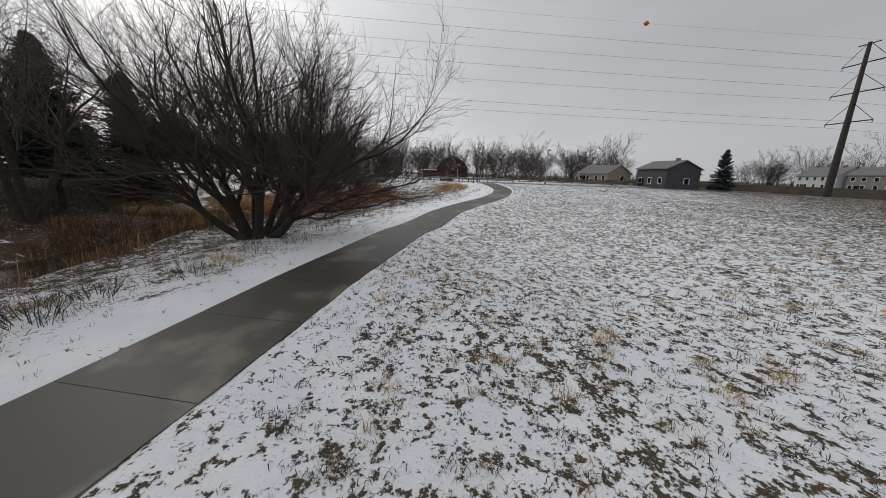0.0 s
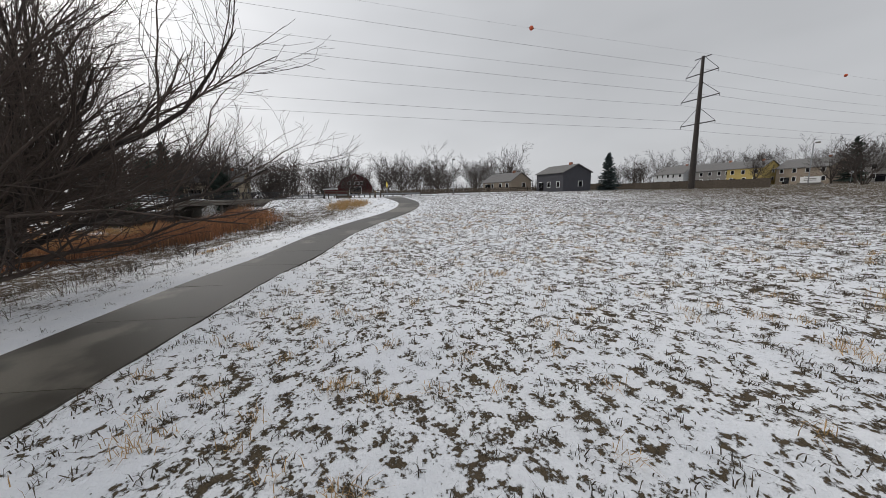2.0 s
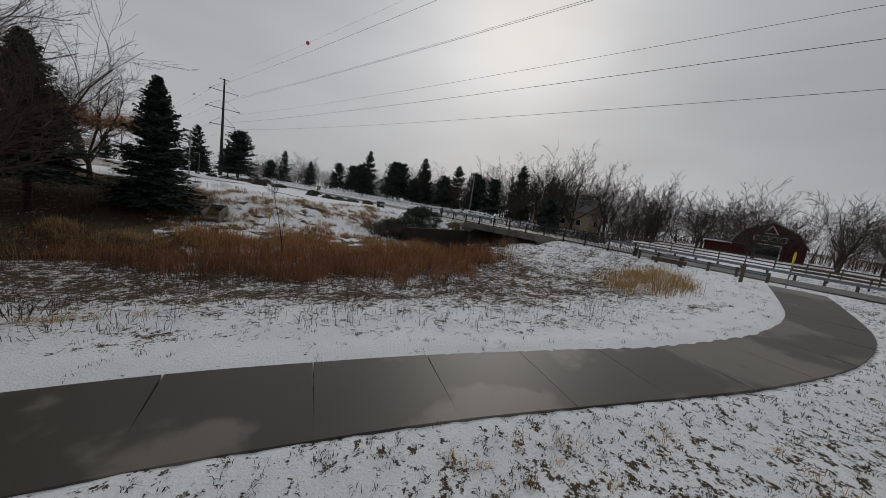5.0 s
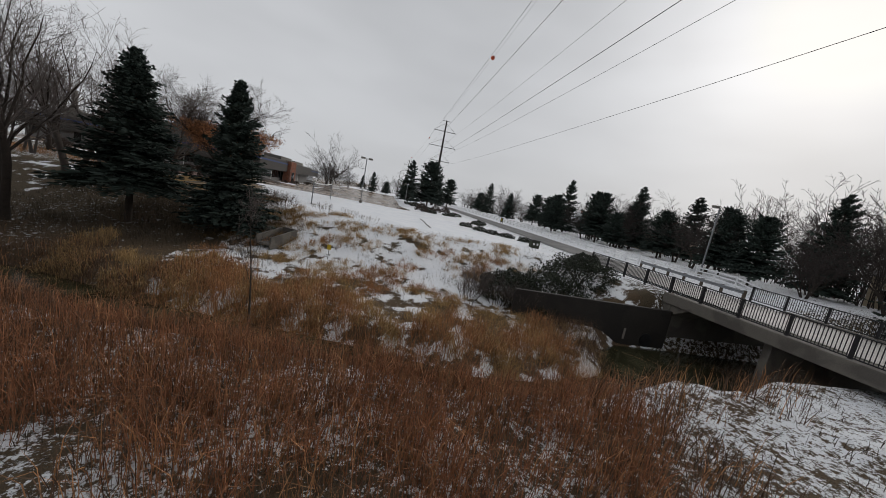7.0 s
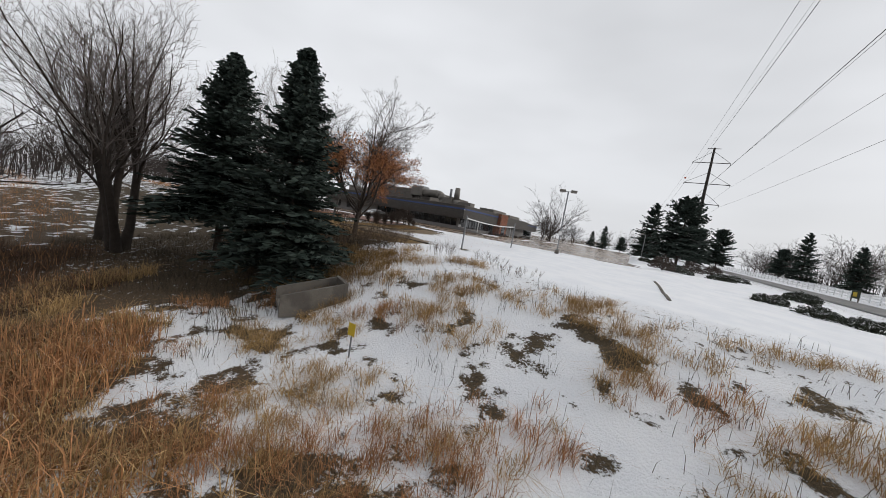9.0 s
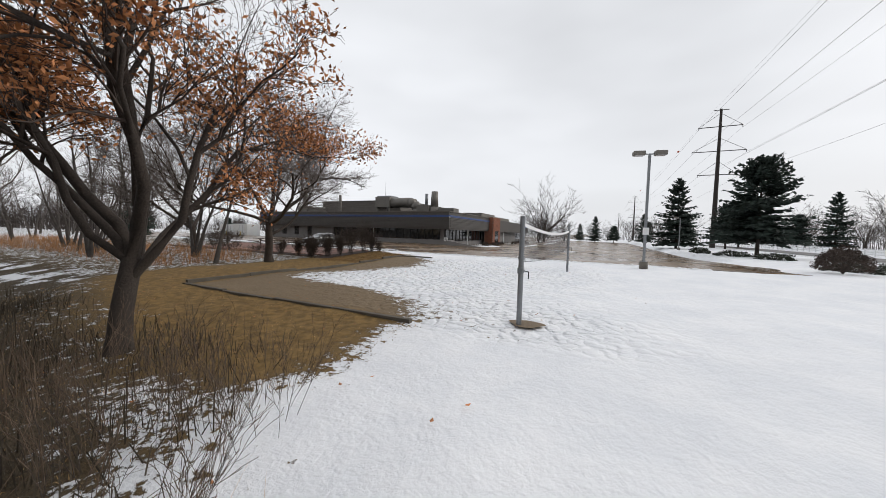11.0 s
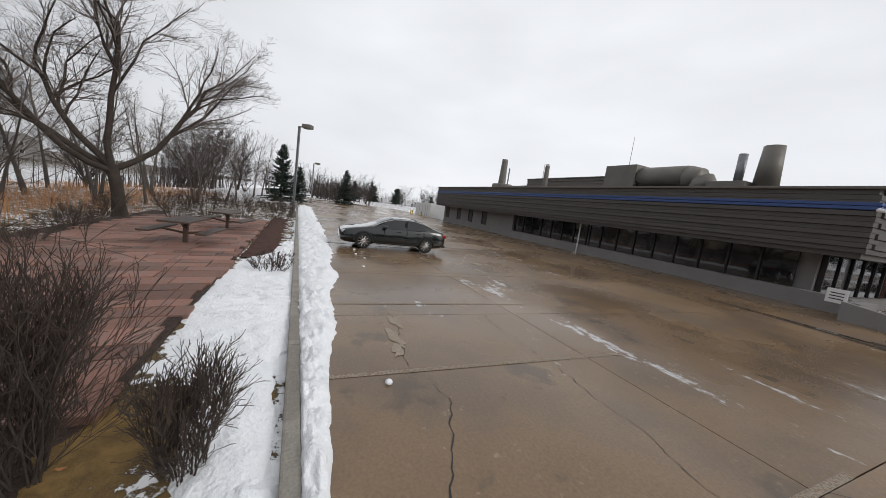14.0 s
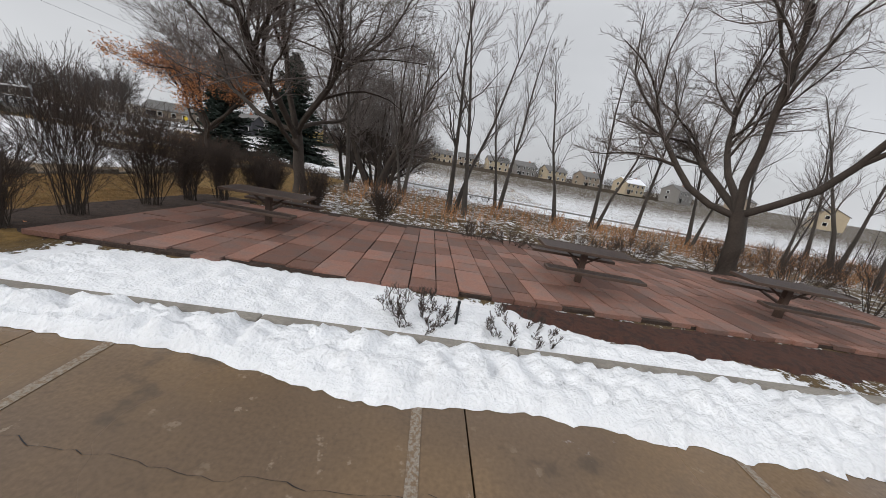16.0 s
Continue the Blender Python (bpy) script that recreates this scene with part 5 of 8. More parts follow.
part("emblem", boxed(-0.07, -0.05, -0.4, 0.5, 0.75, 1.35), M["yellow"], ys, "yellow emblem")
for s in (-0.8, 0.8):
    part("leg", boxed(-0.05, 0.05, s - 0.05, s + 0.05, -0.2, 0.5), M["wood_dark"], ys)


# ---------------------------------------------------------------- trees
make_tree("willow_tree", (-20.3, -18.3, gz(-20.3, -18.3)), "leafless many-stemmed willow beside the creek", 3, stems=9, height=13.0, lean=1.15, trunk_r=0.27, bole=0.27, bark="willow_bark", limbs=4, thick=(0.5, 0.78), kids=(10, 7, 6), spread=(0.45, 0.6, 0.65), up=(0.26, 0.2, 0.18), wiggle=0.14, twig_r=0.005, foot=0.85)
spruce("spruce_tree", (-14.3, -0.9, gz(-14.3, -0.9)), 12.3, 3.5, "dark green spruce with a bare lower trunk", 1, low=0.21, boughs=620)
spruce("spruce_tree", (-7.4, -1.2, gz(-7.4, -1.2)), 11.1, 3.1, "dark green spruce beside the creek bank", 2, low=0.05, boughs=620)
for i, (x, y, h, s) in enumerate(((-19.3, -4.0, 14.0, 3), (-23.5, -3.5, 13.0, 2), (-24.0, 6.5, 13.5, 2))):
    make_tree("cottonwood_tree", (x, y, gz(x, y)), "leafless grey multi-stemmed cottonwood on the creek bank", 20 + i, stems=s, height=h, lean=0.3, trunk_r=0.24, bole=0.42, limbs=7, kids=(7, 6, 4), spread=(0.45, 0.6, 0.65), up=(0.35, 0.25, 0.2), twig_r=0.006, twig="twig_grey", group="creek trees")
# ash with withered leaves, court tree, patio trees
make_tree("leafy_tree", (-11.2, 7.2, gz(-11.2, 7.2)), "mostly bare tree holding withered orange-brown leaves low down", 31, leaves=2000, leaf_zone=lambda p: p[2] < 6.4 and p[0] ** 2 + p[1] ** 2 > 1.4, height=11.0, lean=0.01, trunk_r=0.20, bole=0.2, fork=0.3, limb=5.4, limbs=7, kids=(5, 9, 6, 4), thick=(0.45, 0.72), spread=(0.82, 0.55, 0.7, 0.8), ratio=(0.95, 0.45, 0.5, 0.5), up=(0.17, 0.25, 0.15, 0.12), wiggle=0.15, twig_r=0.005)
make_tree("ash_tree", (-22.9, 19.2, gz(-22.9, 19.2)), "spreading leafless ash tree beside the patio", 32, height=12.0, lean=0.05, trunk_r=0.27, bole=0.22, fork=0.35, limb=6.0, limbs=7, kids=(6, 11, 8, 5), thick=(0.40, 0.66), ratio=(0.9, 0.45, 0.5, 0.5), spread=(1.0, 0.65, 0.75, 0.8), up=(0.15, 0.10, 0.05, 0.04), droop=0.08, wiggle=0.11, twig_r=0.005, bark="bark", twig="twig_grey")
make_tree("ash_tree", (-39.7, 23.4, gz(-39.7, 23.4)), "leafless ash with a leaning forked trunk at the patio edge", 33, height=12.0, lean=0.05, trunk_r=0.25, bole=0.19, fork=0.25, limb=6.0, limbs=5, kids=(6, 10, 8, 5), thick=(0.46, 0.68), ratio=(0.95, 0.45, 0.5, 0.5), spread=(1.12, 0.6, 0.7, 0.8), up=(0.16, 0.12, 0.06, 0.05), wiggle=0.12, twig_r=0.004, droop=0.05, twig="twig_grey")
# slim creekside saplings behind the patio
protos = []
for i, (x, y, h) in enumerate(((-24.3, 16.5, 9), (-29.8, 18.2, 11.5), (-30.5, 18.6, 11), (-33.0, 13.8, 10), (-36.0, 16.0, 9.5), (-38.4, 15.6, 9), (-41.0, 15.5, 9), (-43.0, 17.5, 8), (-47.0, 16.5, 10), (-51.0, 18.0, 10), (-54.0, 14.0, 9.5), (-27.0, 14.0, 9), (-57, 19, 10), (-63, 17, 10), (-48.5, 21.5, 7), (-54, 23, 7), (-61, 24, 8), (-70, 20, 9), (-76, 25, 9), (-45.5, 20, 6), (-68, 24, 8), (-82, 27, 9), (-88, 25, 10))):
    if i < 4:
        protos.append(make_tree("aspen_tree", (x, y, gz(x, y)), "slim leafless aspen along the creek behind the patio", 50 + i, stems=(1, 2, 1, 2)[i], height=h, lean=0.14, trunk_r=0.11, bole=0.88, fork=0.8, limb=2.3, limbs=17, kids=(6, 4), spread=(0.75, 0.6), ratio=(0.5, 0.5), up=(0.5, 0.3), twig_r=0.0045, bark="bark_grey", twig="twig_grey", steps=(4, 4, 3, 2), group="creekside aspens"))
    else:
        s = h / 10
        copy_thing(protos[i % 4], pose(x, y, gz(x, y), 0, 0, 67 * i) @ Matrix.Diagonal((s, s, s, 1)))

# ---------------------------------------------------------------- court, lawn
court = tagged(new("court_edging"), "weathered landscape timbers framing the sand court", "edging", kind="structure")
for ax, a0, a1, b in (("y", 11.5, 27.05, -17.4), ("x", -17.4, -14.6, 27.12), ("x", -17.4, -7.0, 11.43), ("y", 8.0, 20.3, 9.4)):
    n = int(round((a1 - a0) / 2.45))
    for i in range(n):
        u0, u1 = a0 + (a1 - a0) * i / n + 0.012, a0 + (a1 - a0) * (i + 1) / n - 0.012
        m = (u0 + u1) / 2
        z = gz(b, m) if ax == "y" else gz(m, b)
        bm = boxed(b - 0.075, b + 0.075, u0, u1, z - 0.12, z + (0.12 if b < -15 else 0.05), 0.012) if ax == "y" else boxed(u0, u1, b - 0.075, b + 0.075, z - 0.12, z + 0.075, 0.012)
        part("timber", bm, M["timber"], court)
M["sand"] = material("wet_sand", (0.205, 0.155, 0.105), 0.9, var=0.22, scale=1.5, fine=30, bump=0.5, dist=0.02)


def volleyball():
    net = thing("volleyball_net", (-4.45, 18.05, 0), "sagging volleyball net with white top tape between steel posts", "volleyball net")
    for y in (12.43, 24.9):
        z = gz(-4.45, y)
        part("post", bar((0, y - 18.05, z - 0.2), (0, y - 18.05, z + 2.78), 0.065, 0.065, 14), M["galvanised"], net, "grey steel post")
        part("winch", boxed(-0.07, 0.07, y - 18.15, y - 17.95, z + 1.35, z + 1.5, 0.02), M["galvanised"], net)
        part("crank", bar((0.07, y - 18.05, z + 1.42), (0.19, y - 18.05, z + 1.40), 0.012, 0.012, 8), M["black_metal"], net, "black winch crank")
        part("handle", bar((0.19, y - 18.05, z + 1.40), (0.19, y - 18.05, z + 1.22), 0.014, 0.014, 8), M["black_metal"], net)
        part("collar", bar((0, y - 18.05, z + 1.70), (0, y - 18.05, z + 1.76), 0.085, 0.085, 14), M["galvanised"], net)
    y0, y1 = 12.5 - 18.05, 24.83 - 18.05

    def top(u):
        return 2.62 - 0.20 * 4 * u * (1 - u)
    V, F = [], []
    n = 40
    for i in range(n + 1):
        u = i / n; y = y0 + (y1 - y0) * u
        for dx in (-0.006, 0.006):
            V += [(dx, y, top(u)), (dx, y, top(u) - 0.09)]
    for i in range(n):
        o = 4 * i
        F += [(o, o + 1, o + 5, o + 4), (o + 2, o + 6, o + 7, o + 3), (o, o + 4, o + 6, o + 2), (o + 1, o + 3, o + 7, o + 5)]
    mesh_object("tape", V, F, M["white_paint"], net, "white net tape")
    V, F = [], []
    m = 80
    for i in range(m + 1):
        u = i / m; y = y0 + (y1 - y0) * u
        tube(V, F, [np.array([0, y, top(u) - 0.08]), np.array([0, y, top(u) - 1.0])], [0.004, 0.004], 3)
    for k in range(1, 8):
        pts = [np.array([0, y0 + (y1 - y0) * i / 20, top(i / 20) - 0.08 - 0.13 * k]) for i in range(21)]
        tube(V, F, pts, [0.004 if k < 7 else 0.008] * 21, 3)
    mesh_object("netting", V, F, M["wire"], net, "thin dark cord netting")
    for y in (12.43,):
        pit = mesh_object("thawed_ring", [(-4.45 + 0.15 + 0.42 * math.cos(a) * (1 + 0.25 * math.sin(3 * a)) , y + 0.15 + 0.36 * math.sin(a), gz(-4.4, y) + 0.055) for a in np.linspace(0, 6.28, 22)[:-1]], [tuple(range(21))], M["sand"])
        tagged(pit, "patch of thawed sand round the net post", "sand", kind="structure")


volleyball()


def lot_lamp(at, h, heads, label, rz=0.0):
    ob = thing("street_lamp", at, label, "street lamp", "lot lamps", rz)
    part("base", bar((0, 0, -0.3), (0, 0, 0.45), 0.26, 0.24, 16), M["bridge_conc"], ob, "round concrete base")
    part("pole", boxed(-0.07, 0.07, -0.07, 0.07, 0.45, h, 0.015), M["galvanised"], ob)
    part("base_plate", boxed(-0.18, 0.18, -0.18, 0.18, 0.45, 0.48), M["galvanised"], ob)
    for s in heads:
        part("arm", bar((0, 0, h - 0.06), (s * 0.45, 0, h + 0.02), 0.04, 0.04, 8), M["galvanised"], ob)
        head = boxed(s * 0.62 - 0.34, s * 0.62 + 0.34, -0.24, 0.24, h - 0.12, h + 0.16, 0.05)
        hd = part("lamp_head", head, M["duct"], ob, "grey shoebox lamp head")
        part("lens", boxed(s * 0.62 - 0.27, s * 0.62 + 0.27, -0.19, 0.19, h - 0.14, h - 0.115), M["lamp_clear"], hd)
    return ob


lb = lot_lamp((-0.2, 29.0, gz(-0.2, 29.0)), 7.35, (-1, 1), "twin-headed parking lot lamp on a concrete base", 12)
part("notice", boxed(-0.18, 0.18, -0.10, -0.085, 2.2, 2.65), M["white_paint"], lb, "small white notice")
lot_lamp((-46.3, 30.7, gz(-46.3, 30.7)), 6.6, (1,), "single-headed parking lot lamp in the snow strip", 60)
lot_lamp((-78, 33, gz(-78, 33)), 6.6, (1,), "single-headed parking lot lamp far down the lot", 60)
for x, y, h in ((9.3, 73.7, 5.6), (10.5, 108, 5.6), (13, 190, 5.6), (-17.5, 96, 6), (-17.5, 130, 6), (42.7, 5.0, 8.4), (35.0, -57.6, 7.6), (6.9, -126.1, 8.6)):
    lot_lamp((x, y, gz(x, y)), h, (-1,), "slim single-headed street lamp")

# ---------------------------------------------------------------- kerb, snow ridge, patio
kerb = tagged(new("kerb"), "worn concrete kerb along the parking lot", "kerb", kind="structure")
for i in range(34):
    x0 = -90 + i * 3.0
    if x0 > 3.0:
        break
    z = 0.40
    part("kerb_stone", boxed(x0 + 0.006, x0 + 2.994, KERB_Y - 0.16, KERB_Y - 0.005, z - 0.15, z + (0.065 if x0 < -20 else 0.0), 0.025), M["kerb"], kerb)


def snow_ridge(name, pts, half, height, seed, label):
    """A shovelled ridge of lumpy snow along a line."""
    V, F = [], []
    pts = np.array(pts, float)
    s = np.concatenate([[0], np.cumsum(np.linalg.norm(np.diff(pts, axis=0), axis=1))])
    n = max(4, int(s[-1] / (0.07 if pts[0, 1] < 40 else 0.25)))
    K = 21
    for i in range(n + 1):
        t = s[-1] * i / n
        p = np.array([np.interp(t, s, pts[:, 0]), np.interp(t, s, pts[:, 1])])
        q = np.array([np.interp(t + 0.1, s, pts[:, 0]), np.interp(t + 0.1, s, pts[:, 1])]) - np.array([np.interp(t - 0.1, s, pts[:, 0]), np.interp(t - 0.1, s, pts[:, 1])])
        q = q / (np.linalg.norm(q) + 1e-9)
        nn = np.array([-q[1], q[0]])
        wv = float(np.interp(t, s, np.broadcast_to(half, len(s)))) * (1 + 0.45 * noise.noise((t * 0.55, seed, 0)) + 0.16 * noise.noise((t * 2.6, seed, 7)) + 0.07 * noise.noise((t * 9.0, seed, 2)))
        hv = height * (1 + 0.5 * noise.noise((t * 0.7, seed, 4)))
        end = min(1, i / 5, (n - i) / 5)
        for k in range(K):
            u = -1 + 2 * k / (K - 1)
            x, y = p + nn * wv * u * (1 + 0.10 * noise.noise((p[0] * 7, u * 3, seed + 5)))
            base = max(gz(x, y), lot_z(x, y) - 0.0 if y > KERB_Y and x < 7 else -99)
            prof = (1 - u * u) ** 0.7
            lump = max(0.4, 0.55 + 0.8 * abs(noise.noise((x * 2.6, y * 2.6, seed))) + 0.6 * noise.noise((x * 6.5, y * 6.5, seed + 3))) + 0.45 * noise.noise((x * 15, y * 15, seed + 8))
            V.append((x, y, base - 0.03 + (hv * prof * lump + 0.035) * end))
    for i in range(n):
        for k in range(K - 1):
            o = i * K + k
            F.append((o, o + 1, o + K + 1, o + K))
    return tagged(mesh_object(name, V, F, M["snow"], smooth=True), label, "snow", kind="stuff")


snow_ridge("snow_ridge", [(-62, 31.65), (-45, 31.65), (-33.4, 31.60), (-30, 31.50), (-28.2, 31.44), (-26.3, 31.36), (-24.6, 31.28), (-23, 31.22), (-21.0, 31.16), (-20.2, 31.14)], (0.80, 0.78, 0.72, 0.58, 0.50, 0.42, 0.30, 0.20, 0.12, 0.08), 0.17, 1.0, "shovelled ridge of lumpy snow along the kerb")
snow_ridge("snow_ridge", [(-19.9, 31.18), (-19.0, 31.24), (-18.0, 31.16)], 0.13, 0.05, 2.2, "crumbs of grey slush against the kerb")
snow_ridge("snow_ridge", [(-22.0, 30.72), (-20, 30.78), (-17, 30.84), (-14, 30.86), (-6, 30.86), (4, 30.86)], (0.22, 0.24, 0.26, 0.27, 0.27, 0.26), 0.085, 2.0, "low crusty edge of the lawn snow")
snow_ridge("snow_bank", [(-34, 30.85), (-31.5, 30.7), (-30.0, 30.45), (-28.5, 30.36), (-24.5, 30.32), (-23.6, 30.3)], (0.3, 0.45, 0.7, 0.86, 0.86, 0.7), 0.12, 3.0, "bank of clean snow between kerb and patio")
snow_ridge("snow_bank", [(-23.9, 30.45), (-21.5, 30.55), (-19.0, 30.55)], 0.34, 0.06, 4.0, "trampled snow beside the mulch bed")
snow_ridge("snow_bank", [(8.2, 44.0), (8.0, 56.0), (8.2, 72.0)], 0.8, 0.35, 5.0, "ploughed snow bank beside the lot")
snow_ridge("snow_bank", [(8.3, 76.0), (7.8, 100.0), (8.2, 150.0)], 0.7, 0.3, 6.0, "ploughed snow bank beside the lot")
snow_ridge("snow_bank", [(-21.2, 53.2), (-18.6, 54.0), (-18.5, 58.0)], 0.9, 0.12, 8.0, "snow on the planted bed beside the ramp")
snow_ridge("snow_bank", [(-15.2, 64.0), (-15.2, 76.0)], 0.35, 0.10, 9.0, "leftover strip of snow on the lot")
snow_ridge("snow_bank", [(-15.0, 84.0), (-15.0, 108.0)], 0.35, 0.10, 9.5, "leftover strip of snow on the lot")

# flagstones, row by row
patio = tagged(new("patio"), "red sandstone flagstone patio laid in rows", "patio", kind="structure")
prng = np.random.default_rng(12)
PX0, PX1, PY0, PY1 = -41.0, -22.9, 24.3, 29.45
PZ0, PZ1 = gz(-30, PY0) + 0.09, gz(-30, PY1) + 0.09


def patio_z(y):
    return PZ0 + (PZ1 - PZ0) * (y - PY0) / (PY1 - PY0)


x = PX0
while x < PX1 - 0.2:
    wdt = float(prng.choice([0.38, 0.45, 0.55]))
    y = PY0 - float(prng.uniform(0, 0.5))
    while y < PY1 - 0.05:
        ln = float(prng.uniform(0.55, 1.35))
        y1 = min(y + ln, PY1 + float(prng.uniform(-0.05, 0.12)))
        if y1 - y > 0.2:
            dz = float(prng.uniform(-0.006, 0.006))
            tl = float(prng.uniform(-0.004, 0.004))
            g = 0.011
            a = [(x + g, y + g, tl), (x + wdt - g, y + g, -tl), (x + wdt - g, y1 - g, -tl), (x + g, y1 - g, tl)]
            a = [(q[0] + float(prng.uniform(-0.007, 0.007)), q[1] + float(prng.uniform(-0.007, 0.007)), patio_z(q[1]) + dz + q[2]) for q in a]
            b = [(q[0], q[1], q[2] - 0.08) for q in a]
            mesh_object("flagstone", a + b, [(0, 1, 2, 3), (0, 4, 5, 1), (1, 5, 6, 2), (2, 6, 7, 3), (3, 7, 4, 0)], M["sandstone"], patio)
        y = y1
    x += wdt
mesh_object("bedding", [(px_, y, patio_z(y) + dz) for y in (PY0, PY1) for px_ in (PX0, PX1) for dz in (-0.2, -0.03)], [(1, 3, 7, 5), (0, 1, 5, 4), (2, 6, 7, 3), (0, 2, 3, 1), (4, 5, 7, 6)], M["mulch"], patio)


M["mulch_red"] = material("red_bark_mulch", (0.085, 0.036, 0.024), 0.95, var=0.5, scale=9, fine=45, bump=0.9, dist=0.03, second=(0.040, 0.020, 0.015))


def mulch_bed(pts_fn, xs, label, mat="mulch"):
    V, F = [], []
    K = 6
    for x in xs:
        y0, y1 = pts_fn(x)
        for k in range(K):
            y = y0 + (y1 - y0) * k / (K - 1)
            V.append((x, y, gz(x, y) + 0.05 + 0.035 * noise.noise((x * 3, y * 3, 9)) - (0.12 if k in (0, K - 1) else 0)))
    for i in range(len(xs) - 1):
        for k in range(K - 1):
            o = i * K + k
            F.append((o, o + 1, o + K + 1, o + K))
    return tagged(mesh_object("mulch_bed", V, F, M[mat], smooth=True), label, "mulch", kind="structure")


mulch_bed(lambda x: (22.2 + 0.3 * noise.noise((x, 0, 0)), 30.55 + 0.3 * noise.noise((x, 5, 0))), np.arange(-23.1, -21.2, 0.24), "dark bark mulch bed under the hedge")
mulch_bed(lambda x: (29.4, 30.35 + 0.22 * float(sm(31, 33, -x)) + 0.35 * noise.noise((x * 1.3, 2, 0)) + 0.2 * noise.noise((x * 4.1, 6, 0))), np.arange(-44.0, -30.0, 0.12), "reddish bark mulch strip beside the patio", "mulch_red")
mulch_bed(lambda x: (23.1 + 0.3 * noise.noise((x, 8, 0)), 24.35), np.arange(-44.0, -23.2, 0.4), "bark mulch along the back of the patio")


def picnic_table(at, rz):
    ob = thing("picnic_table", at, "brown coated-metal pedestal picnic table with two benches", "picnic table", "picnic tables", rz)
    part("post", boxed(-0.06, 0.06, -0.06, 0.06, -0.1, 0.72, 0.01), M["brown_metal"], ob)
    V, F = [], []
    for nm, y0, y1, z, L in (("tabletop", -0.38, 0.38, 0.76, 0.95), ("bench", -0.86, -0.58, 0.45, 0.95), ("bench", 0.58, 0.86, 0.45, 0.95)):
        slab = part(nm, boxed(-L, L, y0, y1, z - 0.025, z, 0.012), M["brown_metal"], ob)
        bm = bmesh.new()
        box(bm, -L, L, y0 - 0.012, y0 + 0.02, z - 0.05, z + 0.008, 0.01); box(bm, -L, L, y1 - 0.02, y1 + 0.012, z - 0.05, z + 0.008, 0.01)
        box(bm, -L - 0.01, -L + 0.02, y0 + 0.022, y1 - 0.022, z - 0.05, z + 0.008, 0.01); box(bm, L - 0.02, L + 0.01, y0 + 0.022, y1 - 0.022, z - 0.05, z + 0.008, 0.01)
        part("rim", bm, M["brown_metal"], slab)
        # perforation: rows of small dark dots
        hv, hf = [], []
        nx_, ny_ = 46, max(5, int((y1 - y0) / 0.045))
        for i in range(nx_):
            for j in range(ny_):
                cx = -L + 0.06 + (2 * L - 0.12) * i / (nx_ - 1); cy = y0 + 0.05 + (y1 - y0 - 0.10) * j / (ny_ - 1)
                o = len(hv); r = 0.015
                hv += [(cx - r, cy, z + 0.003), (cx, cy - r, z + 0.003), (cx + r, cy, z + 0.003), (cx, cy + r, z + 0.003)]
                hf.append((o, o + 1, o + 2, o + 3))
        tagged(mesh_object("perforation", hv, hf, M["black_metal"], slab), "tiny dark perforations", kind="stuff")
    for s in (-1, 1):
        part("arm", bar((0, 0, 0.30), (0, s * 0.72, 0.42), 0.035, 0.035, 8), M["brown_metal"], ob)
        part("brace", bar((s * 0.06, 0, 0.45), (s * 0.5, 0, 0.735), 0.022, 0.022, 8), M["brown_metal"], ob)
    return ob


tz = patio_z(27.7)
picnic_table((-25.0, 26.6, patio_z(26.6)), -4)
picnic_table((-32.15, 27.75, tz), -6)
picnic_table((-36.4, 28.2, tz), -10)


stub = thing("edging_stake", (-29.28, 30.55, gz(-29.28, 30.55)), "short black metal stake in the snowy planting bed", "stake")
part("rod", bar((0, 0, -0.1), (0.01, 0, 0.40), 0.018, 0.018, 8), M["black_metal"], stub)
part("cap", bar((0.01, 0, 0.40), (0.01, 0, 0.43), 0.026, 0.02, 8), M["black_metal"], stub)

# ---------------------------------------------------------------- shrubs
def shrub(name, at, h, stems, label, seed, group="", lean=0.3, mat="twig", kids=(5, 3), limbs=4, spread=0.5, foot=0.25, bole=0.5, thin=1.0, twig_r=0.0035, fork=0.5, wiggle=0.13):
    (wv, wf), (fv, ff), tips = bare_tree(np.random.default_rng(seed), height=h, stems=stems, lean=lean, trunk_r=thin * (0.012 + 0.003 * h), bole=bole, limbs=limbs, kids=kids, spread=(spread, spread, spread), up=(0.4, 0.3, 0.3), twig_r=twig_r, steps=(3, 3, 3, 2, 2), foot=foot, fork=fork, wiggle=wiggle)
    ob = thing(name, at, label, "shrub", group)
    tagged(fast_mesh("stem", wv, wf, M["bark"], ob), "thin woody stems", kind="stuff")
    fast_mesh("crown", fv, ff, M[mat], ob)
    return ob


for i, (x, y, h, n) in enumerate(((-22.1, 25.0, 1.6, 26), (-22.1, 26.3, 2.1, 24), (-22.2, 28.15, 2.5, 20), (-22.15, 29.3, 1.45, 28), (-22.05, 30.28, 0.8, 20), (-22.3, 23.9, 1.6, 26), (-23.6, 23.3, 1.4, 26), (-25.0, 23.4, 1.3, 24), (-27.2, 23.5, 1.2, 20), (-22.8, 22.8, 1.6, 26))):
    shrub("hedge_shrub", (x, y, gz(x, y) + 0.03), h, n, "dense leafless upright hedge shrub in bark mulch", 100 + i, "patio hedge", lean=0.045, spread=0.17, mat="twig", foot=0.17, thin=0.5, limbs=4, kids=(6, 4), twig_r=0.0024, bole=0.36, fork=0.95, wiggle=0.19)
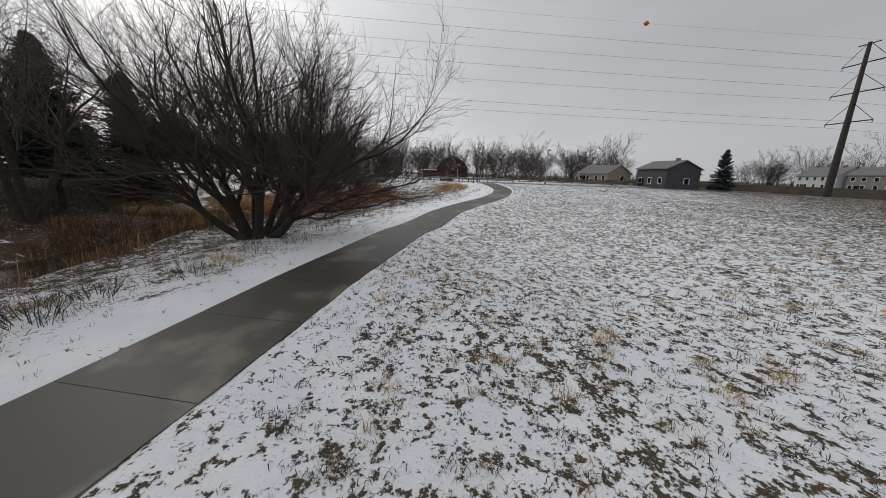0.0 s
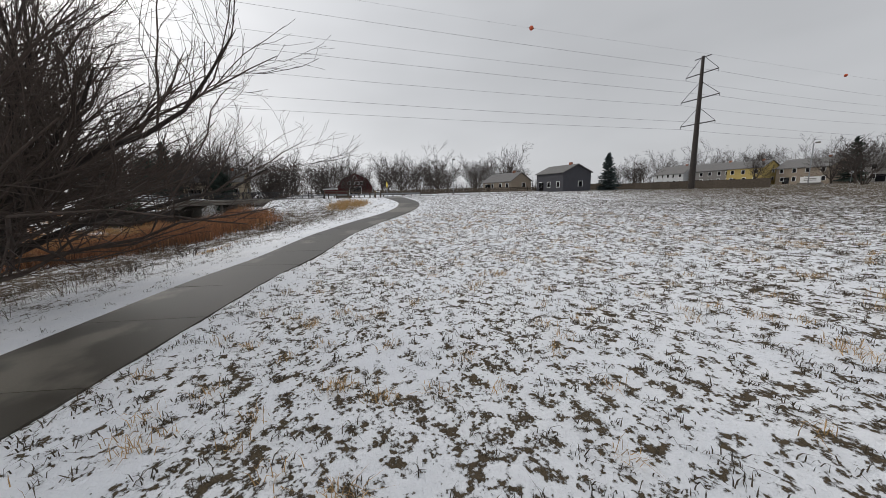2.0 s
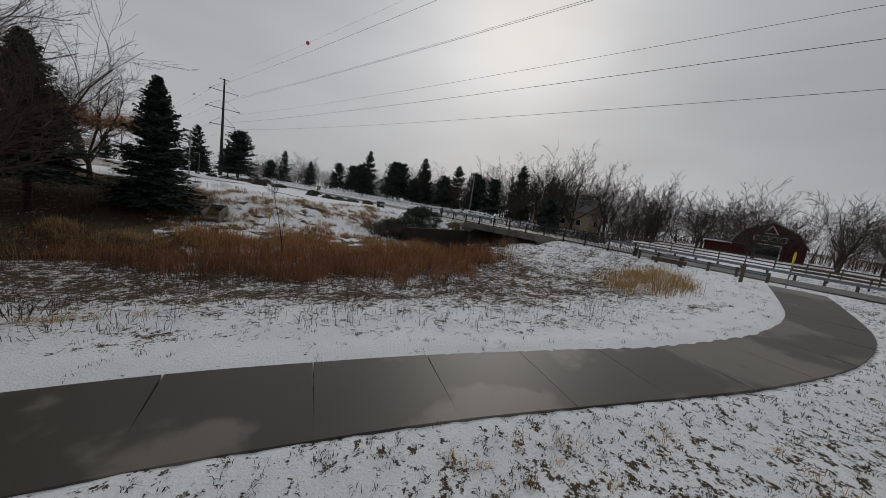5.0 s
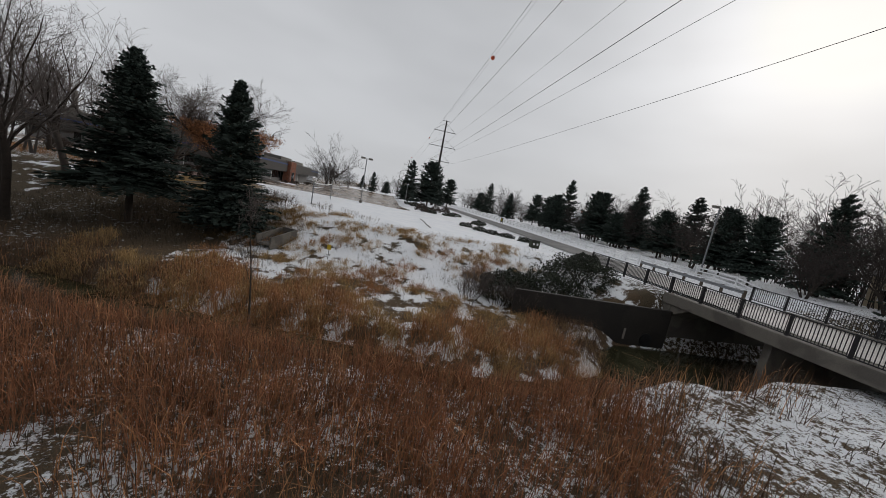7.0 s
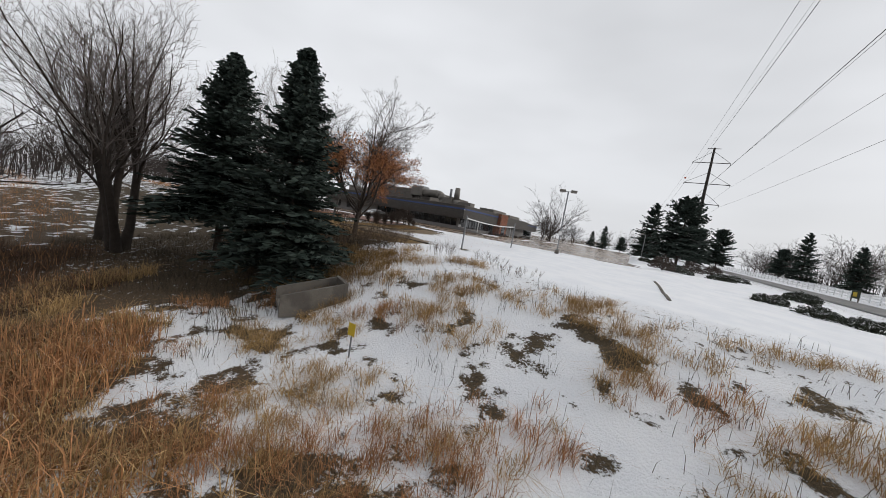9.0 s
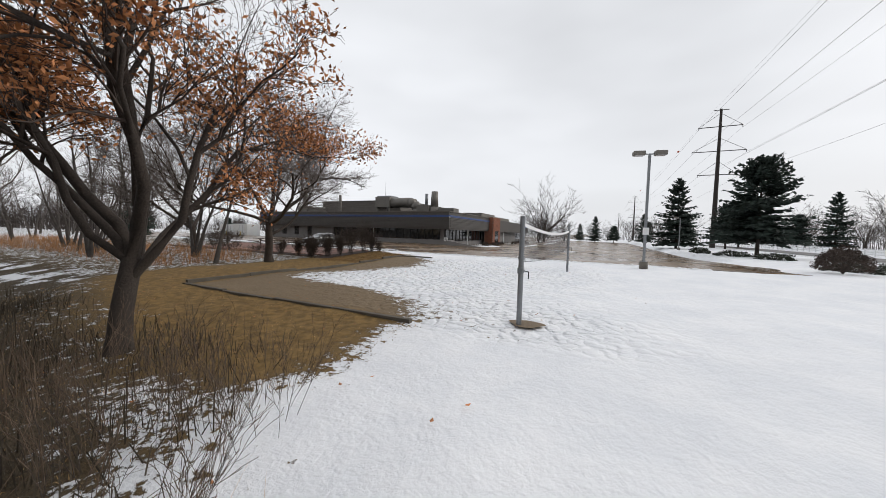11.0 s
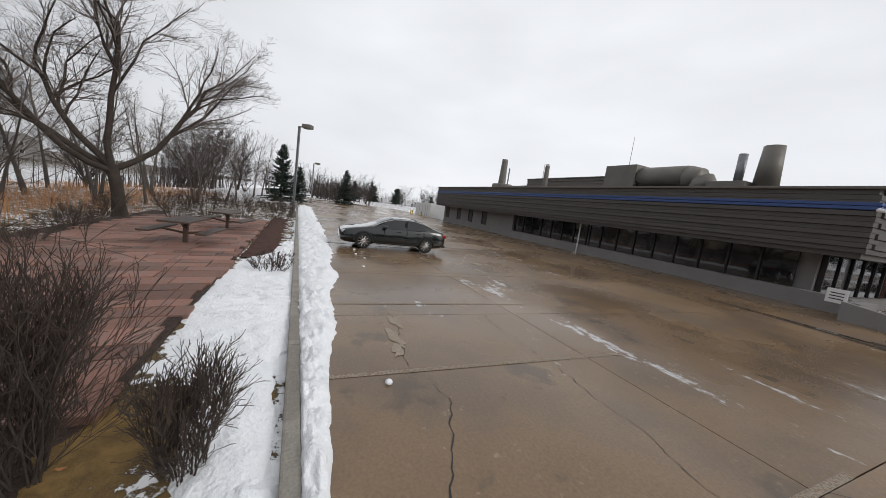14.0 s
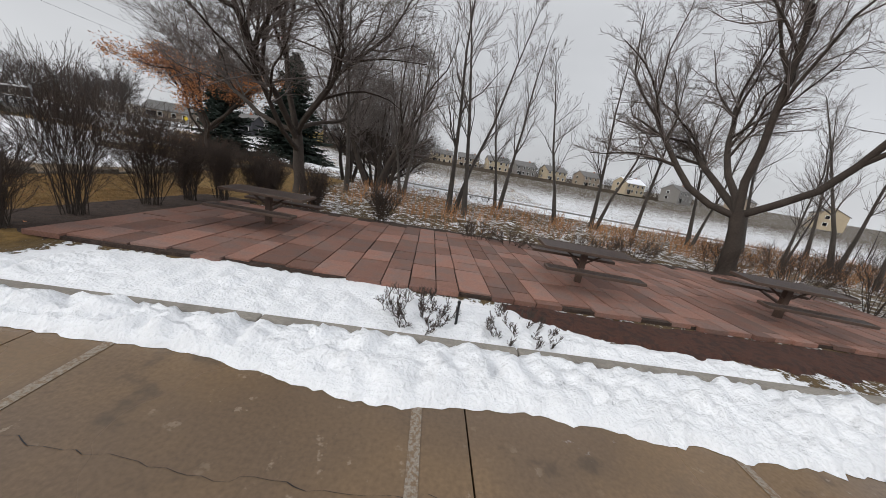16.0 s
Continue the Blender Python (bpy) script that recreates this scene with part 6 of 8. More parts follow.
for i, (x, y, h, n) in enumerate(((-30.4, 24.1, 0.6, 16), (-31.6, 24.3, 0.5, 14), (-34.5, 24.0, 0.7, 16), (-40.0, 25.4, 1.5, 22), (-41.4, 26.4, 1.7, 24), (-42.6, 28.0, 1.6, 20), (-43.0, 29.6, 1.3, 16), (-28.8, 30.42, 0.34, 22), (-30.13, 30.46, 0.28, 18), (-44.5, 30.2, 1.4, 16), (-36, 23.6, 0.9, 16), (-39.6, 23.2, 1.2, 16))):
    shrub("shrub", (x, y, gz(x, y) + 0.02), h, n, "small leafless shrub beside the patio", 130 + i, "patio shrubs", lean=0.6, foot=0.3, thin=0.6, kids=(6, 3), twig_r=0.0025)
# thicket left of the snow where the lawn starts
for i, (x, y, h, n) in enumerate(((-4.6, 2.6, 1.4, 20), (-5.6, 3.6, 1.5, 20), (-6.6, 2.4, 1.7, 24), (-7.6, 3.7, 1.7, 22), (-5.2, 4.8, 1.2, 16), (-7.0, 5.8, 1.3, 18), (-9.0, 2.6, 1.9, 24), (-6.2, 6.6, 1.1, 14), (-1.35, 4.2, 1.0, 12), (-2.1, 5.2, 0.7, 6), (0.55, 5.3, 0.8, 8), (1.0, 5.8, 0.6, 7), (1.9, 5.0, 0.45, 9), (3.1, 4.9, 0.45, 9), (-3.9, 4.8, 0.4, 9), (2.5, 4.3, 0.4, 8), (0.0, 3.6, 0.5, 6))):
    shrub("thicket_shrub", (x, y, gz(x, y)), h, n, "thin leafless brush stems at the edge of the snow", 160 + i, "creek brush", lean=0.45, kids=(4, 2), limbs=4, foot=0.5, bole=0.45, spread=0.3, mat="brush_stem", thin=0.2, twig_r=0.0016)
for i, (x, y, h, n) in enumerate(((-35.8, -19.3, 0.8, 18), (-33.4, -18.6, 0.8, 18), (-31.6, -18.6, 0.6, 14), (-29.6, -20.0, 0.5, 12), (-37.8, -18.6, 0.9, 18), (-12.8, -23.4, 0.6, 12), (-16.0, -22.0, 0.6, 12), (-3.0, -26.2, 0.6, 10), (2.4, -26.8, 0.5, 10), (4.0, -25.5, 0.6, 10))):
    shrub("brush", (x, y, gz(x, y)), h, n, "small leafless reddish brush on the creek bank", 190 + i, "creek brush", lean=0.7, kids=(4,), limbs=4, foot=0.35)
for i, (x, y, h, n) in enumerate(((11.4, -6.6, 1.7, 22), (12.6, -8.4, 1.8, 22), (10.6, -8.2, 1.4, 18), (13.6, -9.0, 1.6, 18))):
    shrub("brush", (x, y, gz(x, y)), h, n, "grey leafless brush beside the evergreen thicket", 210 + i, "creek brush", lean=0.6, kids=(4, 3), foot=0.5, mat="twig_grey")
sap = make_tree("sapling", (-1.1, -13.1, gz(-1.1, -13.1)), "bare young sapling among the reeds", 77, height=7.4, lean=0.05, trunk_r=0.06, bole=0.75, fork=0.75, limb=2.2, limbs=13, kids=(5, 3), spread=(0.55, 0.5, 0.5), ratio=(0.5, 0.5), up=(0.5, 0.4), twig_r=0.005, twig="twig_grey")


# ---------------------------------------------------------------- evergreen shrubs
def leaf_mass(name, at, size, label, n, seed, mat="hedge_leaf", category="shrub", group="", snow=0.0, leaf=0.10):
    """A domed evergreen: branchlets inside, many leaves on an uneven shell."""
    r = np.random.default_rng(seed)
    ob = thing(name, at, label, category, group)
    d = r.normal(0, 1, (n, 3)); d /= np.linalg.norm(d, axis=1)[:, None]
    d[:, 2] = np.abs(d[:, 2])
    V, F, SV, SF = [], [], [], []
    for q in d:
        lump = 0.80 + 0.28 * noise.noise((q[0] * 2.2 + seed, q[1] * 2.2, q[2] * 2.2)) + 0.12 * noise.noise((q[0] * 6, q[1] * 6 + seed, q[2] * 6))
        rad = lump * (1 - 0.25 * r.random() ** 2)
        c = q * rad * np.array(size)
        a = r.normal(0, 1, 3); a /= np.linalg.norm(a)
        b = np.cross(a, r.normal(0, 1, 3)); b /= np.linalg.norm(b)
        s = leaf * r.uniform(0.6, 1.4)
        o = len(V)
        V += [c - a * s, c + b * s * 0.4, c + a * s, c - b * s * 0.4]; F.append((o, o + 1, o + 2, o + 3))
        if snow and q[2] > 0.45 and r.random() < snow:
            o = len(SV); h = np.array([0, 0, 0.03]); a2 = np.array([a[0], a[1], 0.1 * a[2]]); b2 = np.array([b[0], b[1], 0.1 * b[2]])
            SV += [c - a2 * s + h, c + b2 * s * 0.6 + h, c + a2 * s + h, c - b2 * s * 0.6 + h]; SF.append((o, o + 1, o + 2, o + 3))
    tv, tf = [], []
    for k in range(12):
        w = k * 0.52
        tube(tv, tf, [np.array([0, 0, -0.2]), np.array([math.cos(w) * size[0] * 0.4, math.sin(w) * size[1] * 0.4, size[2] * 0.5])], [0.04, 0.02], 4)
    tagged(mesh_object("stem", tv, tf, M["bark"], ob), "hidden woody stems", kind="stuff")
    mesh_object("foliage", V, F, M[mat], ob)
    if SV:
        mesh_object("snow_cap", SV, SF, M["snow"], ob)
    return ob


for i, (x, y, sx, sy, sz) in enumerate(((17.0, -6.6, 4.2, 3.4, 2.8), (20.6, -4.6, 3.6, 3.4, 2.9), (14.0, -6.8, 3.0, 2.6, 2.4), (22.6, -1.6, 1.8, 2.2, 1.6), (15.2, -9.0, 2.0, 1.5, 1.3))):
    leaf_mass("evergreen_thicket", (x, y, gz(x, y)), (sx, sy, sz), "dark evergreen thicket above the creek wing wall", 7000, 300 + i, group="creek thicket", snow=0.015, leaf=0.095)
for i, (x, y) in enumerate(((16.6, 21.0), (17.9, 17.4), (19.3, 15.8), (20.9, 14.2), (22.8, 12.3))):
    leaf_mass("juniper_hedge", (x, y, gz(x, y)), (1.3, 1.2, 0.75), "low dark juniper dusted with snow beside the lawn", 1500, 320 + i, group="juniper row", snow=0.5, leaf=0.08)
for i, (x, y, s) in enumerate(((10.6, 32.8, 1.35), (14.5, 42.0, 1.3), (17.5, 47.0, 1.2))):
    ob = leaf_mass("globe_shrub", (x, y, gz(x, y) + 0.2), (s * 1.15, s * 1.15, s * 1.25), "rounded reddish-brown clipped shrub", 2600, 340 + i, mat="twig", group="globe shrubs", leaf=0.07)
for i, (x, y, sx) in enumerate(((12.5, 36.0, 1.8), (13.5, 50.0, 2.0), (16.5, 36.5, 1.6), (19.0, 43.0, 2.0), (12.0, 57.0, 2.4), (9.8, 62.0, 1.5), (12.5, 75.0, 1.6), (20, 27, 1.5), (21.5, 31, 1.5))):
    leaf_mass("juniper", (x, y, gz(x, y)), (sx, sx * 0.9, 0.8), "spreading dark juniper with snow on top", 1300, 360 + i, group="junipers", snow=0.35, leaf=0.1)
for i, (x, y) in enumerate(((-21.5, 61.0), (-20.3, 64.5), (-19.8, 60.5), (-20.6, 68), (-19.6, 74), (-20.5, 82), (-20.3, 88))):
    leaf_mass("barberry_shrub", (x, y, 0.15), (0.9, 0.9, 0.9), "rounded dark red-brown shrub by the office entrance", 800, 380 + i, mat="twig", group="entrance shrubs", leaf=0.06)

# ---------------------------------------------------------------- parked car
def sedan(at, rz, paint="car_paint", label="dark green-black four-door sedan parked nose to the kerb"):
    car = thing("parked_car", at, label, "car", rz=rz)
    L = 4.85
    st = [  # along, half width, sill, belt, roof height, roof half width
        (-2.42, 0.62, 0.42, 0.62, 0.66, 0.50), (-2.34, 0.80, 0.26, 0.70, 0.74, 0.62), (-2.10, 0.88, 0.20, 0.77, 0.82, 0.70), (-1.55, 0.905, 0.19, 0.85, 0.92, 0.74),
        (-1.05, 0.91, 0.19, 0.92, 0.99, 0.74), (-0.55, 0.915, 0.19, 0.95, 1.27, 0.66), (-0.12, 0.915, 0.19, 0.96, 1.42, 0.62), (0.45, 0.915, 0.19, 0.97, 1.46, 0.60),
        (0.95, 0.915, 0.19, 0.985, 1.43, 0.60), (1.40, 0.91, 0.20, 1.00, 1.30, 0.62), (1.85, 0.90, 0.22, 1.02, 1.10, 0.70), (2.20, 0.88, 0.25, 1.00, 1.05, 0.72), (2.36, 0.82, 0.30, 0.92, 0.96, 0.66), (2.43, 0.70, 0.42, 0.80, 0.83, 0.55)]
    body = bmesh.new()
    rings = []
    for s, w, z0, z1, z2, wr in st:
        half = [(0.75 * w, z0), (w * 0.97, z0 + 0.08), (w, z0 + 0.22), (w * 0.985, (z0 + z1) / 2 + 0.08), (w * 0.95, z1), (wr + (w * 0.95 - wr) * 0.15, z1 + (z2 - z1) * 0.86), (wr * 0.8, z2), (0, z2 + 0.015)]
        rings.append([(s, y, z) for y, z in half] + [(s, -y, z) for y, z in half[-2::-1]])
    bv = [[body.verts.new(p) for p in r] for r in rings]
    m = len(rings[0])
    for i in range(len(rings) - 1):
        for k in range(m - 1):
            body.faces.new((bv[i][k], bv[i + 1][k], bv[i + 1][k + 1], bv[i][k + 1]))
    body.faces.new(bv[0]); body.faces.new(bv[-1][::-1])
    bmesh.ops.recalc_face_normals(body, faces=body.faces)
    bd = part("body", body, M[paint], car, smooth=True)
    sd = bd.modifiers.new("round", 'SUBSURF'); sd.levels = sd.render_levels = 1
    # each pane a little proud of the body
    for nm, rows, cols in (("side_window", (5, 6), (4,)), ("side_window", (7, 8), (4,)), ("side_window", (5, 6), (m - 6,)), ("side_window", (7, 8), (m - 6,)), ("windscreen", (4, 5), (5, 6, m - 8, m - 7)), ("rear_window", (8, 9), (5, 6, m - 8, m - 7))):
        glass = bmesh.new()
        for i in rows:
            for k in cols:
                glass.faces.new([glass.verts.new((p[0], p[1] * 1.004, p[2] + 0.003)) for p in (rings[i][k], rings[i + 1][k], rings[i + 1][k + 1], rings[i][k + 1])])
        part(nm, glass, M["window"], car, "dark tinted glass")
    for s in (-1.40, 1.42):
        for sy in (-1, 1):
            bm = bmesh.new()
            prof = [(0.215, 0.10), (0.29, 0.115), (0.325, 0.095), (0.335, 0.0), (0.325, -0.095), (0.29, -0.115), (0.215, -0.10)]
            N = 28
            vv = [[bm.verts.new((s + r * math.cos(6.2832 * k / N), sy * 0.83 + dy, 0.335 + r * math.sin(6.2832 * k / N))) for r, dy in prof] for k in range(N)]
            for k in range(N):
                for j in range(len(prof) - 1):
                    bm.faces.new((vv[k][j], vv[k][j + 1], vv[(k + 1) % N][j + 1], vv[(k + 1) % N][j]))
            wheel = part("wheel", bm, M["tyre"], car, smooth=True)
            bm = bmesh.new()
            for k in range(10):
                a = 6.2832 * k / 10
                cyl(bm, (s, sy * 0.92, 0.335), (s + 0.24 * math.cos(a), sy * 0.925, 0.335 + 0.24 * math.sin(a)), 0.028, 0.024, 5)
            cyl(bm, (s, sy * 0.88, 0.335), (s, sy * 0.935, 0.335), 0.05, 0.045, 12)
            part("rim", bm, M["chrome"], wheel, "alloy spoked rim")
            part("brake_drum", bar((s, sy * 0.80, 0.335), (s, sy * 0.86, 0.335), 0.215, 0.215, 24), M["black_metal"], wheel)
            arch = bmesh.new()
            for k in range(14):
                a0, a1 = math.pi * (k / 14) * 1.0, math.pi * ((k + 1) / 14)
                cyl(arch, (s + 0.39 * math.cos(a0), sy * 0.885, 0.33 + 0.39 * math.sin(a0)), (s + 0.39 * math.cos(a1), sy * 0.885, 0.33 + 0.39 * math.sin(a1)), 0.05, 0.05, 6)
            part("wheel_arch", arch, M["black_metal"], car)
    for sy in (-1, 1):
        part("headlight", boxed(-2.33, -2.10, sy * 0.62 - 0.16, sy * 0.62 + 0.16, 0.62, 0.74, 0.03), M["lamp_clear"], car, "clear headlight")
        part("tail_light", boxed(2.22, 2.41, sy * 0.68 - 0.15, sy * 0.68 + 0.13, 0.76, 0.92, 0.03), M["lamp_red"], car, "red tail light")
        part("mirror", boxed(-0.62, -0.44, sy * 1.0 - 0.09, sy * 1.0 + 0.09, 0.95, 1.08, 0.03), M[paint], car)
        for x0 in (0.05, 0.95):
            part("door_handle", boxed(x0, x0 + 0.18, sy * 0.915 - 0.02, sy * 0.915 + 0.02, 0.84, 0.87, 0.008), M[paint], car)
        V, F = [], []
        pts = [np.array([a, sy * (wr + (w * 0.95 - wr) * 0.15 + 0.012), z1 + (z2 - z1) * 0.87]) for a, w, z0, z1, z2, wr in st[4:11]]
        tube(V, F, pts, [0.014] * len(pts), 5)
        mesh_object("window_trim", V, F, M["chrome"], car, "bright window trim")
        for x0 in (-0.52, 0.50, 1.30):
            part("door_seam", boxed(x0 - 0.006, x0 + 0.006, sy * 0.913 - 0.012, sy * 0.913 + 0.012, 0.30, 0.93), M["tyre"], car)
        part("door_pillar", boxed(0.42, 0.50, sy * 0.80 - 0.03, sy * 0.80 + 0.03, 0.97, 1.33), M["tyre"], car)
        part("sill_trim", boxed(-1.0, 1.0, sy * 0.90 - 0.015, sy * 0.90 + 0.015, 0.235, 0.262), M["chrome"], car, "bright sill strip")
    part("number_plate", boxed(2.42, 2.435, -0.16, 0.16, 0.55, 0.70), M["white_paint"], car, "plain pale number plate")
    part("bumper", boxed(2.25, 2.46, -0.72, 0.72, 0.30, 0.42, 0.04), M["black_metal"], car)
    return car


sedan((-34.35, 35.08, lot_z(-34, 36) + 0.005), 87)

M["white_car_paint"] = glossy("white_car_paint", (0.62, 0.63, 0.64), 0.25, coat=1.0)
sedan((0.6, -150.0, gz(0.6, -150) + 0.01), 4, "white_car_paint", "white sedan parked beyond the snowy field")
# parking bay lines, chipped
M["line_paint"] = material("worn_line_paint", (0.32, 0.28, 0.23), 0.8, var=0.35, scale=38, fine=120, bump=0.1, second=(0.17, 0.115, 0.072), mixpos=(0.36, 0.64))
lines_ob = tagged(new("bay_lines"), "worn white parking bay lines", "road marking", kind="structure")
for k in range(-2, 17):
    x = -20.3 - 2.85 * k
    V, F = [], []
    for i in range(12):
        y = KERB_Y + 0.2 + 5.2 * i / 11
        V += [(x - 0.045, y, lot_z(x, y) + 0.005), (x + 0.045, y, lot_z(x, y) + 0.005)]
    F = [(2 * i, 2 * i + 1, 2 * i + 3, 2 * i + 2) for i in range(11)]
    mesh_object("line", V, F, M["line_paint"], lines_ob)


# cracks and dried patches, ice sheets on the lot
def crack(pts, wid, seed):
    V, F = [], []
    pts = np.array(pts, float)
    s = np.concatenate([[0], np.cumsum(np.linalg.norm(np.diff(pts, axis=0), axis=1))]); n = int(s[-1] / 0.08)
    for i in range(n + 1):
        t = s[-1] * i / n
        x, y = np.interp(t, s, pts[:, 0]), np.interp(t, s, pts[:, 1])
        x += 0.10 * noise.noise((t * 1.3, seed, 0)) + 0.05 * noise.noise((t * 6, seed, 1)); y += 0.10 * noise.noise((t * 1.3, seed, 5)) + 0.05 * noise.noise((t * 6, seed, 6))
        w = wid * (0.5 + abs(noise.noise((t * 3, seed, 9))))
        V += [(x - w, y - w * 0.4, lot_z(x, y) + 0.004), (x + w, y + w * 0.4, lot_z(x, y) + 0.004)]
    F = [(2 * i, 2 * i + 1, 2 * i + 3, 2 * i + 2) for i in range(n)]
    return mesh_object("crack", V, F, M["black_metal"], lines_ob)


crack([(-19.8, 31.6), (-21.4, 32.25), (-22.4, 32.75), (-23.5, 32.45), (-24.2, 32.62), (-24.9, 32.78), (-25.6, 32.70)], 0.011, 1)
crack([(-25.6, 32.70), (-27.5, 32.82), (-29.1, 32.88)], 0.004, 7)
crack([(-18.0, 34.5), (-20.6, 34.6), (-22.8, 34.82), (-24.9, 34.8), (-27.0, 35.0)], 0.009, 2)
crack([(-20.7, 31.6), (-20.3, 35.5), (-19.0, 39.0), (-16.2, 44.0)], 0.012, 3)
crack([(-10.0, 34), (-6.0, 44), (-5.2, 60), (-4.4, 90)], 0.05, 4)
crack([(-14.0, 36), (-9.0, 39.5), (-3.0, 41.5), (5.0, 42.5)], 0.02, 5)
crack([(-5.2, 46), (0.5, 47), (5.0, 47.5)], 0.03, 6)
M["dry_patch"] = material("dried_concrete", (0.30, 0.25, 0.195), 0.85, var=0.2, scale=2, fine=20, bump=0.2)
M["puddle"] = glossy("puddle_water", (0.06, 0.044, 0.030), 0.09, spec=0.6)


def blot(name, cx, cy, rx, ry, rot, mat, seed, label, dz=0.006, n=44, rough=0.55):
    V = []
    for k in range(n):
        a = 6.2832 * k / n
        f = 1 + rough * noise.noise((math.cos(a) * 1.6 + seed, math.sin(a) * 1.6, seed)) + 0.4 * rough * noise.noise((math.cos(a) * 5 + seed, math.sin(a) * 5, 2 + seed))
        u, v = rx * f * math.cos(a), ry * f * math.sin(a)
        x, y = cx + u * math.cos(rot) - v * math.sin(rot), cy + u * math.sin(rot) + v * math.cos(rot)
        V.append((x, y, lot_z(x, y) + dz))
    return tagged(mesh_object(name, V, [tuple(range(n))], mat), label, name.replace("_", " "), kind="structure")


for i, (x, y, a, b, r) in enumerate(((-24.2, 32.56, 0.34, 0.09, 0.1), (-24.95, 32.74, 0.30, 0.08, 0.1), (-23.75, 32.46, 0.22, 0.09, -0.2), (-29.8, 37.4, 0.35, 0.14, 0.2), (-31.5, 38.2, 0.3, 0.16, 0.1))):
    blot("dry_patch", x, y, a, b, r, M["dry_patch"], 30 + i * 2.3, "pale dried patch on the wet concrete", 0.007, rough=0.7)
for i, (x, y, a, b, r) in enumerate(((-3.0, 52.0, 1.2, 2.4, 0.1), (3.6, 49.0, 1.5, 0.6, 0.2), (-20.0, 46.6, 5.0, 0.6, 0.0), (-12, 47.5, 3.0, 0.5, 0.1), (4.2, 39.0, 1.4, 0.4, 0.2), (-8, 56, 2, 3, 0.3))):
    blot("puddle", x, y, a, b, r, M["puddle"], 60 + i * 3.1, "shallow puddle on the parking lot", 0.0055, rough=0.6)
# loose clods of snow
for i, (x, y, r) in enumerate(((-22.9, 32.1, 0.05), (-29.7, 33.0, 0.05), (-31.2, 33.3, 0.04), (-31.9, 33.1, 0.05), (-14.6, 31.9, 0.07), (-9, 31.8, 0.08), (-33, 33.2, 0.05), (-20.3, 30.8, 0.14), (-21.1, 30.2, 0.10))):
    bm = bmesh.new()
    bmesh.ops.create_icosphere(bm, subdivisions=2, radius=r)
    for v in bm.verts:
        v.co *= 1 + 0.3 * noise.noise(v.co * 9 + Vector((i, 0, 0)))
        v.co.z *= 0.7
    ob = part("snow_clod", bm, M["snow"], None, smooth=True)
    ob.matrix_world = Matrix.Translation((x, y, max(lot_z(x, y), gz(x, y)) + r * 0.45))
    tagged(ob, "loose clod of shovelled snow", "snow clod", "snow clods")

# white sheds and bollards behind the office
for x, y, w, d, h in ((-86.0, 57.0, 7.0, 4.0, 2.8), (-78.5, 55.0, 4.0, 3.2, 2.9)):
    sh = thing("storage_container", (x, y, gz(x, y)), "white storage container beside the office", "container", "storage containers")
    part("body", boxed(-w / 2, w / 2, -d / 2, d / 2, -0.3, h, 0.03), M["white_paint"], sh)
    part("door", boxed(-w / 4, w / 4, -d / 2 - 0.04, -d / 2 - 0.005, 0.1, h - 0.3, 0.01), M["vinyl"], sh)
    for s in (-1, 1):
        part("door_bar", bar((s * w / 8, -d / 2 - 0.07, 0.15), (s * w / 8, -d / 2 - 0.07, h - 0.35), 0.025, 0.025, 6), M["galvanised"], sh)
for x in (-82, -81, -76):
    bo = thing("bollard", (x, 51.5, gz(x, 51.5)), "bright yellow painted steel bollard", "bollard", "yellow bollards")
    part("tube", bar((0, 0, -0.2), (0, 0, 1.1), 0.09, 0.09, 12), M["yellow"], bo)
    part("cap", bar((0, 0, 1.1), (0, 0, 1.16), 0.09, 0.04, 12), M["yellow"], bo)


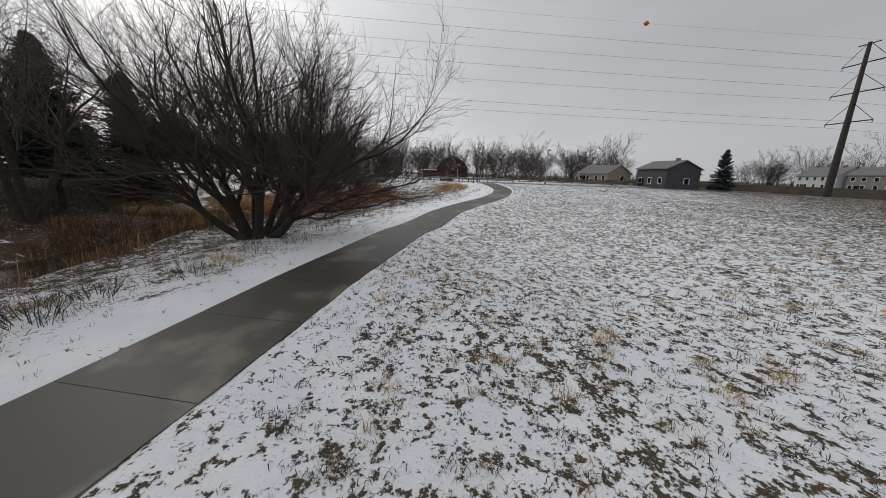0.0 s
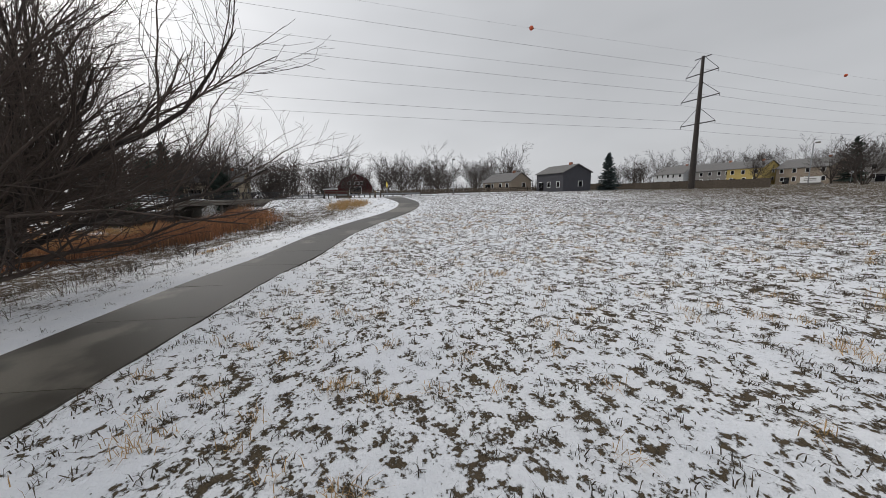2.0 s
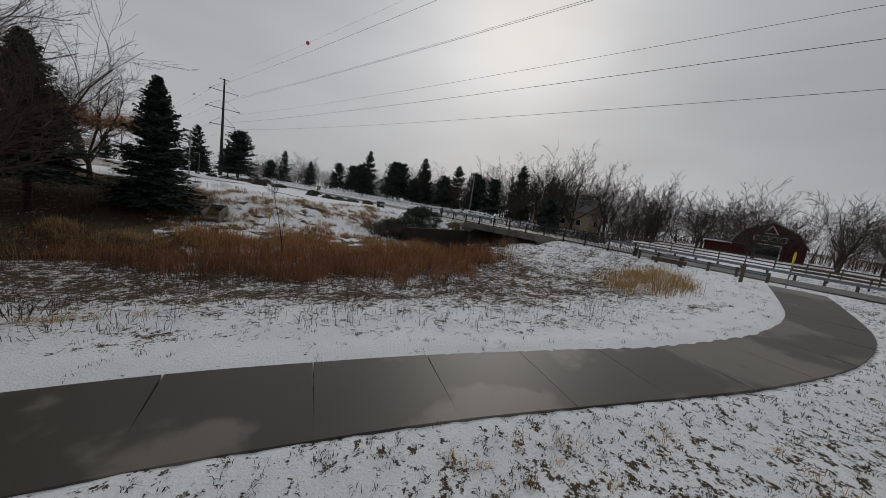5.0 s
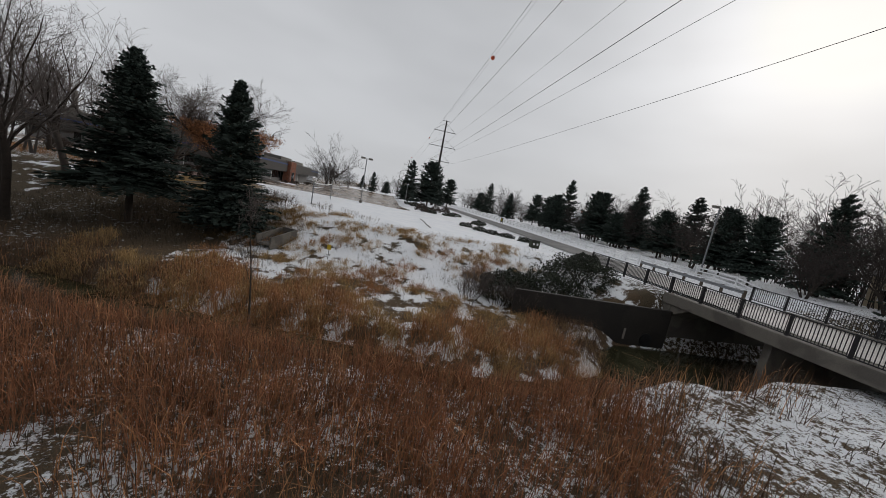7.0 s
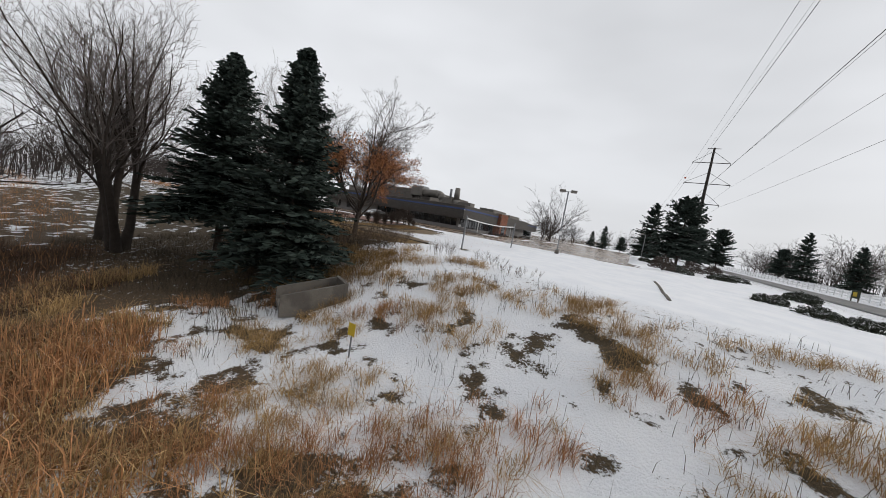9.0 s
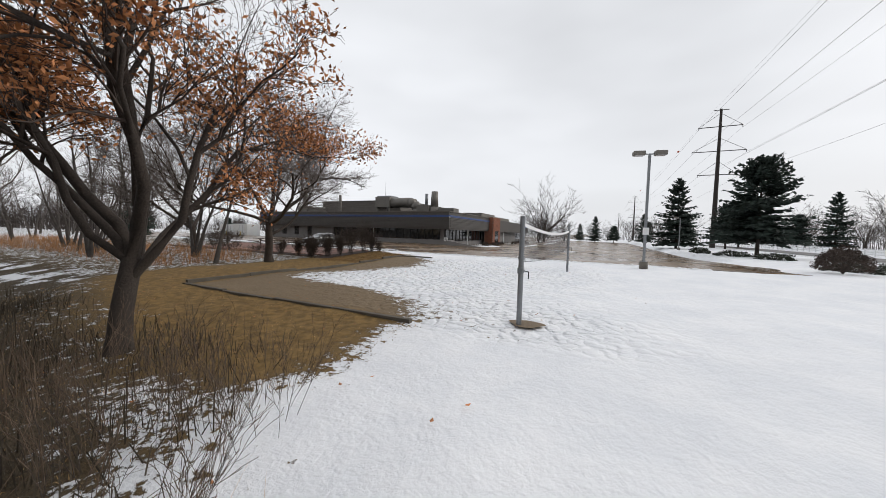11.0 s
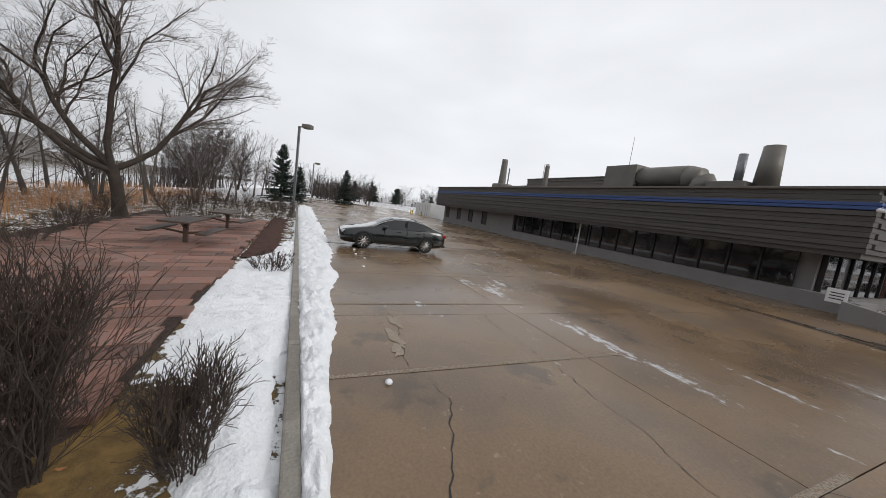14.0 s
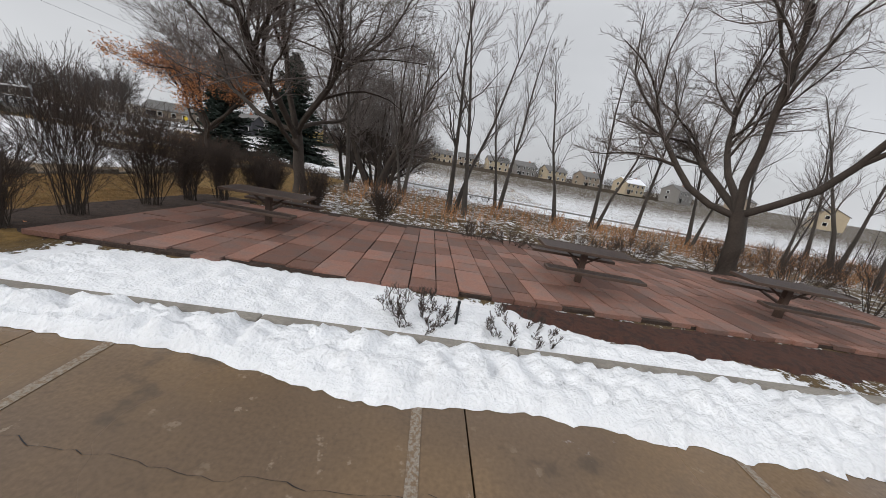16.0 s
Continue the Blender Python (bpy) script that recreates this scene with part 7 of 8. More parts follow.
# ---------------------------------------------------------------- houses and barn
def house(at, w, d, h, roof_h, wall, label, rz, seed, storeys=2, trim="white_paint"):
    """Gabled house; the ridge runs along its width. Front is -y."""
    r = np.random.default_rng(seed)
    ob = thing("house", at, label, "house", "houses beyond the field", rz)
    bm = bmesh.new()
    pts = [(-d / 2, -0.6), (d / 2, -0.6), (d / 2, h), (0, h + roof_h), (-d / 2, h)]
    a = [bm.verts.new((-w / 2, y, z)) for y, z in pts]; b = [bm.verts.new((w / 2, y, z)) for y, z in pts]
    bm.faces.new(a[::-1]); bm.faces.new(b)
    for i in range(5):
        bm.faces.new((a[i], a[(i + 1) % 5], b[(i + 1) % 5], b[i]))
    part("wall", bm, wall, ob)
    for s in (-1, 1):
        bm = bmesh.new()
        y0, z0, y1, z1 = s * (d / 2 + 0.4), h - 0.4 * roof_h / (d / 2), 0, h + roof_h
        q = [bm.verts.new(p) for p in ((-w / 2 - 0.35, y0, z0 + 0.03), (w / 2 + 0.35, y0, z0 + 0.03), (w / 2 + 0.35, y1, z1 + 0.03), (-w / 2 - 0.35, y1, z1 + 0.03), (-w / 2 - 0.35, y0, z0 + 0.2), (w / 2 + 0.35, y0, z0 + 0.2), (w / 2 + 0.35, y1, z1 + 0.2), (-w / 2 - 0.35, y1, z1 + 0.2))]
        for f in ((0, 1, 2, 3), (4, 7, 6, 5), (0, 4, 5, 1), (1, 5, 6, 2), (3, 2, 6, 7), (0, 3, 7, 4)):
            bm.faces.new([q[i] for i in f])
        part("roof", bm, M["roof_grey"] if seed % 7 or seed == 0 else M["snow"], ob)
    for face in (-1, 1):
        for st in range(storeys):
            n = max(2, int(w / 3.0))
            for i in range(n):
                x = -w / 2 + w * (i + 0.5) / n + r.uniform(-0.3, 0.3); z = 0.9 + st * 2.7
                if z + 1.3 > h:
                    continue
                win = part("window", boxed(x - 0.5, x + 0.5, face * d / 2 - 0.04, face * d / 2 + 0.04, z, z + 1.3), M["window"], ob)
                bm = bmesh.new()
                for q in ((x - 0.62, x - 0.5, z - 0.1, z + 1.42), (x + 0.5, x + 0.62, z - 0.1, z + 1.42)):
                    box(bm, q[0], q[1], face * d / 2 - 0.06, face * d / 2 + 0.06, q[2], q[3])
                box(bm, x - 0.5, x + 0.5, face * d / 2 - 0.06, face * d / 2 + 0.06, z + 1.3, z + 1.42); box(bm, x - 0.5, x + 0.5, face * d / 2 - 0.06, face * d / 2 + 0.06, z - 0.1, z)
                part("window_frame", bm, M[trim], win)
    for sx in (-1, 1):
        for z in ((1.0, 3.7) if storeys > 1 else (1.0,)):
            if z + 1.2 < h + 0.4:
                win = part("window", boxed(sx * w / 2 - 0.04, sx * w / 2 + 0.04, -1.6, -0.4, z, z + 1.2), M["window"], ob)
                bm = bmesh.new(); box(bm, sx * w / 2 - 0.06, sx * w / 2 + 0.06, -1.75, -1.6, z - 0.1, z + 1.3); box(bm, sx * w / 2 - 0.06, sx * w / 2 + 0.06, -0.4, -0.25, z - 0.1, z + 1.3)
                box(bm, sx * w / 2 - 0.06, sx * w / 2 + 0.06, -1.6, -0.4, z + 1.2, z + 1.3)
                part("window_frame", bm, M[trim], win)
    part("door", boxed(w * 0.22, w * 0.22 + 1.8, d / 2, d / 2 + 0.06, 0, 2.1), M["window"], ob, "dark patio door")
    part("chimney", boxed(-w * 0.3, -w * 0.3 + 0.7, -0.35, 0.35, h + roof_h * 0.5, h + roof_h + 0.7), M["brick"], ob)
    return ob


def wall_paint(name, c):
    return material(name, c, 0.8, var=0.08, scale=1, fine=12, bump=0.05)


W = [wall_paint("slate_siding", (0.06, 0.06, 0.07)), wall_paint("white_siding", (0.48, 0.49, 0.50)), wall_paint("grey_siding", (0.21, 0.20, 0.19)), wall_paint("yellow_siding", (0.42, 0.32, 0.11)), wall_paint("tan_siding", (0.27, 0.22, 0.17)), wall_paint("cream_siding", (0.42, 0.35, 0.25))]
names = ["slate-grey", "white", "grey", "yellow", "tan", "cream"]
plan = [(39, -90, 10, 9, 4.4, 1.9, 0, 4), (58, -84, 13, 8, 2.8, 2.4, 4, 12), (74, -180, 15, 10, 5.2, 3.2, 1, -8), (58.5, -181, 15, 10, 5.6, 2.8, 2, 5), (46, -180, 11, 10, 5.6, 2.4, 3, 0), (31, -183, 14, 10, 5.2, 2.8, 4, -6), (12, -186, 14, 10, 5, 2.6, 2, 4), (-6, -186, 13, 10, 5, 2.6, 5, -4),
        (-32, -166, 12, 9, 5.0, 2.4, 5, 8), (-48, -164, 12, 9, 5.2, 2.4, 4, -5), (-64, -160, 12, 9, 5.2, 2.5, 5, 4), (-79, -158, 12, 9, 5.2, 2.4, 2, 10), (-95, -154, 12, 9, 5.2, 2.5, 5, 12), (-113, -149, 12, 9, 5.2, 2.4, 4, 14), (-132, -141, 13, 9, 5.4, 2.5, 5, 18), (-151, -130, 13, 9, 5.4, 2.5, 2, 26), (-170, -114, 13, 9, 5.4, 2.5, 4, 36), (-186, -92, 13, 9, 5.4, 2.5, 5, 48), (-198, -66, 12, 9, 5.4, 2.5, 2, 62),
        (70, -4, 13, 10, 4.0, 3.0, 5, 90), (74, 46, 13, 10, 4.5, 3.0, 4, 85), (76, 90, 12, 10, 4.5, 3.0, 1, 90), (46, -96, 11, 9, 3.2, 2.2, 4, -10)]
for i, (x, y, w, d, h, rh, c, rz) in enumerate(plan):
    zb = gz(x, y) + (1.2 if x < -60 else 0.6 if x < -20 else 0.2)
    house((x, y, zb), w, d, h, rh, W[c], names[c] + (" two-storey" if h > 4.2 else " low") + " suburban house with a gabled roof", rz, i)
# garden fence in front of the row
for xa, xb, y in ((4, 70, -108), (-150, -22, -140)):
    gf = thing("garden_fence", ((xa + xb) / 2, y, 0), "dark board fence behind the far houses", "fence", "garden fences")
    xc = (xa + xb) / 2
    for k in range(int((xb - xa) / 2.4)):
        x0 = xa + k * 2.4
        z = gz(x0, y)
        part("panel", boxed(x0 - xc + 0.01, x0 - xc + 2.39, -0.03, 0.03, z - 0.2, z + 1.7), M["wood_dark"], gf)

barn = thing("barn", (100.5, -41.0, gz(100, -41)), "red gambrel barn with white trim and lean-to", "barn")
bm = bmesh.new()
prof = [(-6, -0.5), (6, -0.5), (6, 3.4), (4.3, 6.0), (0, 8.0), (-4.3, 6.0), (-6, 3.4)]
a = [bm.verts.new((-9, y, z)) for y, z in prof]; b = [bm.verts.new((9, y, z)) for y, z in prof]
bm.faces.new(a[::-1]); bm.faces.new(b)
for i in range(7):
    bm.faces.new((a[i], a[(i + 1) % 7], b[(i + 1) % 7], b[i]))
part("wall", bm, M["barn_red"], barn)
for (ya, za), (yb, zb) in zip(prof[2:6], prof[3:7]):
    bm = bmesh.new()
    q = [bm.verts.new(p) for p in ((-9.4, ya, za + 0.05), (9.4, ya, za + 0.05), (9.4, yb, zb + 0.05), (-9.4, yb, zb + 0.05), (-9.4, ya, za + 0.25), (9.4, ya, za + 0.25), (9.4, yb, zb + 0.25), (-9.4, yb, zb + 0.25))]
    for f in ((0, 1, 2, 3), (4, 7, 6, 5), (0, 4, 5, 1), (1, 5, 6, 2), (3, 2, 6, 7), (0, 3, 7, 4)):
        bm.faces.new([q[i] for i in f])
    part("roof", bm, M["roof_grey"], barn)
for k in range(4):
    y0 = -2.6 + k * 1.4
    win = part("window", boxed(-9.06, -8.98, y0, y0 + 0.9, 4.0, 4.9), M["window"], barn)
    bm = bmesh.new(); box(bm, -9.1, -9.0, y0 - 0.14, y0, 3.86, 5.04); box(bm, -9.1, -9.0, y0 + 0.9, y0 + 1.04, 3.86, 5.04); box(bm, -9.1, -9.0, y0, y0 + 0.9, 4.9, 5.04); box(bm, -9.1, -9.0, y0, y0 + 0.9, 3.86, 4.0)
    part("window_frame", bm, M["white_paint"], win)
part("door", boxed(-9.06, -8.98, -2.0, 2.0, 0, 3.0), M["window"], barn, "open dark barn door")
bm = bmesh.new(); box(bm, -9.12, -9.0, -2.25, -2.0, 0, 3.25); box(bm, -9.12, -9.0, 2.0, 2.25, 0, 3.25); box(bm, -9.12, -9.0, -2.0, 2.0, 3.0, 3.25)
part("door_trim", bm, M["white_paint"], barn)
bm = bmesh.new(); cyl(bm, (-9.05, -1.1, 5.6), (-9.05, 0, 7.4), 0.09, 0.09, 4); cyl(bm, (-9.05, 1.1, 5.6), (-9.05, 0, 7.4), 0.09, 0.09, 4); cyl(bm, (-9.05, -1.1, 5.6), (-9.05, 1.1, 5.6), 0.09, 0.09, 4)
part("gable_trim", bm, M["white_paint"], barn)
bm = bmesh.new(); box(bm, -9, 6, 6.1, 11.0, -0.5, 2.4)
part("lean_to", bm, M["barn_red"], barn)
part("lean_to_roof", boxed(-9.5, 6.5, 6.1, 11.6, 2.45, 2.7), M["snow"], barn, "snow-covered lean-to roof")

# ---------------------------------------------------------------- woods and single trees round about
ring = []
LITE = (3, 6, 4, 2, 1)
specs = [dict(stems=1, height=11, lean=0.05, trunk_r=0.24, bole=0.2, limbs=9, kids=(7, 5, 3), spread=(0.65, 0.65, 0.7), up=(0.35, 0.2, 0.2)),
         dict(stems=2, height=11, lean=0.2, trunk_r=0.2, bole=0.25, limbs=6, kids=(6, 5, 3), spread=(0.6, 0.65, 0.7), up=(0.4, 0.25, 0.2)),
         dict(stems=1, height=11, lean=0.1, trunk_r=0.26, bole=0.15, limbs=9, kids=(7, 5, 3), spread=(0.85, 0.7, 0.7), up=(0.28, 0.2, 0.2)),
         dict(stems=5, height=10, lean=0.5, trunk_r=0.12, bole=0.25, limbs=4, kids=(5, 4, 3), spread=(0.5, 0.6, 0.7), up=(0.4, 0.25, 0.2), foot=0.4)]
M["far_twig"] = material("grey_twigs", (0.058, 0.047, 0.043), 0.95, var=0.2, scale=1, fine=8, bump=0)
for i, kw in enumerate(specs):
    x, y = ((70, -49), (88, -30), (92, -58), (118, -10))[i]
    ring.append(make_tree("bare_tree", (x, y, gz(x, y)), "leafless deciduous tree in the belt round the park", 400 + i, twig="far_twig", group="park trees", twig_r=0.016, wiggle=0.085, steps=LITE, **kw))
wr = np.random.default_rng(9)
belt = [(76, -39, 1.05), (64, -64, 1.2), (72, -80, 1.2), (78, -88, 1.1), (60, -57, 1.0), (86, -72, 1.0), (96, -28, 1.1), (84, -20, 0.9), (136.0, -9.0, 1.9), (70.0, -15.0, 1.4), (64, -8, 1.3), (75, -2, 1.4), (94, -52, 0.8), (90, -44, 0.7), (88, -38, 0.9)]
belt += [(104 + wr.uniform(-12, 30), y + wr.uniform(-3, 3), wr.uniform(0.95, 1.45)) for y in np.arange(-130, 34, 5.5)]
belt += [(66 + wr.uniform(-9, 16), y + wr.uniform(-3, 3), wr.uniform(1.0, 1.4)) for y in np.arange(-20, 20, 4.5)]
belt += [(x + wr.uniform(-4, 4), -200 + wr.uniform(-8, 8), wr.uniform(1.1, 1.6)) for x in np.arange(-30, 130, 9.0)]
belt += [(x + wr.uniform(-3, 3), -176 + wr.uniform(-5, 22), wr.uniform(0.7, 1.1)) for x in np.arange(-180, 0, 13.0)]
belt += [(-3, -120, 0.8), (9, -150, 0.9), (24, -140, 0.7), (17, -160, 0.9), (66, -150, 0.9), (-20, -150, 0.8)]
belt += [(x + wr.uniform(-3, 3), 10 + wr.uniform(-8, 12), wr.uniform(0.8, 1.2)) for x in np.arange(-130, -72, 6.5)]
belt += [(60 + wr.uniform(-6, 12), y + wr.uniform(-3, 3), wr.uniform(0.8, 1.2)) for y in np.arange(20, 220, 12.0)]
belt += [(-20.5, 119, 1.5), (-26, 140, 1.0), (-8, 230, 1.0), (9, 190, 1.0), (14, 132, 0.9), (0, 260, 1.0), (-40, 190, 1.0), (-18, 160, 0.9), (-18.5, 97, 0.7), (25, 170, 1.1), (-35, 230, 1.0)]
belt += [(x, 120 + wr.uniform(-10, 30), wr.uniform(0.6, 0.9)) for x in np.arange(-200, -90, 14.0)]
belt += [(-104 + wr.uniform(-6, 6), y, wr.uniform(0.5, 0.8)) for y in np.arange(20, 44, 5.0)]
belt += [(x + wr.uniform(-4, 4), 44 - 0.12 * (x + 100) + wr.uniform(-4, 4), wr.uniform(0.5, 0.8)) for x in np.arange(-190, -108, 9.0)]
belt += [(-190 + wr.uniform(-25, 25), y, wr.uniform(0.6, 1.0)) for y in np.arange(48, 150, 9.0)]
belt += [(47 + wr.uniform(0, 12), y + wr.uniform(-2, 2), wr.uniform(0.6, 0.85)) for y in np.arange(-6, 64, 5.0)]
for i, (x, y, s) in enumerate(belt):
    copy_thing(ring[int(wr.integers(0, 4))], pose(float(x), float(y), gz(x, y), 0, 0, float(wr.uniform(0, 360))) @ Matrix.Diagonal((s, s, s * float(wr.uniform(0.9, 1.1)), 1)))

evergreens = [spruce("evergreen_tree", (10.6, 84.0, gz(10.6, 84)), 14.0, 4.4, "dark evergreen tree near the road", 5, group="evergreens", low=0.06, boughs=230, power=0.75, needle=2.1),
              spruce("evergreen_tree", (14.0, 56.0, gz(14, 56)), 11.5, 4.4, "dark spreading pine beside the parking lot", 6, group="evergreens", low=0.16, boughs=250, snow=0.02, power=0.5, needle=2.3),
              spruce("evergreen_tree", (34.2, -100.3, gz(34.2, -100.3)), 9.6, 3.0, "blue-green spruce beside the far houses", 8, mat="blue_needles", group="evergreens", low=0.03, boughs=300, needle=1.5)]
egs = [(50, 9, 0.75, 1), (46, 2, 0.65, 1), (48, -10, 0.7, 1), (52, 22, 0.75, 1), (55, 33, 0.8, 1), (53, 44, 0.85, 1), (50, 58, 0.9, 1), (54, 70, 0.8, 1), (56, 84, 0.8, 1), (52, 100, 0.8, 0), (60, 18, 0.85, 1), (61, 40, 0.9, 0), (47, 28, 0.6, 1), (49, 36, 0.85, 1), (50, 122, 0.9, 0), (52, 145, 0.9, 1), (46, 50, 0.7, 1), (58, 3, 0.8, 0), (66, 30, 1.0, 0), (59, 52, 1.0, 1), (58, 66, 1.0, 0),
       (22, 98, 0.9, 1), (30, 118, 1.0, 1), (-6, 175, 0.75, 0), (2, 180, 0.7, 1), (12, 160, 0.8, 0), (22, 140, 0.8, 1), (-14, 200, 0.7, 0), (18, 200, 0.8, 1), (18, -172, 0.8, 0), (4, -170, 0.7, 0), (-16, -150, 0.6, 1), (-66, 29, 0.45, 0), (-74, 31, 0.4, 0), (-92, 40, 0.5, 0), (-150, 58, 0.5, 1), (-170, 90, 0.5, 0), (-160, 70, 0.6, 1), (-185, 64, 0.6, 0), (-176, 110, 0.6, 1), (-140, 49, 0.5, 0), (88, 10, 0.9, 0), (80, -6, 0.7, 1)]
for i, (x, y, s, k) in enumerate(egs):
    copy_thing(evergreens[k], pose(x, y, gz(x, y), 0, 0, 50 * i) @ Matrix.Diagonal((s, s, s * (0.95 + 0.1 * (i % 3)), 1)))

# pedestrian crossing sign seen beyond the creek, and a far street sign
sg = thing("road_sign", (24.0, -41.0, gz(24.0, -41.0)), "yellow diamond warning sign on a steel post", "road sign")
part("post", bar((0, 0, -0.3), (0, 0, 2.6), 0.04), M["galvanised"], sg)
bm = bmesh.new()
v = [bm.verts.new(p) for p in ((-0.5, -0.05, 2.2), (0, -0.05, 1.7), (0.5, -0.05, 2.2), (0, -0.05, 2.7))]
bm.faces.new(v); r_ = bmesh.ops.extrude_face_region(bm, geom=bm.faces[:]); bmesh.ops.translate(bm, vec=(0, 0.1, 0), verts=[g for g in r_["geom"] if isinstance(g, bmesh.types.BMVert)])
part("plate", bm, M["yellow"], sg, "yellow diamond plate")
ms = thing("monument_sign", (16.1, -148.0, gz(16.1, -148.0)), "low pale monument sign at the far field edge", "sign")
part("base", boxed(-2.3, 2.3, -0.4, 0.4, -0.3, 0.5, 0.04), M["bridge_conc"], ms)
part("panel", boxed(-1.9, 1.9, -0.25, 0.25, 0.5, 2.0, 0.05), M["white_paint"], ms, "off-white sign panel")
for dz in (1.05, 1.4):
    part("text_bar", boxed(-1.2, 1.2, 0.252, 0.262, dz, dz + 0.16), M["bridge_conc"], ms, "grey unreadable line")
rs = thing("road_sign", (8.7, -147.0, gz(8.7, -147.0)), "round-looking stop sign back on a steel post", "road sign")
part("post", bar((0, 0, -0.3), (0, 0, 2.7), 0.04), M["galvanised"], rs)
part("plate", bar((0, 0.04, 2.6), (0, 0.07, 2.6), 0.42, 0.42, 8), M["galvanised"], rs)


# ---------------------------------------------------------------- grass, reeds, litter
def blades(name, px, py, height, width, lean, mat, label, rngseed, curl=0.5, zoff=-0.03):
    """Bent tapering blades, one island each, all in one mesh."""
    r = np.random.default_rng(rngseed)
    n = len(px)
    h = height * r.uniform(0.5, 1.25, n) if np.isscalar(height) else height * r.uniform(0.7, 1.2, n)
    az = r.uniform(0, 2 * np.pi, n); ln = np.abs(r.normal(0, lean, n)); fa = r.uniform(0, 2 * np.pi, n)
    dx, dy = np.cos(az), np.sin(az); sx, sy = np.cos(fa) * width, np.sin(fa) * width
    z = lie(px, py) + zoff
    m1 = np.stack([px + dx * ln * h * 0.35, py + dy * ln * h * 0.35, z + h * 0.55], 1)
    tp = np.stack([px + dx * ln * h * (0.8 + curl), py + dy * ln * h * (0.8 + curl), z + h * np.maximum(0.35, 1.0 - 0.45 * ln * (1 + curl))], 1)
    b0 = np.stack([px - sx, py - sy, z], 1); b1 = np.stack([px + sx, py + sy, z], 1)
    o = np.stack([sx * 0.75, sy * 0.75, 0 * sx], 1)
    V = np.stack([b0, b1, m1 + o, m1 - o, tp], 1).reshape(-1, 3)
    k = np.arange(n) * 5
    quads = np.stack([k, k + 1, k + 2, k + 3], 1).tolist(); tris = np.stack([k + 3, k + 2, k + 4], 1).tolist()
    me = bpy.data.meshes.new(name)
    me.from_pydata(V.tolist(), [], quads + tris)
    me.materials.append(mat)
    return tagged(new(name, me), label, "grass", kind="stuff")


gr = np.random.default_rng(21)


def clumped(n, x0, x1, y0, y1, per, spread, keep):
    """Clump centres kept by keep(x, y), with per blades round each."""
    cx, cy = gr.uniform(x0, x1, n), gr.uniform(y0, y1, n)
    ok = keep(cx, cy)
    cx, cy = cx[ok], cy[ok]
    px = np.repeat(cx, per) + gr.normal(0, spread, len(cx) * per); py = np.repeat(cy, per) + gr.normal(0, spread, len(cx) * per)
    return px, py


def off_water(x, y, gap):
    return np.abs(y - creek_y(x)) > creek_half(x) + gap


# reeds between trail and creek
px, py = clumped(6200, -48, 22, -36, -8, 11, 0.24, lambda x, y: (y > trail_y(x) + 5.0) & (creek_y(x) - y < np.interp(x, [-48, -24, -12, -3, 6, 12, 20], [2.2, 2.6, 4.5, 8.0, 8.5, 6.5, 4.0]) + 1.6 * np.sin(x * 0.7) + 1.2 * np.sin(x * 1.9 + y)) & off_water(x, y, -0.2) & (y < creek_y(x)) & (np.hypot(x + 20.3, y + 18.3) > 2.2))
ok = off_water(px, py, -0.5)
rust = ok & (gr.random(len(px)) < 0.12 + 0.48 * sm(-6, 2, px) * (1 - 0.6 * sm(9, 13, px)))
dark = ok & ~rust
blades("reeds", px[rust], py[rust], 1.3, 0.012, 0.4, M["grass_rust"], "dense rust-brown reeds along the creek", 1)
blades("weathered_reeds", px[dark], py[dark], 1.25 - 0.5 * sm(-8, -16, px[dark]), 0.010, 0.45, M["reed_dark"], "weathered dark brown reeds and brush along the creek", 41)
px, py = clumped(2600, -13, 13, -30, -12, 16, 0.3, lambda x, y: (y > trail_y(x) + 7.0) & (creek_y(x) - y < np.interp(x, [-13, -3, 6, 13], [3.0, 8.0, 8.5, 5.0]) + np.sin(x * 1.3)) & (y < creek_y(x)) & off_water(x, y, -0.1))
blades("reeds", px, py, 1.25, 0.010, 0.45, M["grass_red"], "tall red-brown reeds on the near creek bank", 31, curl=0.35)
px, py = clumped(1500, -48, 24, -36, -8, 9, 0.25, lambda x, y: (y > trail_y(x) + 4.2) & off_water(x, y, -0.1) & (y < creek_y(x)))
blades("dead_grass", px, py, 0.45, 0.009, 0.9, M["grass_grey"], "flattened brown-coloured grass on the creek bank", 2)
# north bank
px, py = clumped(5200, -24, 15, -15, 1, 14, 0.26, lambda x, y: (y > creek_y(x)) & off_water(x, y, 0.1) & (y < creek_y(x) + np.interp(x, [-24, -8, -3, 2, 5, 9, 14], [3.5, 4.0, 6.0, 4.0, 3.2, 4.5, 6.5]) + 1.3 * np.sin(x * 0.9)))
ok = off_water(px, py, -0.4)
rust = ok & (gr.random(len(px)) < 0.08 + 0.85 * sm(-10, -3, px))
blades("reeds", px[rust], py[rust], 1.0, 0.012, 0.5, M["grass_rust"], "rust-orange reeds on the far creek bank", 3)
blades("weathered_reeds", px[ok & ~rust], py[ok & ~rust], 0.8, 0.010, 0.6, M["reed_dark"], "weathered dark reeds on the far creek bank", 46)
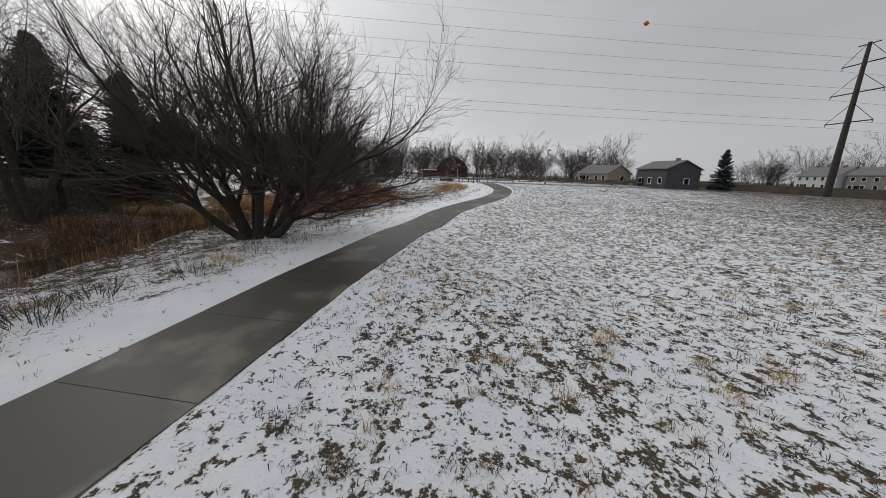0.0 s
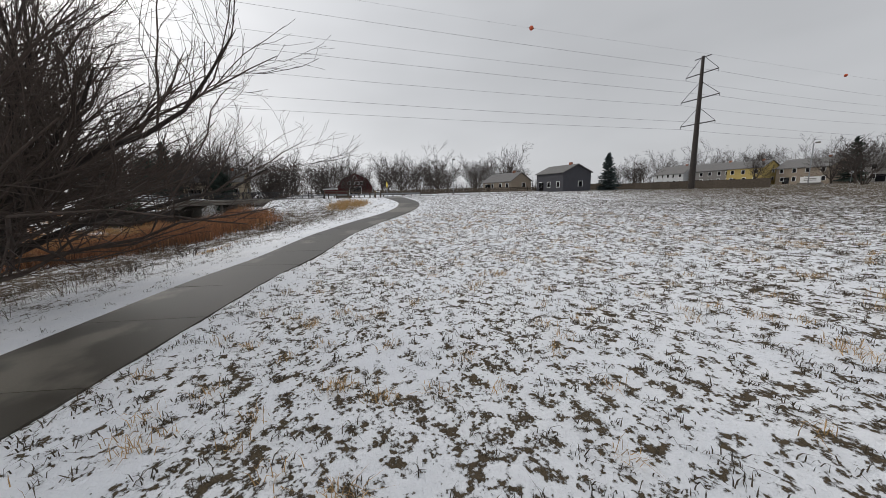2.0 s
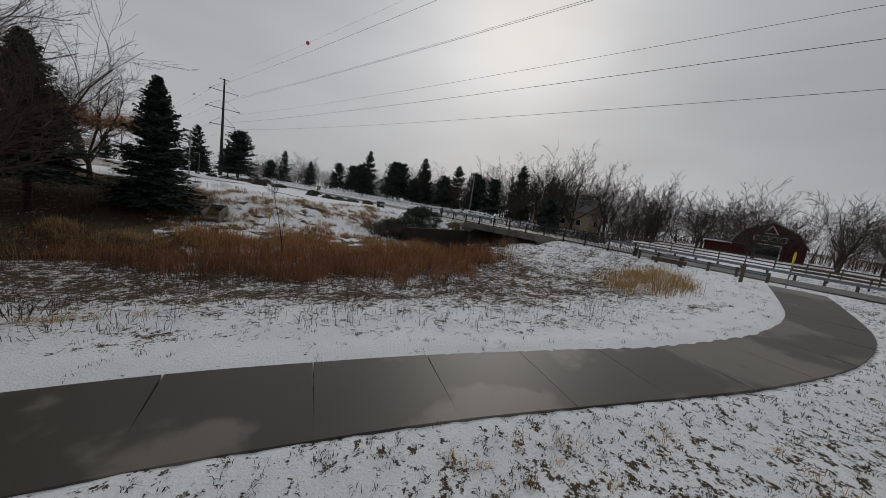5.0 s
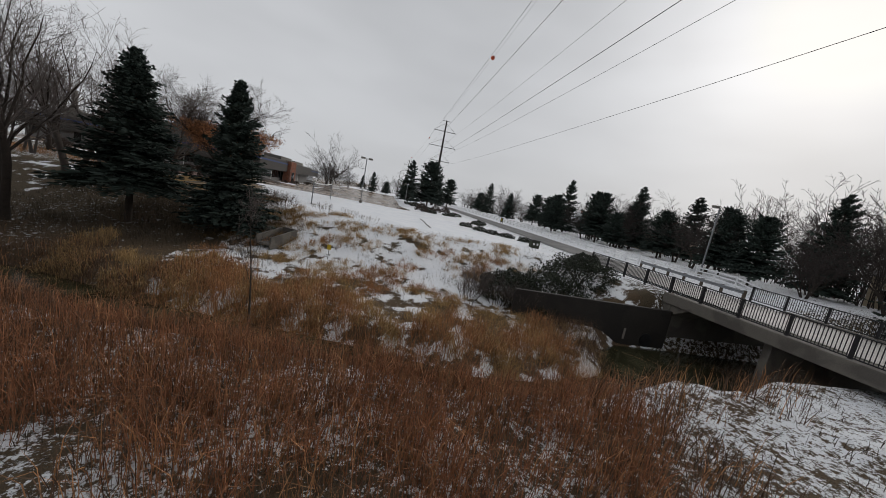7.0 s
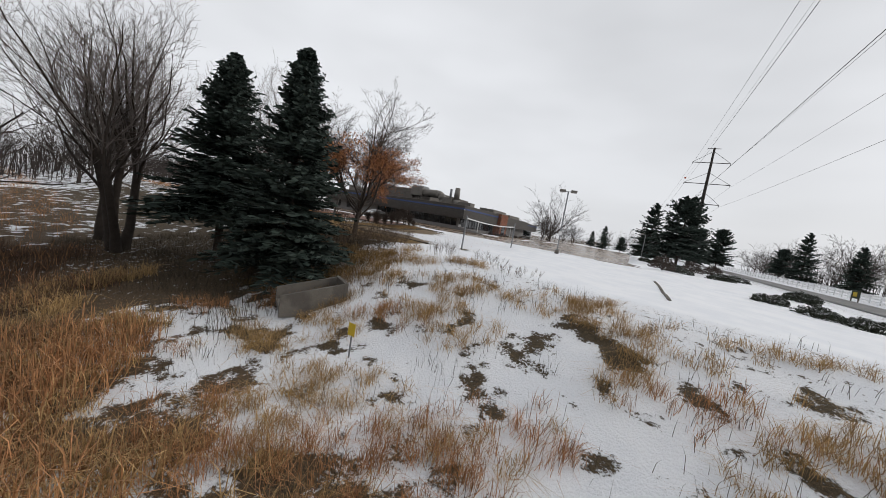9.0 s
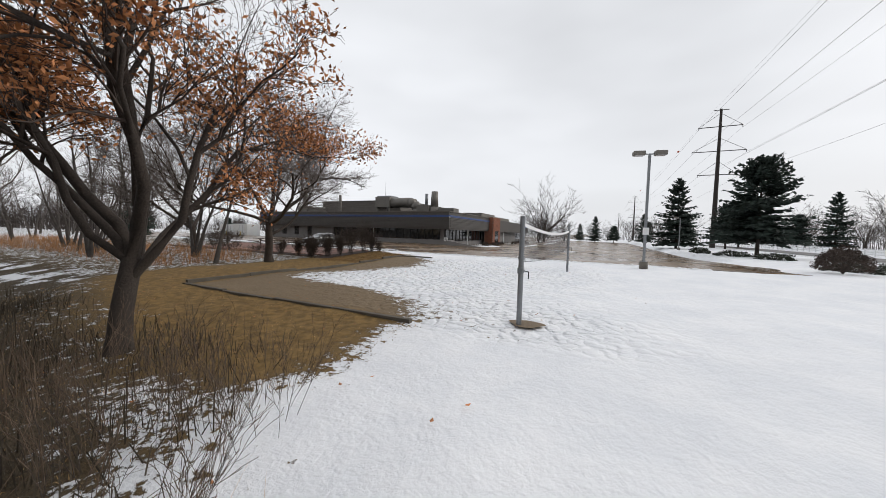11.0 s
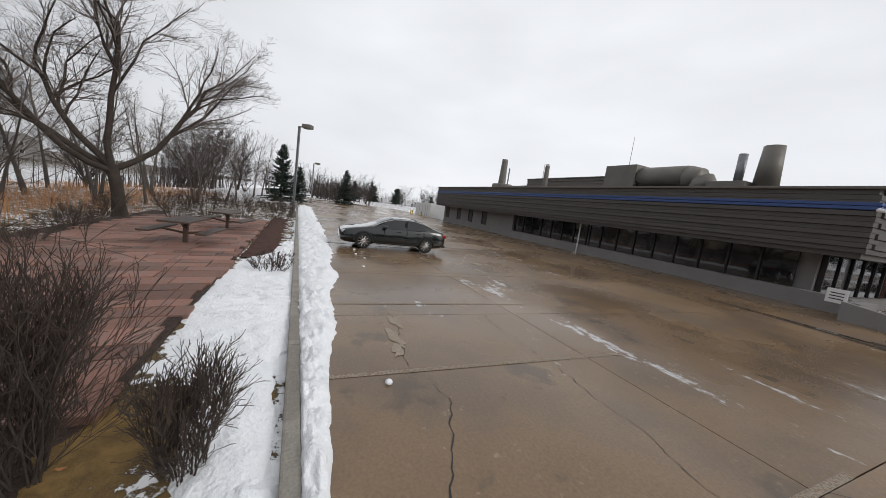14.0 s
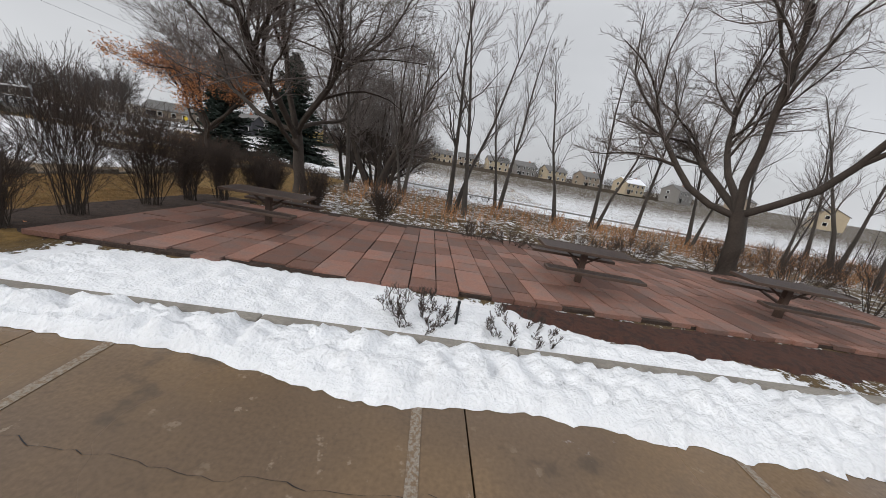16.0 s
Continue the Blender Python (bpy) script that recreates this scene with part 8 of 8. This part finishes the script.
def drifts(n, x0, x1, y0, y1, subs, per, keep, long=0.9, wide=0.35, spread=0.12):
    """Ragged drifts of tufts: each drift a lengthened scatter of small bunches."""
    cx, cy = gr.uniform(x0, x1, n), gr.uniform(y0, y1, n)
    ok = keep(cx, cy)
    cx, cy = np.repeat(cx[ok], subs), np.repeat(cy[ok], subs)
    tilt = np.repeat(gr.uniform(-0.5, 0.9, int(ok.sum())), subs)
    u, v = gr.normal(0, long, len(cx)), gr.normal(0, wide, len(cx))
    qx, qy = cx + u * np.cos(tilt) - v * np.sin(tilt), cy + u * np.sin(tilt) + v * np.cos(tilt)
    qx, qy = np.repeat(qx, per), np.repeat(qy, per)
    return qx + gr.normal(0, spread, len(qx)), qy + gr.normal(0, spread, len(qy))


px, py = drifts(46, -7, 17, -11, 2.0, 16, 34, lambda x, y: (y > creek_y(x) + 3.2) & (x > -6 - 0.3 * y))
blades("dry_grass", px, py, 0.50, 0.006, 0.95, M["grass_dry"], "tawny bunch grass drifts in the snow", 4, curl=0.8)
px, py = drifts(30, -7, 15, -11, -1.0, 14, 26, lambda x, y: (y > creek_y(x) + 3.0), long=0.7, wide=0.4)
blades("rust_grass", px, py, 0.60, 0.006, 0.7, M["grass_rust"], "rust-brown grass drifts on the snowy bank", 42, curl=0.6)
px, py = clumped(900, -14, 15, -16, -4, 55, 0.22, lambda x, y: (y > creek_y(x)) & off_water(x, y, 0.0) & (y < creek_y(x) + 5.5 + 1.3 * np.sin(x * 0.9)) & (np.sin(x * 2.1 + 0.6 * y) > -0.3))
blades("tawny_reeds", px, py, 0.75, 0.011, 0.75, M["grass_dry"], "tawny bent reeds on the far creek bank", 35, curl=0.6)
px, py = clumped(260, 10.5, 18.0, -15.2, -9.9, 20, 0.22, lambda x, y: off_water(x, y, 0.0) & (y > creek_y(x)))
blades("rust_grass", px, py, 0.5, 0.007, 0.9, M["grass_dry"], "matted tawny grass before the wing wall", 47, curl=0.6)
px, py = clumped(170, 14.0, 18.2, -14.0, -10.0, 14, 0.25, lambda x, y: off_water(x, y, 0.0) & (y > creek_y(x)))
blades("brush", px, py, 1.0, 0.006, 0.5, M["reed_dark"], "dark tangled brush before the wing wall", 48)
px, py = clumped(160, -8, 20, -10, 3.2, 12, 0.30, lambda x, y: (y > creek_y(x) + 4.5))
blades("dead_stems", px, py, 0.55, 0.006, 0.35, M["grass_grey"], "dark dead weed stems in the snow", 5)
px, py = clumped(700, -24, -3, -6, 8, 18, 0.35, lambda x, y: (y > creek_y(x) + 3) & (x < -3.5 - 0.5 * y))
blades("dead_grass", px, py, 0.6, 0.008, 0.5, M["grass_grey"], "brown undergrowth below the spruces", 6)
px, py = clumped(330, -17, -4, -2, 6.0, 9, 0.3, lambda x, y: (x < -5.2 - 0.45 * y) & (np.hypot(x + 12.2, y - 8) > 1.5))
blades("brush", px, py, 1.2, 0.005, 0.25, M["brush_stem"], "dense thin brown brush stems beside the spruces", 26)
px, py = clumped(330, -8.5, -2.0, -2.5, 3.0, 42, 0.26, lambda x, y: (x < -2.4 - 0.5 * (y - 1)) & (np.hypot(x + 8.2, y + 1) > 1.2))
blades("golden_grass", px, py, 0.55, 0.005, 0.8, M["grass_gold"], "matted golden-brown grass under the brush", 33, curl=0.7)
bx = np.repeat([-4.2, -4.5, -3.9, -2.5, -2.7, -2.2, -1.2, -0.5, -0.3, -0.7, 0.4, 0.2, -3.3, -5.0, -3.2, -4.0, -1.7, 0.9, -3.6], 110); by = np.repeat([2.5, 2.2, 2.8, 2.5, 2.1, 2.7, 2.8, 4.2, 4.5, 3.9, 4.9, 4.5, 3.4, 1.6, 1.2, 4.4, 2.2, 4.1, 4.9], 110)
blades("bunch_grass", bx + gr.normal(0, 0.2, len(bx)), by + gr.normal(0, 0.2, len(by)), 0.58, 0.0055, 0.9, M["grass_dry"], "golden bunch grass where the lawn snow begins", 28, curl=0.7)
bx = np.repeat([-35.6, -33.2, -36.0, -37.0, -34.6, -29.7, -35.8, -36.5, -39.9, -32.0, -34.9, -40.5, -40.7, -39.6, -37.0, -39.3, -25.5, -24.8, -22.0], 60); by = np.repeat([-32.8, -40.1, -34.8, -34.4, -33.4, -30.8, -30.4, -36.2, -27.6, -39.1, -33.0, -31.6, -34.4, -37.5, -31.3, -28.8, -35.2, -36.4, -34.2], 60)
blades("straw_tuft", bx + gr.normal(0, 0.12, len(bx)), by + gr.normal(0, 0.12, len(by)), 0.26, 0.005, 0.9, M["grass_dry"], "straw-brown tufts in the snowy field", 29, zoff=-0.02)
# far woods behind the separate trees
fx, fy = [], []
for xa, xb, ya, yb, num in ((108, 150, -150, 60, 2600), (60, 90, -22, 18, 900), (-60, 150, -232, -205, 2200), (-210, -20, -196, -180, 1500), (-140, -80, -4, 16, 500), (62, 80, 18, 240, 1300), (-60, 60, 270, 300, 700), (-260, -80, 150, 175, 900), (-235, -205, 30, 170, 1400), (-205, -112, 36, 44, 700)):
    fx.append(gr.uniform(xa, xb, num)); fy.append(gr.uniform(ya, yb, num))
blades("far_woods", np.concatenate(fx), np.concatenate(fy), 7.0, 0.06, 0.22, M["far_twig"], "grey-brown leafless thicket of far woods", 27, curl=0.2)
px, py = clumped(420, -45, 14, -34, -12, 16, 0.35, lambda x, y: (y > trail_y(x) + 5.2) & (y < creek_y(x) - 1.5))
blades("dead_stems", px, py, 0.75, 0.006, 0.45, M["brush_stem"], "thin grey-brown weed stems on the creek bank", 44)
px, py = drifts(40, -40, 12, -34, -16, 12, 24, lambda x, y: (y > trail_y(x) + 2.6) & (y < trail_y(x) + 7), long=1.1, wide=0.25)
blades("flattened_grass", px, py, 0.30, 0.006, 1.2, M["grass_dry"], "flattened straw grass streaks in the verge snow", 45, curl=0.9, zoff=-0.02)
# golden clump where the trail bends
px, py = clumped(260, 11, 21, -37.5, -29, 26, 0.35, lambda x, y: (np.hypot((x - 15.5) / 4.6, (y + 33.6) / 2.8) < 1))
blades("dry_grass", px, py, 0.85, 0.010, 0.6, M["grass_dry"], "golden-brown tall grass beside the trail bend", 7)
# field: dead tufts poking through the snow
px, py = clumped(15000, -50, 20, -66, -26, 8, 0.06, lambda x, y: (y < trail_y(x) - 1.7))
blades("field_grass", px, py, 0.14, 0.008, 0.9, M["grass_grey"], "dead grass tufts poking through thin snow", 8, zoff=-0.02)
px, py = clumped(900, -50, 0, -55, -27, 22, 0.11, lambda x, y: (y < trail_y(x) - 2.2))
blades("field_tufts", px, py, 0.22, 0.006, 0.9, M["grass_dry"], "straw tufts standing in the snowy field", 9, zoff=-0.02)
px, py = clumped(2400, -50, 24, -42, -16, 8, 0.07, lambda x, y: (y > trail_y(x) + 1.7) & (y < trail_y(x) + 6))
blades("verge_grass", px, py, 0.16, 0.006, 0.9, M["grass_grey"], "dead grass on the trail verge", 10, zoff=-0.02)
# short golden lawn
px, py = clumped(6500, -24, -5, 3, 30, 7, 0.10, lambda x, y: (x < np.interp(y, EDGE_Y, EDGE_X) + 0.6) & ~((x > -17.4) & (y > 11.4) & (y < 27.1)) & (x > -21.2))
blades("lawn_grass", px, py, 0.06, 0.004, 0.8, M["grass_dry"], "short golden dormant lawn grass", 11, zoff=-0.01)
px, py = clumped(9000, -21.4, -15.5, 22, 30, 9, 0.07, lambda x, y: (x < np.interp(y, EDGE_Y, EDGE_X) + 0.5) & ~((x > -17.5) & (y < 27.2)))
blades("lawn_grass", px, py, 0.055, 0.004, 0.9, M["grass_gold"], "short golden dormant lawn grass beside the hedge", 43, zoff=-0.01)
# brush behind the patio
px, py = clumped(900, -75, -24, 10, 24, 12, 0.3, lambda x, y: (y < 22 + 1.5 * np.sin(x)) & (y > 13))
blades("reeds", px, py, 0.8, 0.009, 0.5, M["grass_rust"], "rusty brush along the creek behind the patio", 12)
px, py = clumped(1300, -120, -24, -14, 13, 9, 0.35, lambda x, y: (np.abs(y - creek_y(x)) < 8) & (np.abs(y - creek_y(x)) > 1.2))
blades("reeds", px, py, 0.9, 0.010, 0.5, M["grass_rust"], "rusty brush along the upper creek", 13)

# fallen leaves on court, lawn and patio
lx, ly = gr.uniform(-23, -1, 420), gr.uniform(2, 30, 420)
ok = gr.random(420) < np.exp(-((lx + 12) / 8) ** 2)
lx, ly = lx[ok], ly[ok]
V, F = [], []
for x, y in zip(lx, ly):
    z = gz(x, y) + 0.06; a = gr.uniform(0, 6.28); s = gr.uniform(0.03, 0.06); o = len(V)
    V += [(x + s * math.cos(a), y + s * math.sin(a), z + 0.01), (x - s * 0.5 * math.sin(a), y + s * 0.5 * math.cos(a), z), (x - s * math.cos(a), y - s * math.sin(a), z + 0.012), (x + s * 0.5 * math.sin(a), y - s * 0.5 * math.cos(a), z)]
    F.append((o, o + 1, o + 2, o + 3))
tagged(mesh_object("fallen_leaves", V, F, M["leaf_brown"]), "scattered brown fallen leaves", "leaves", kind="stuff")
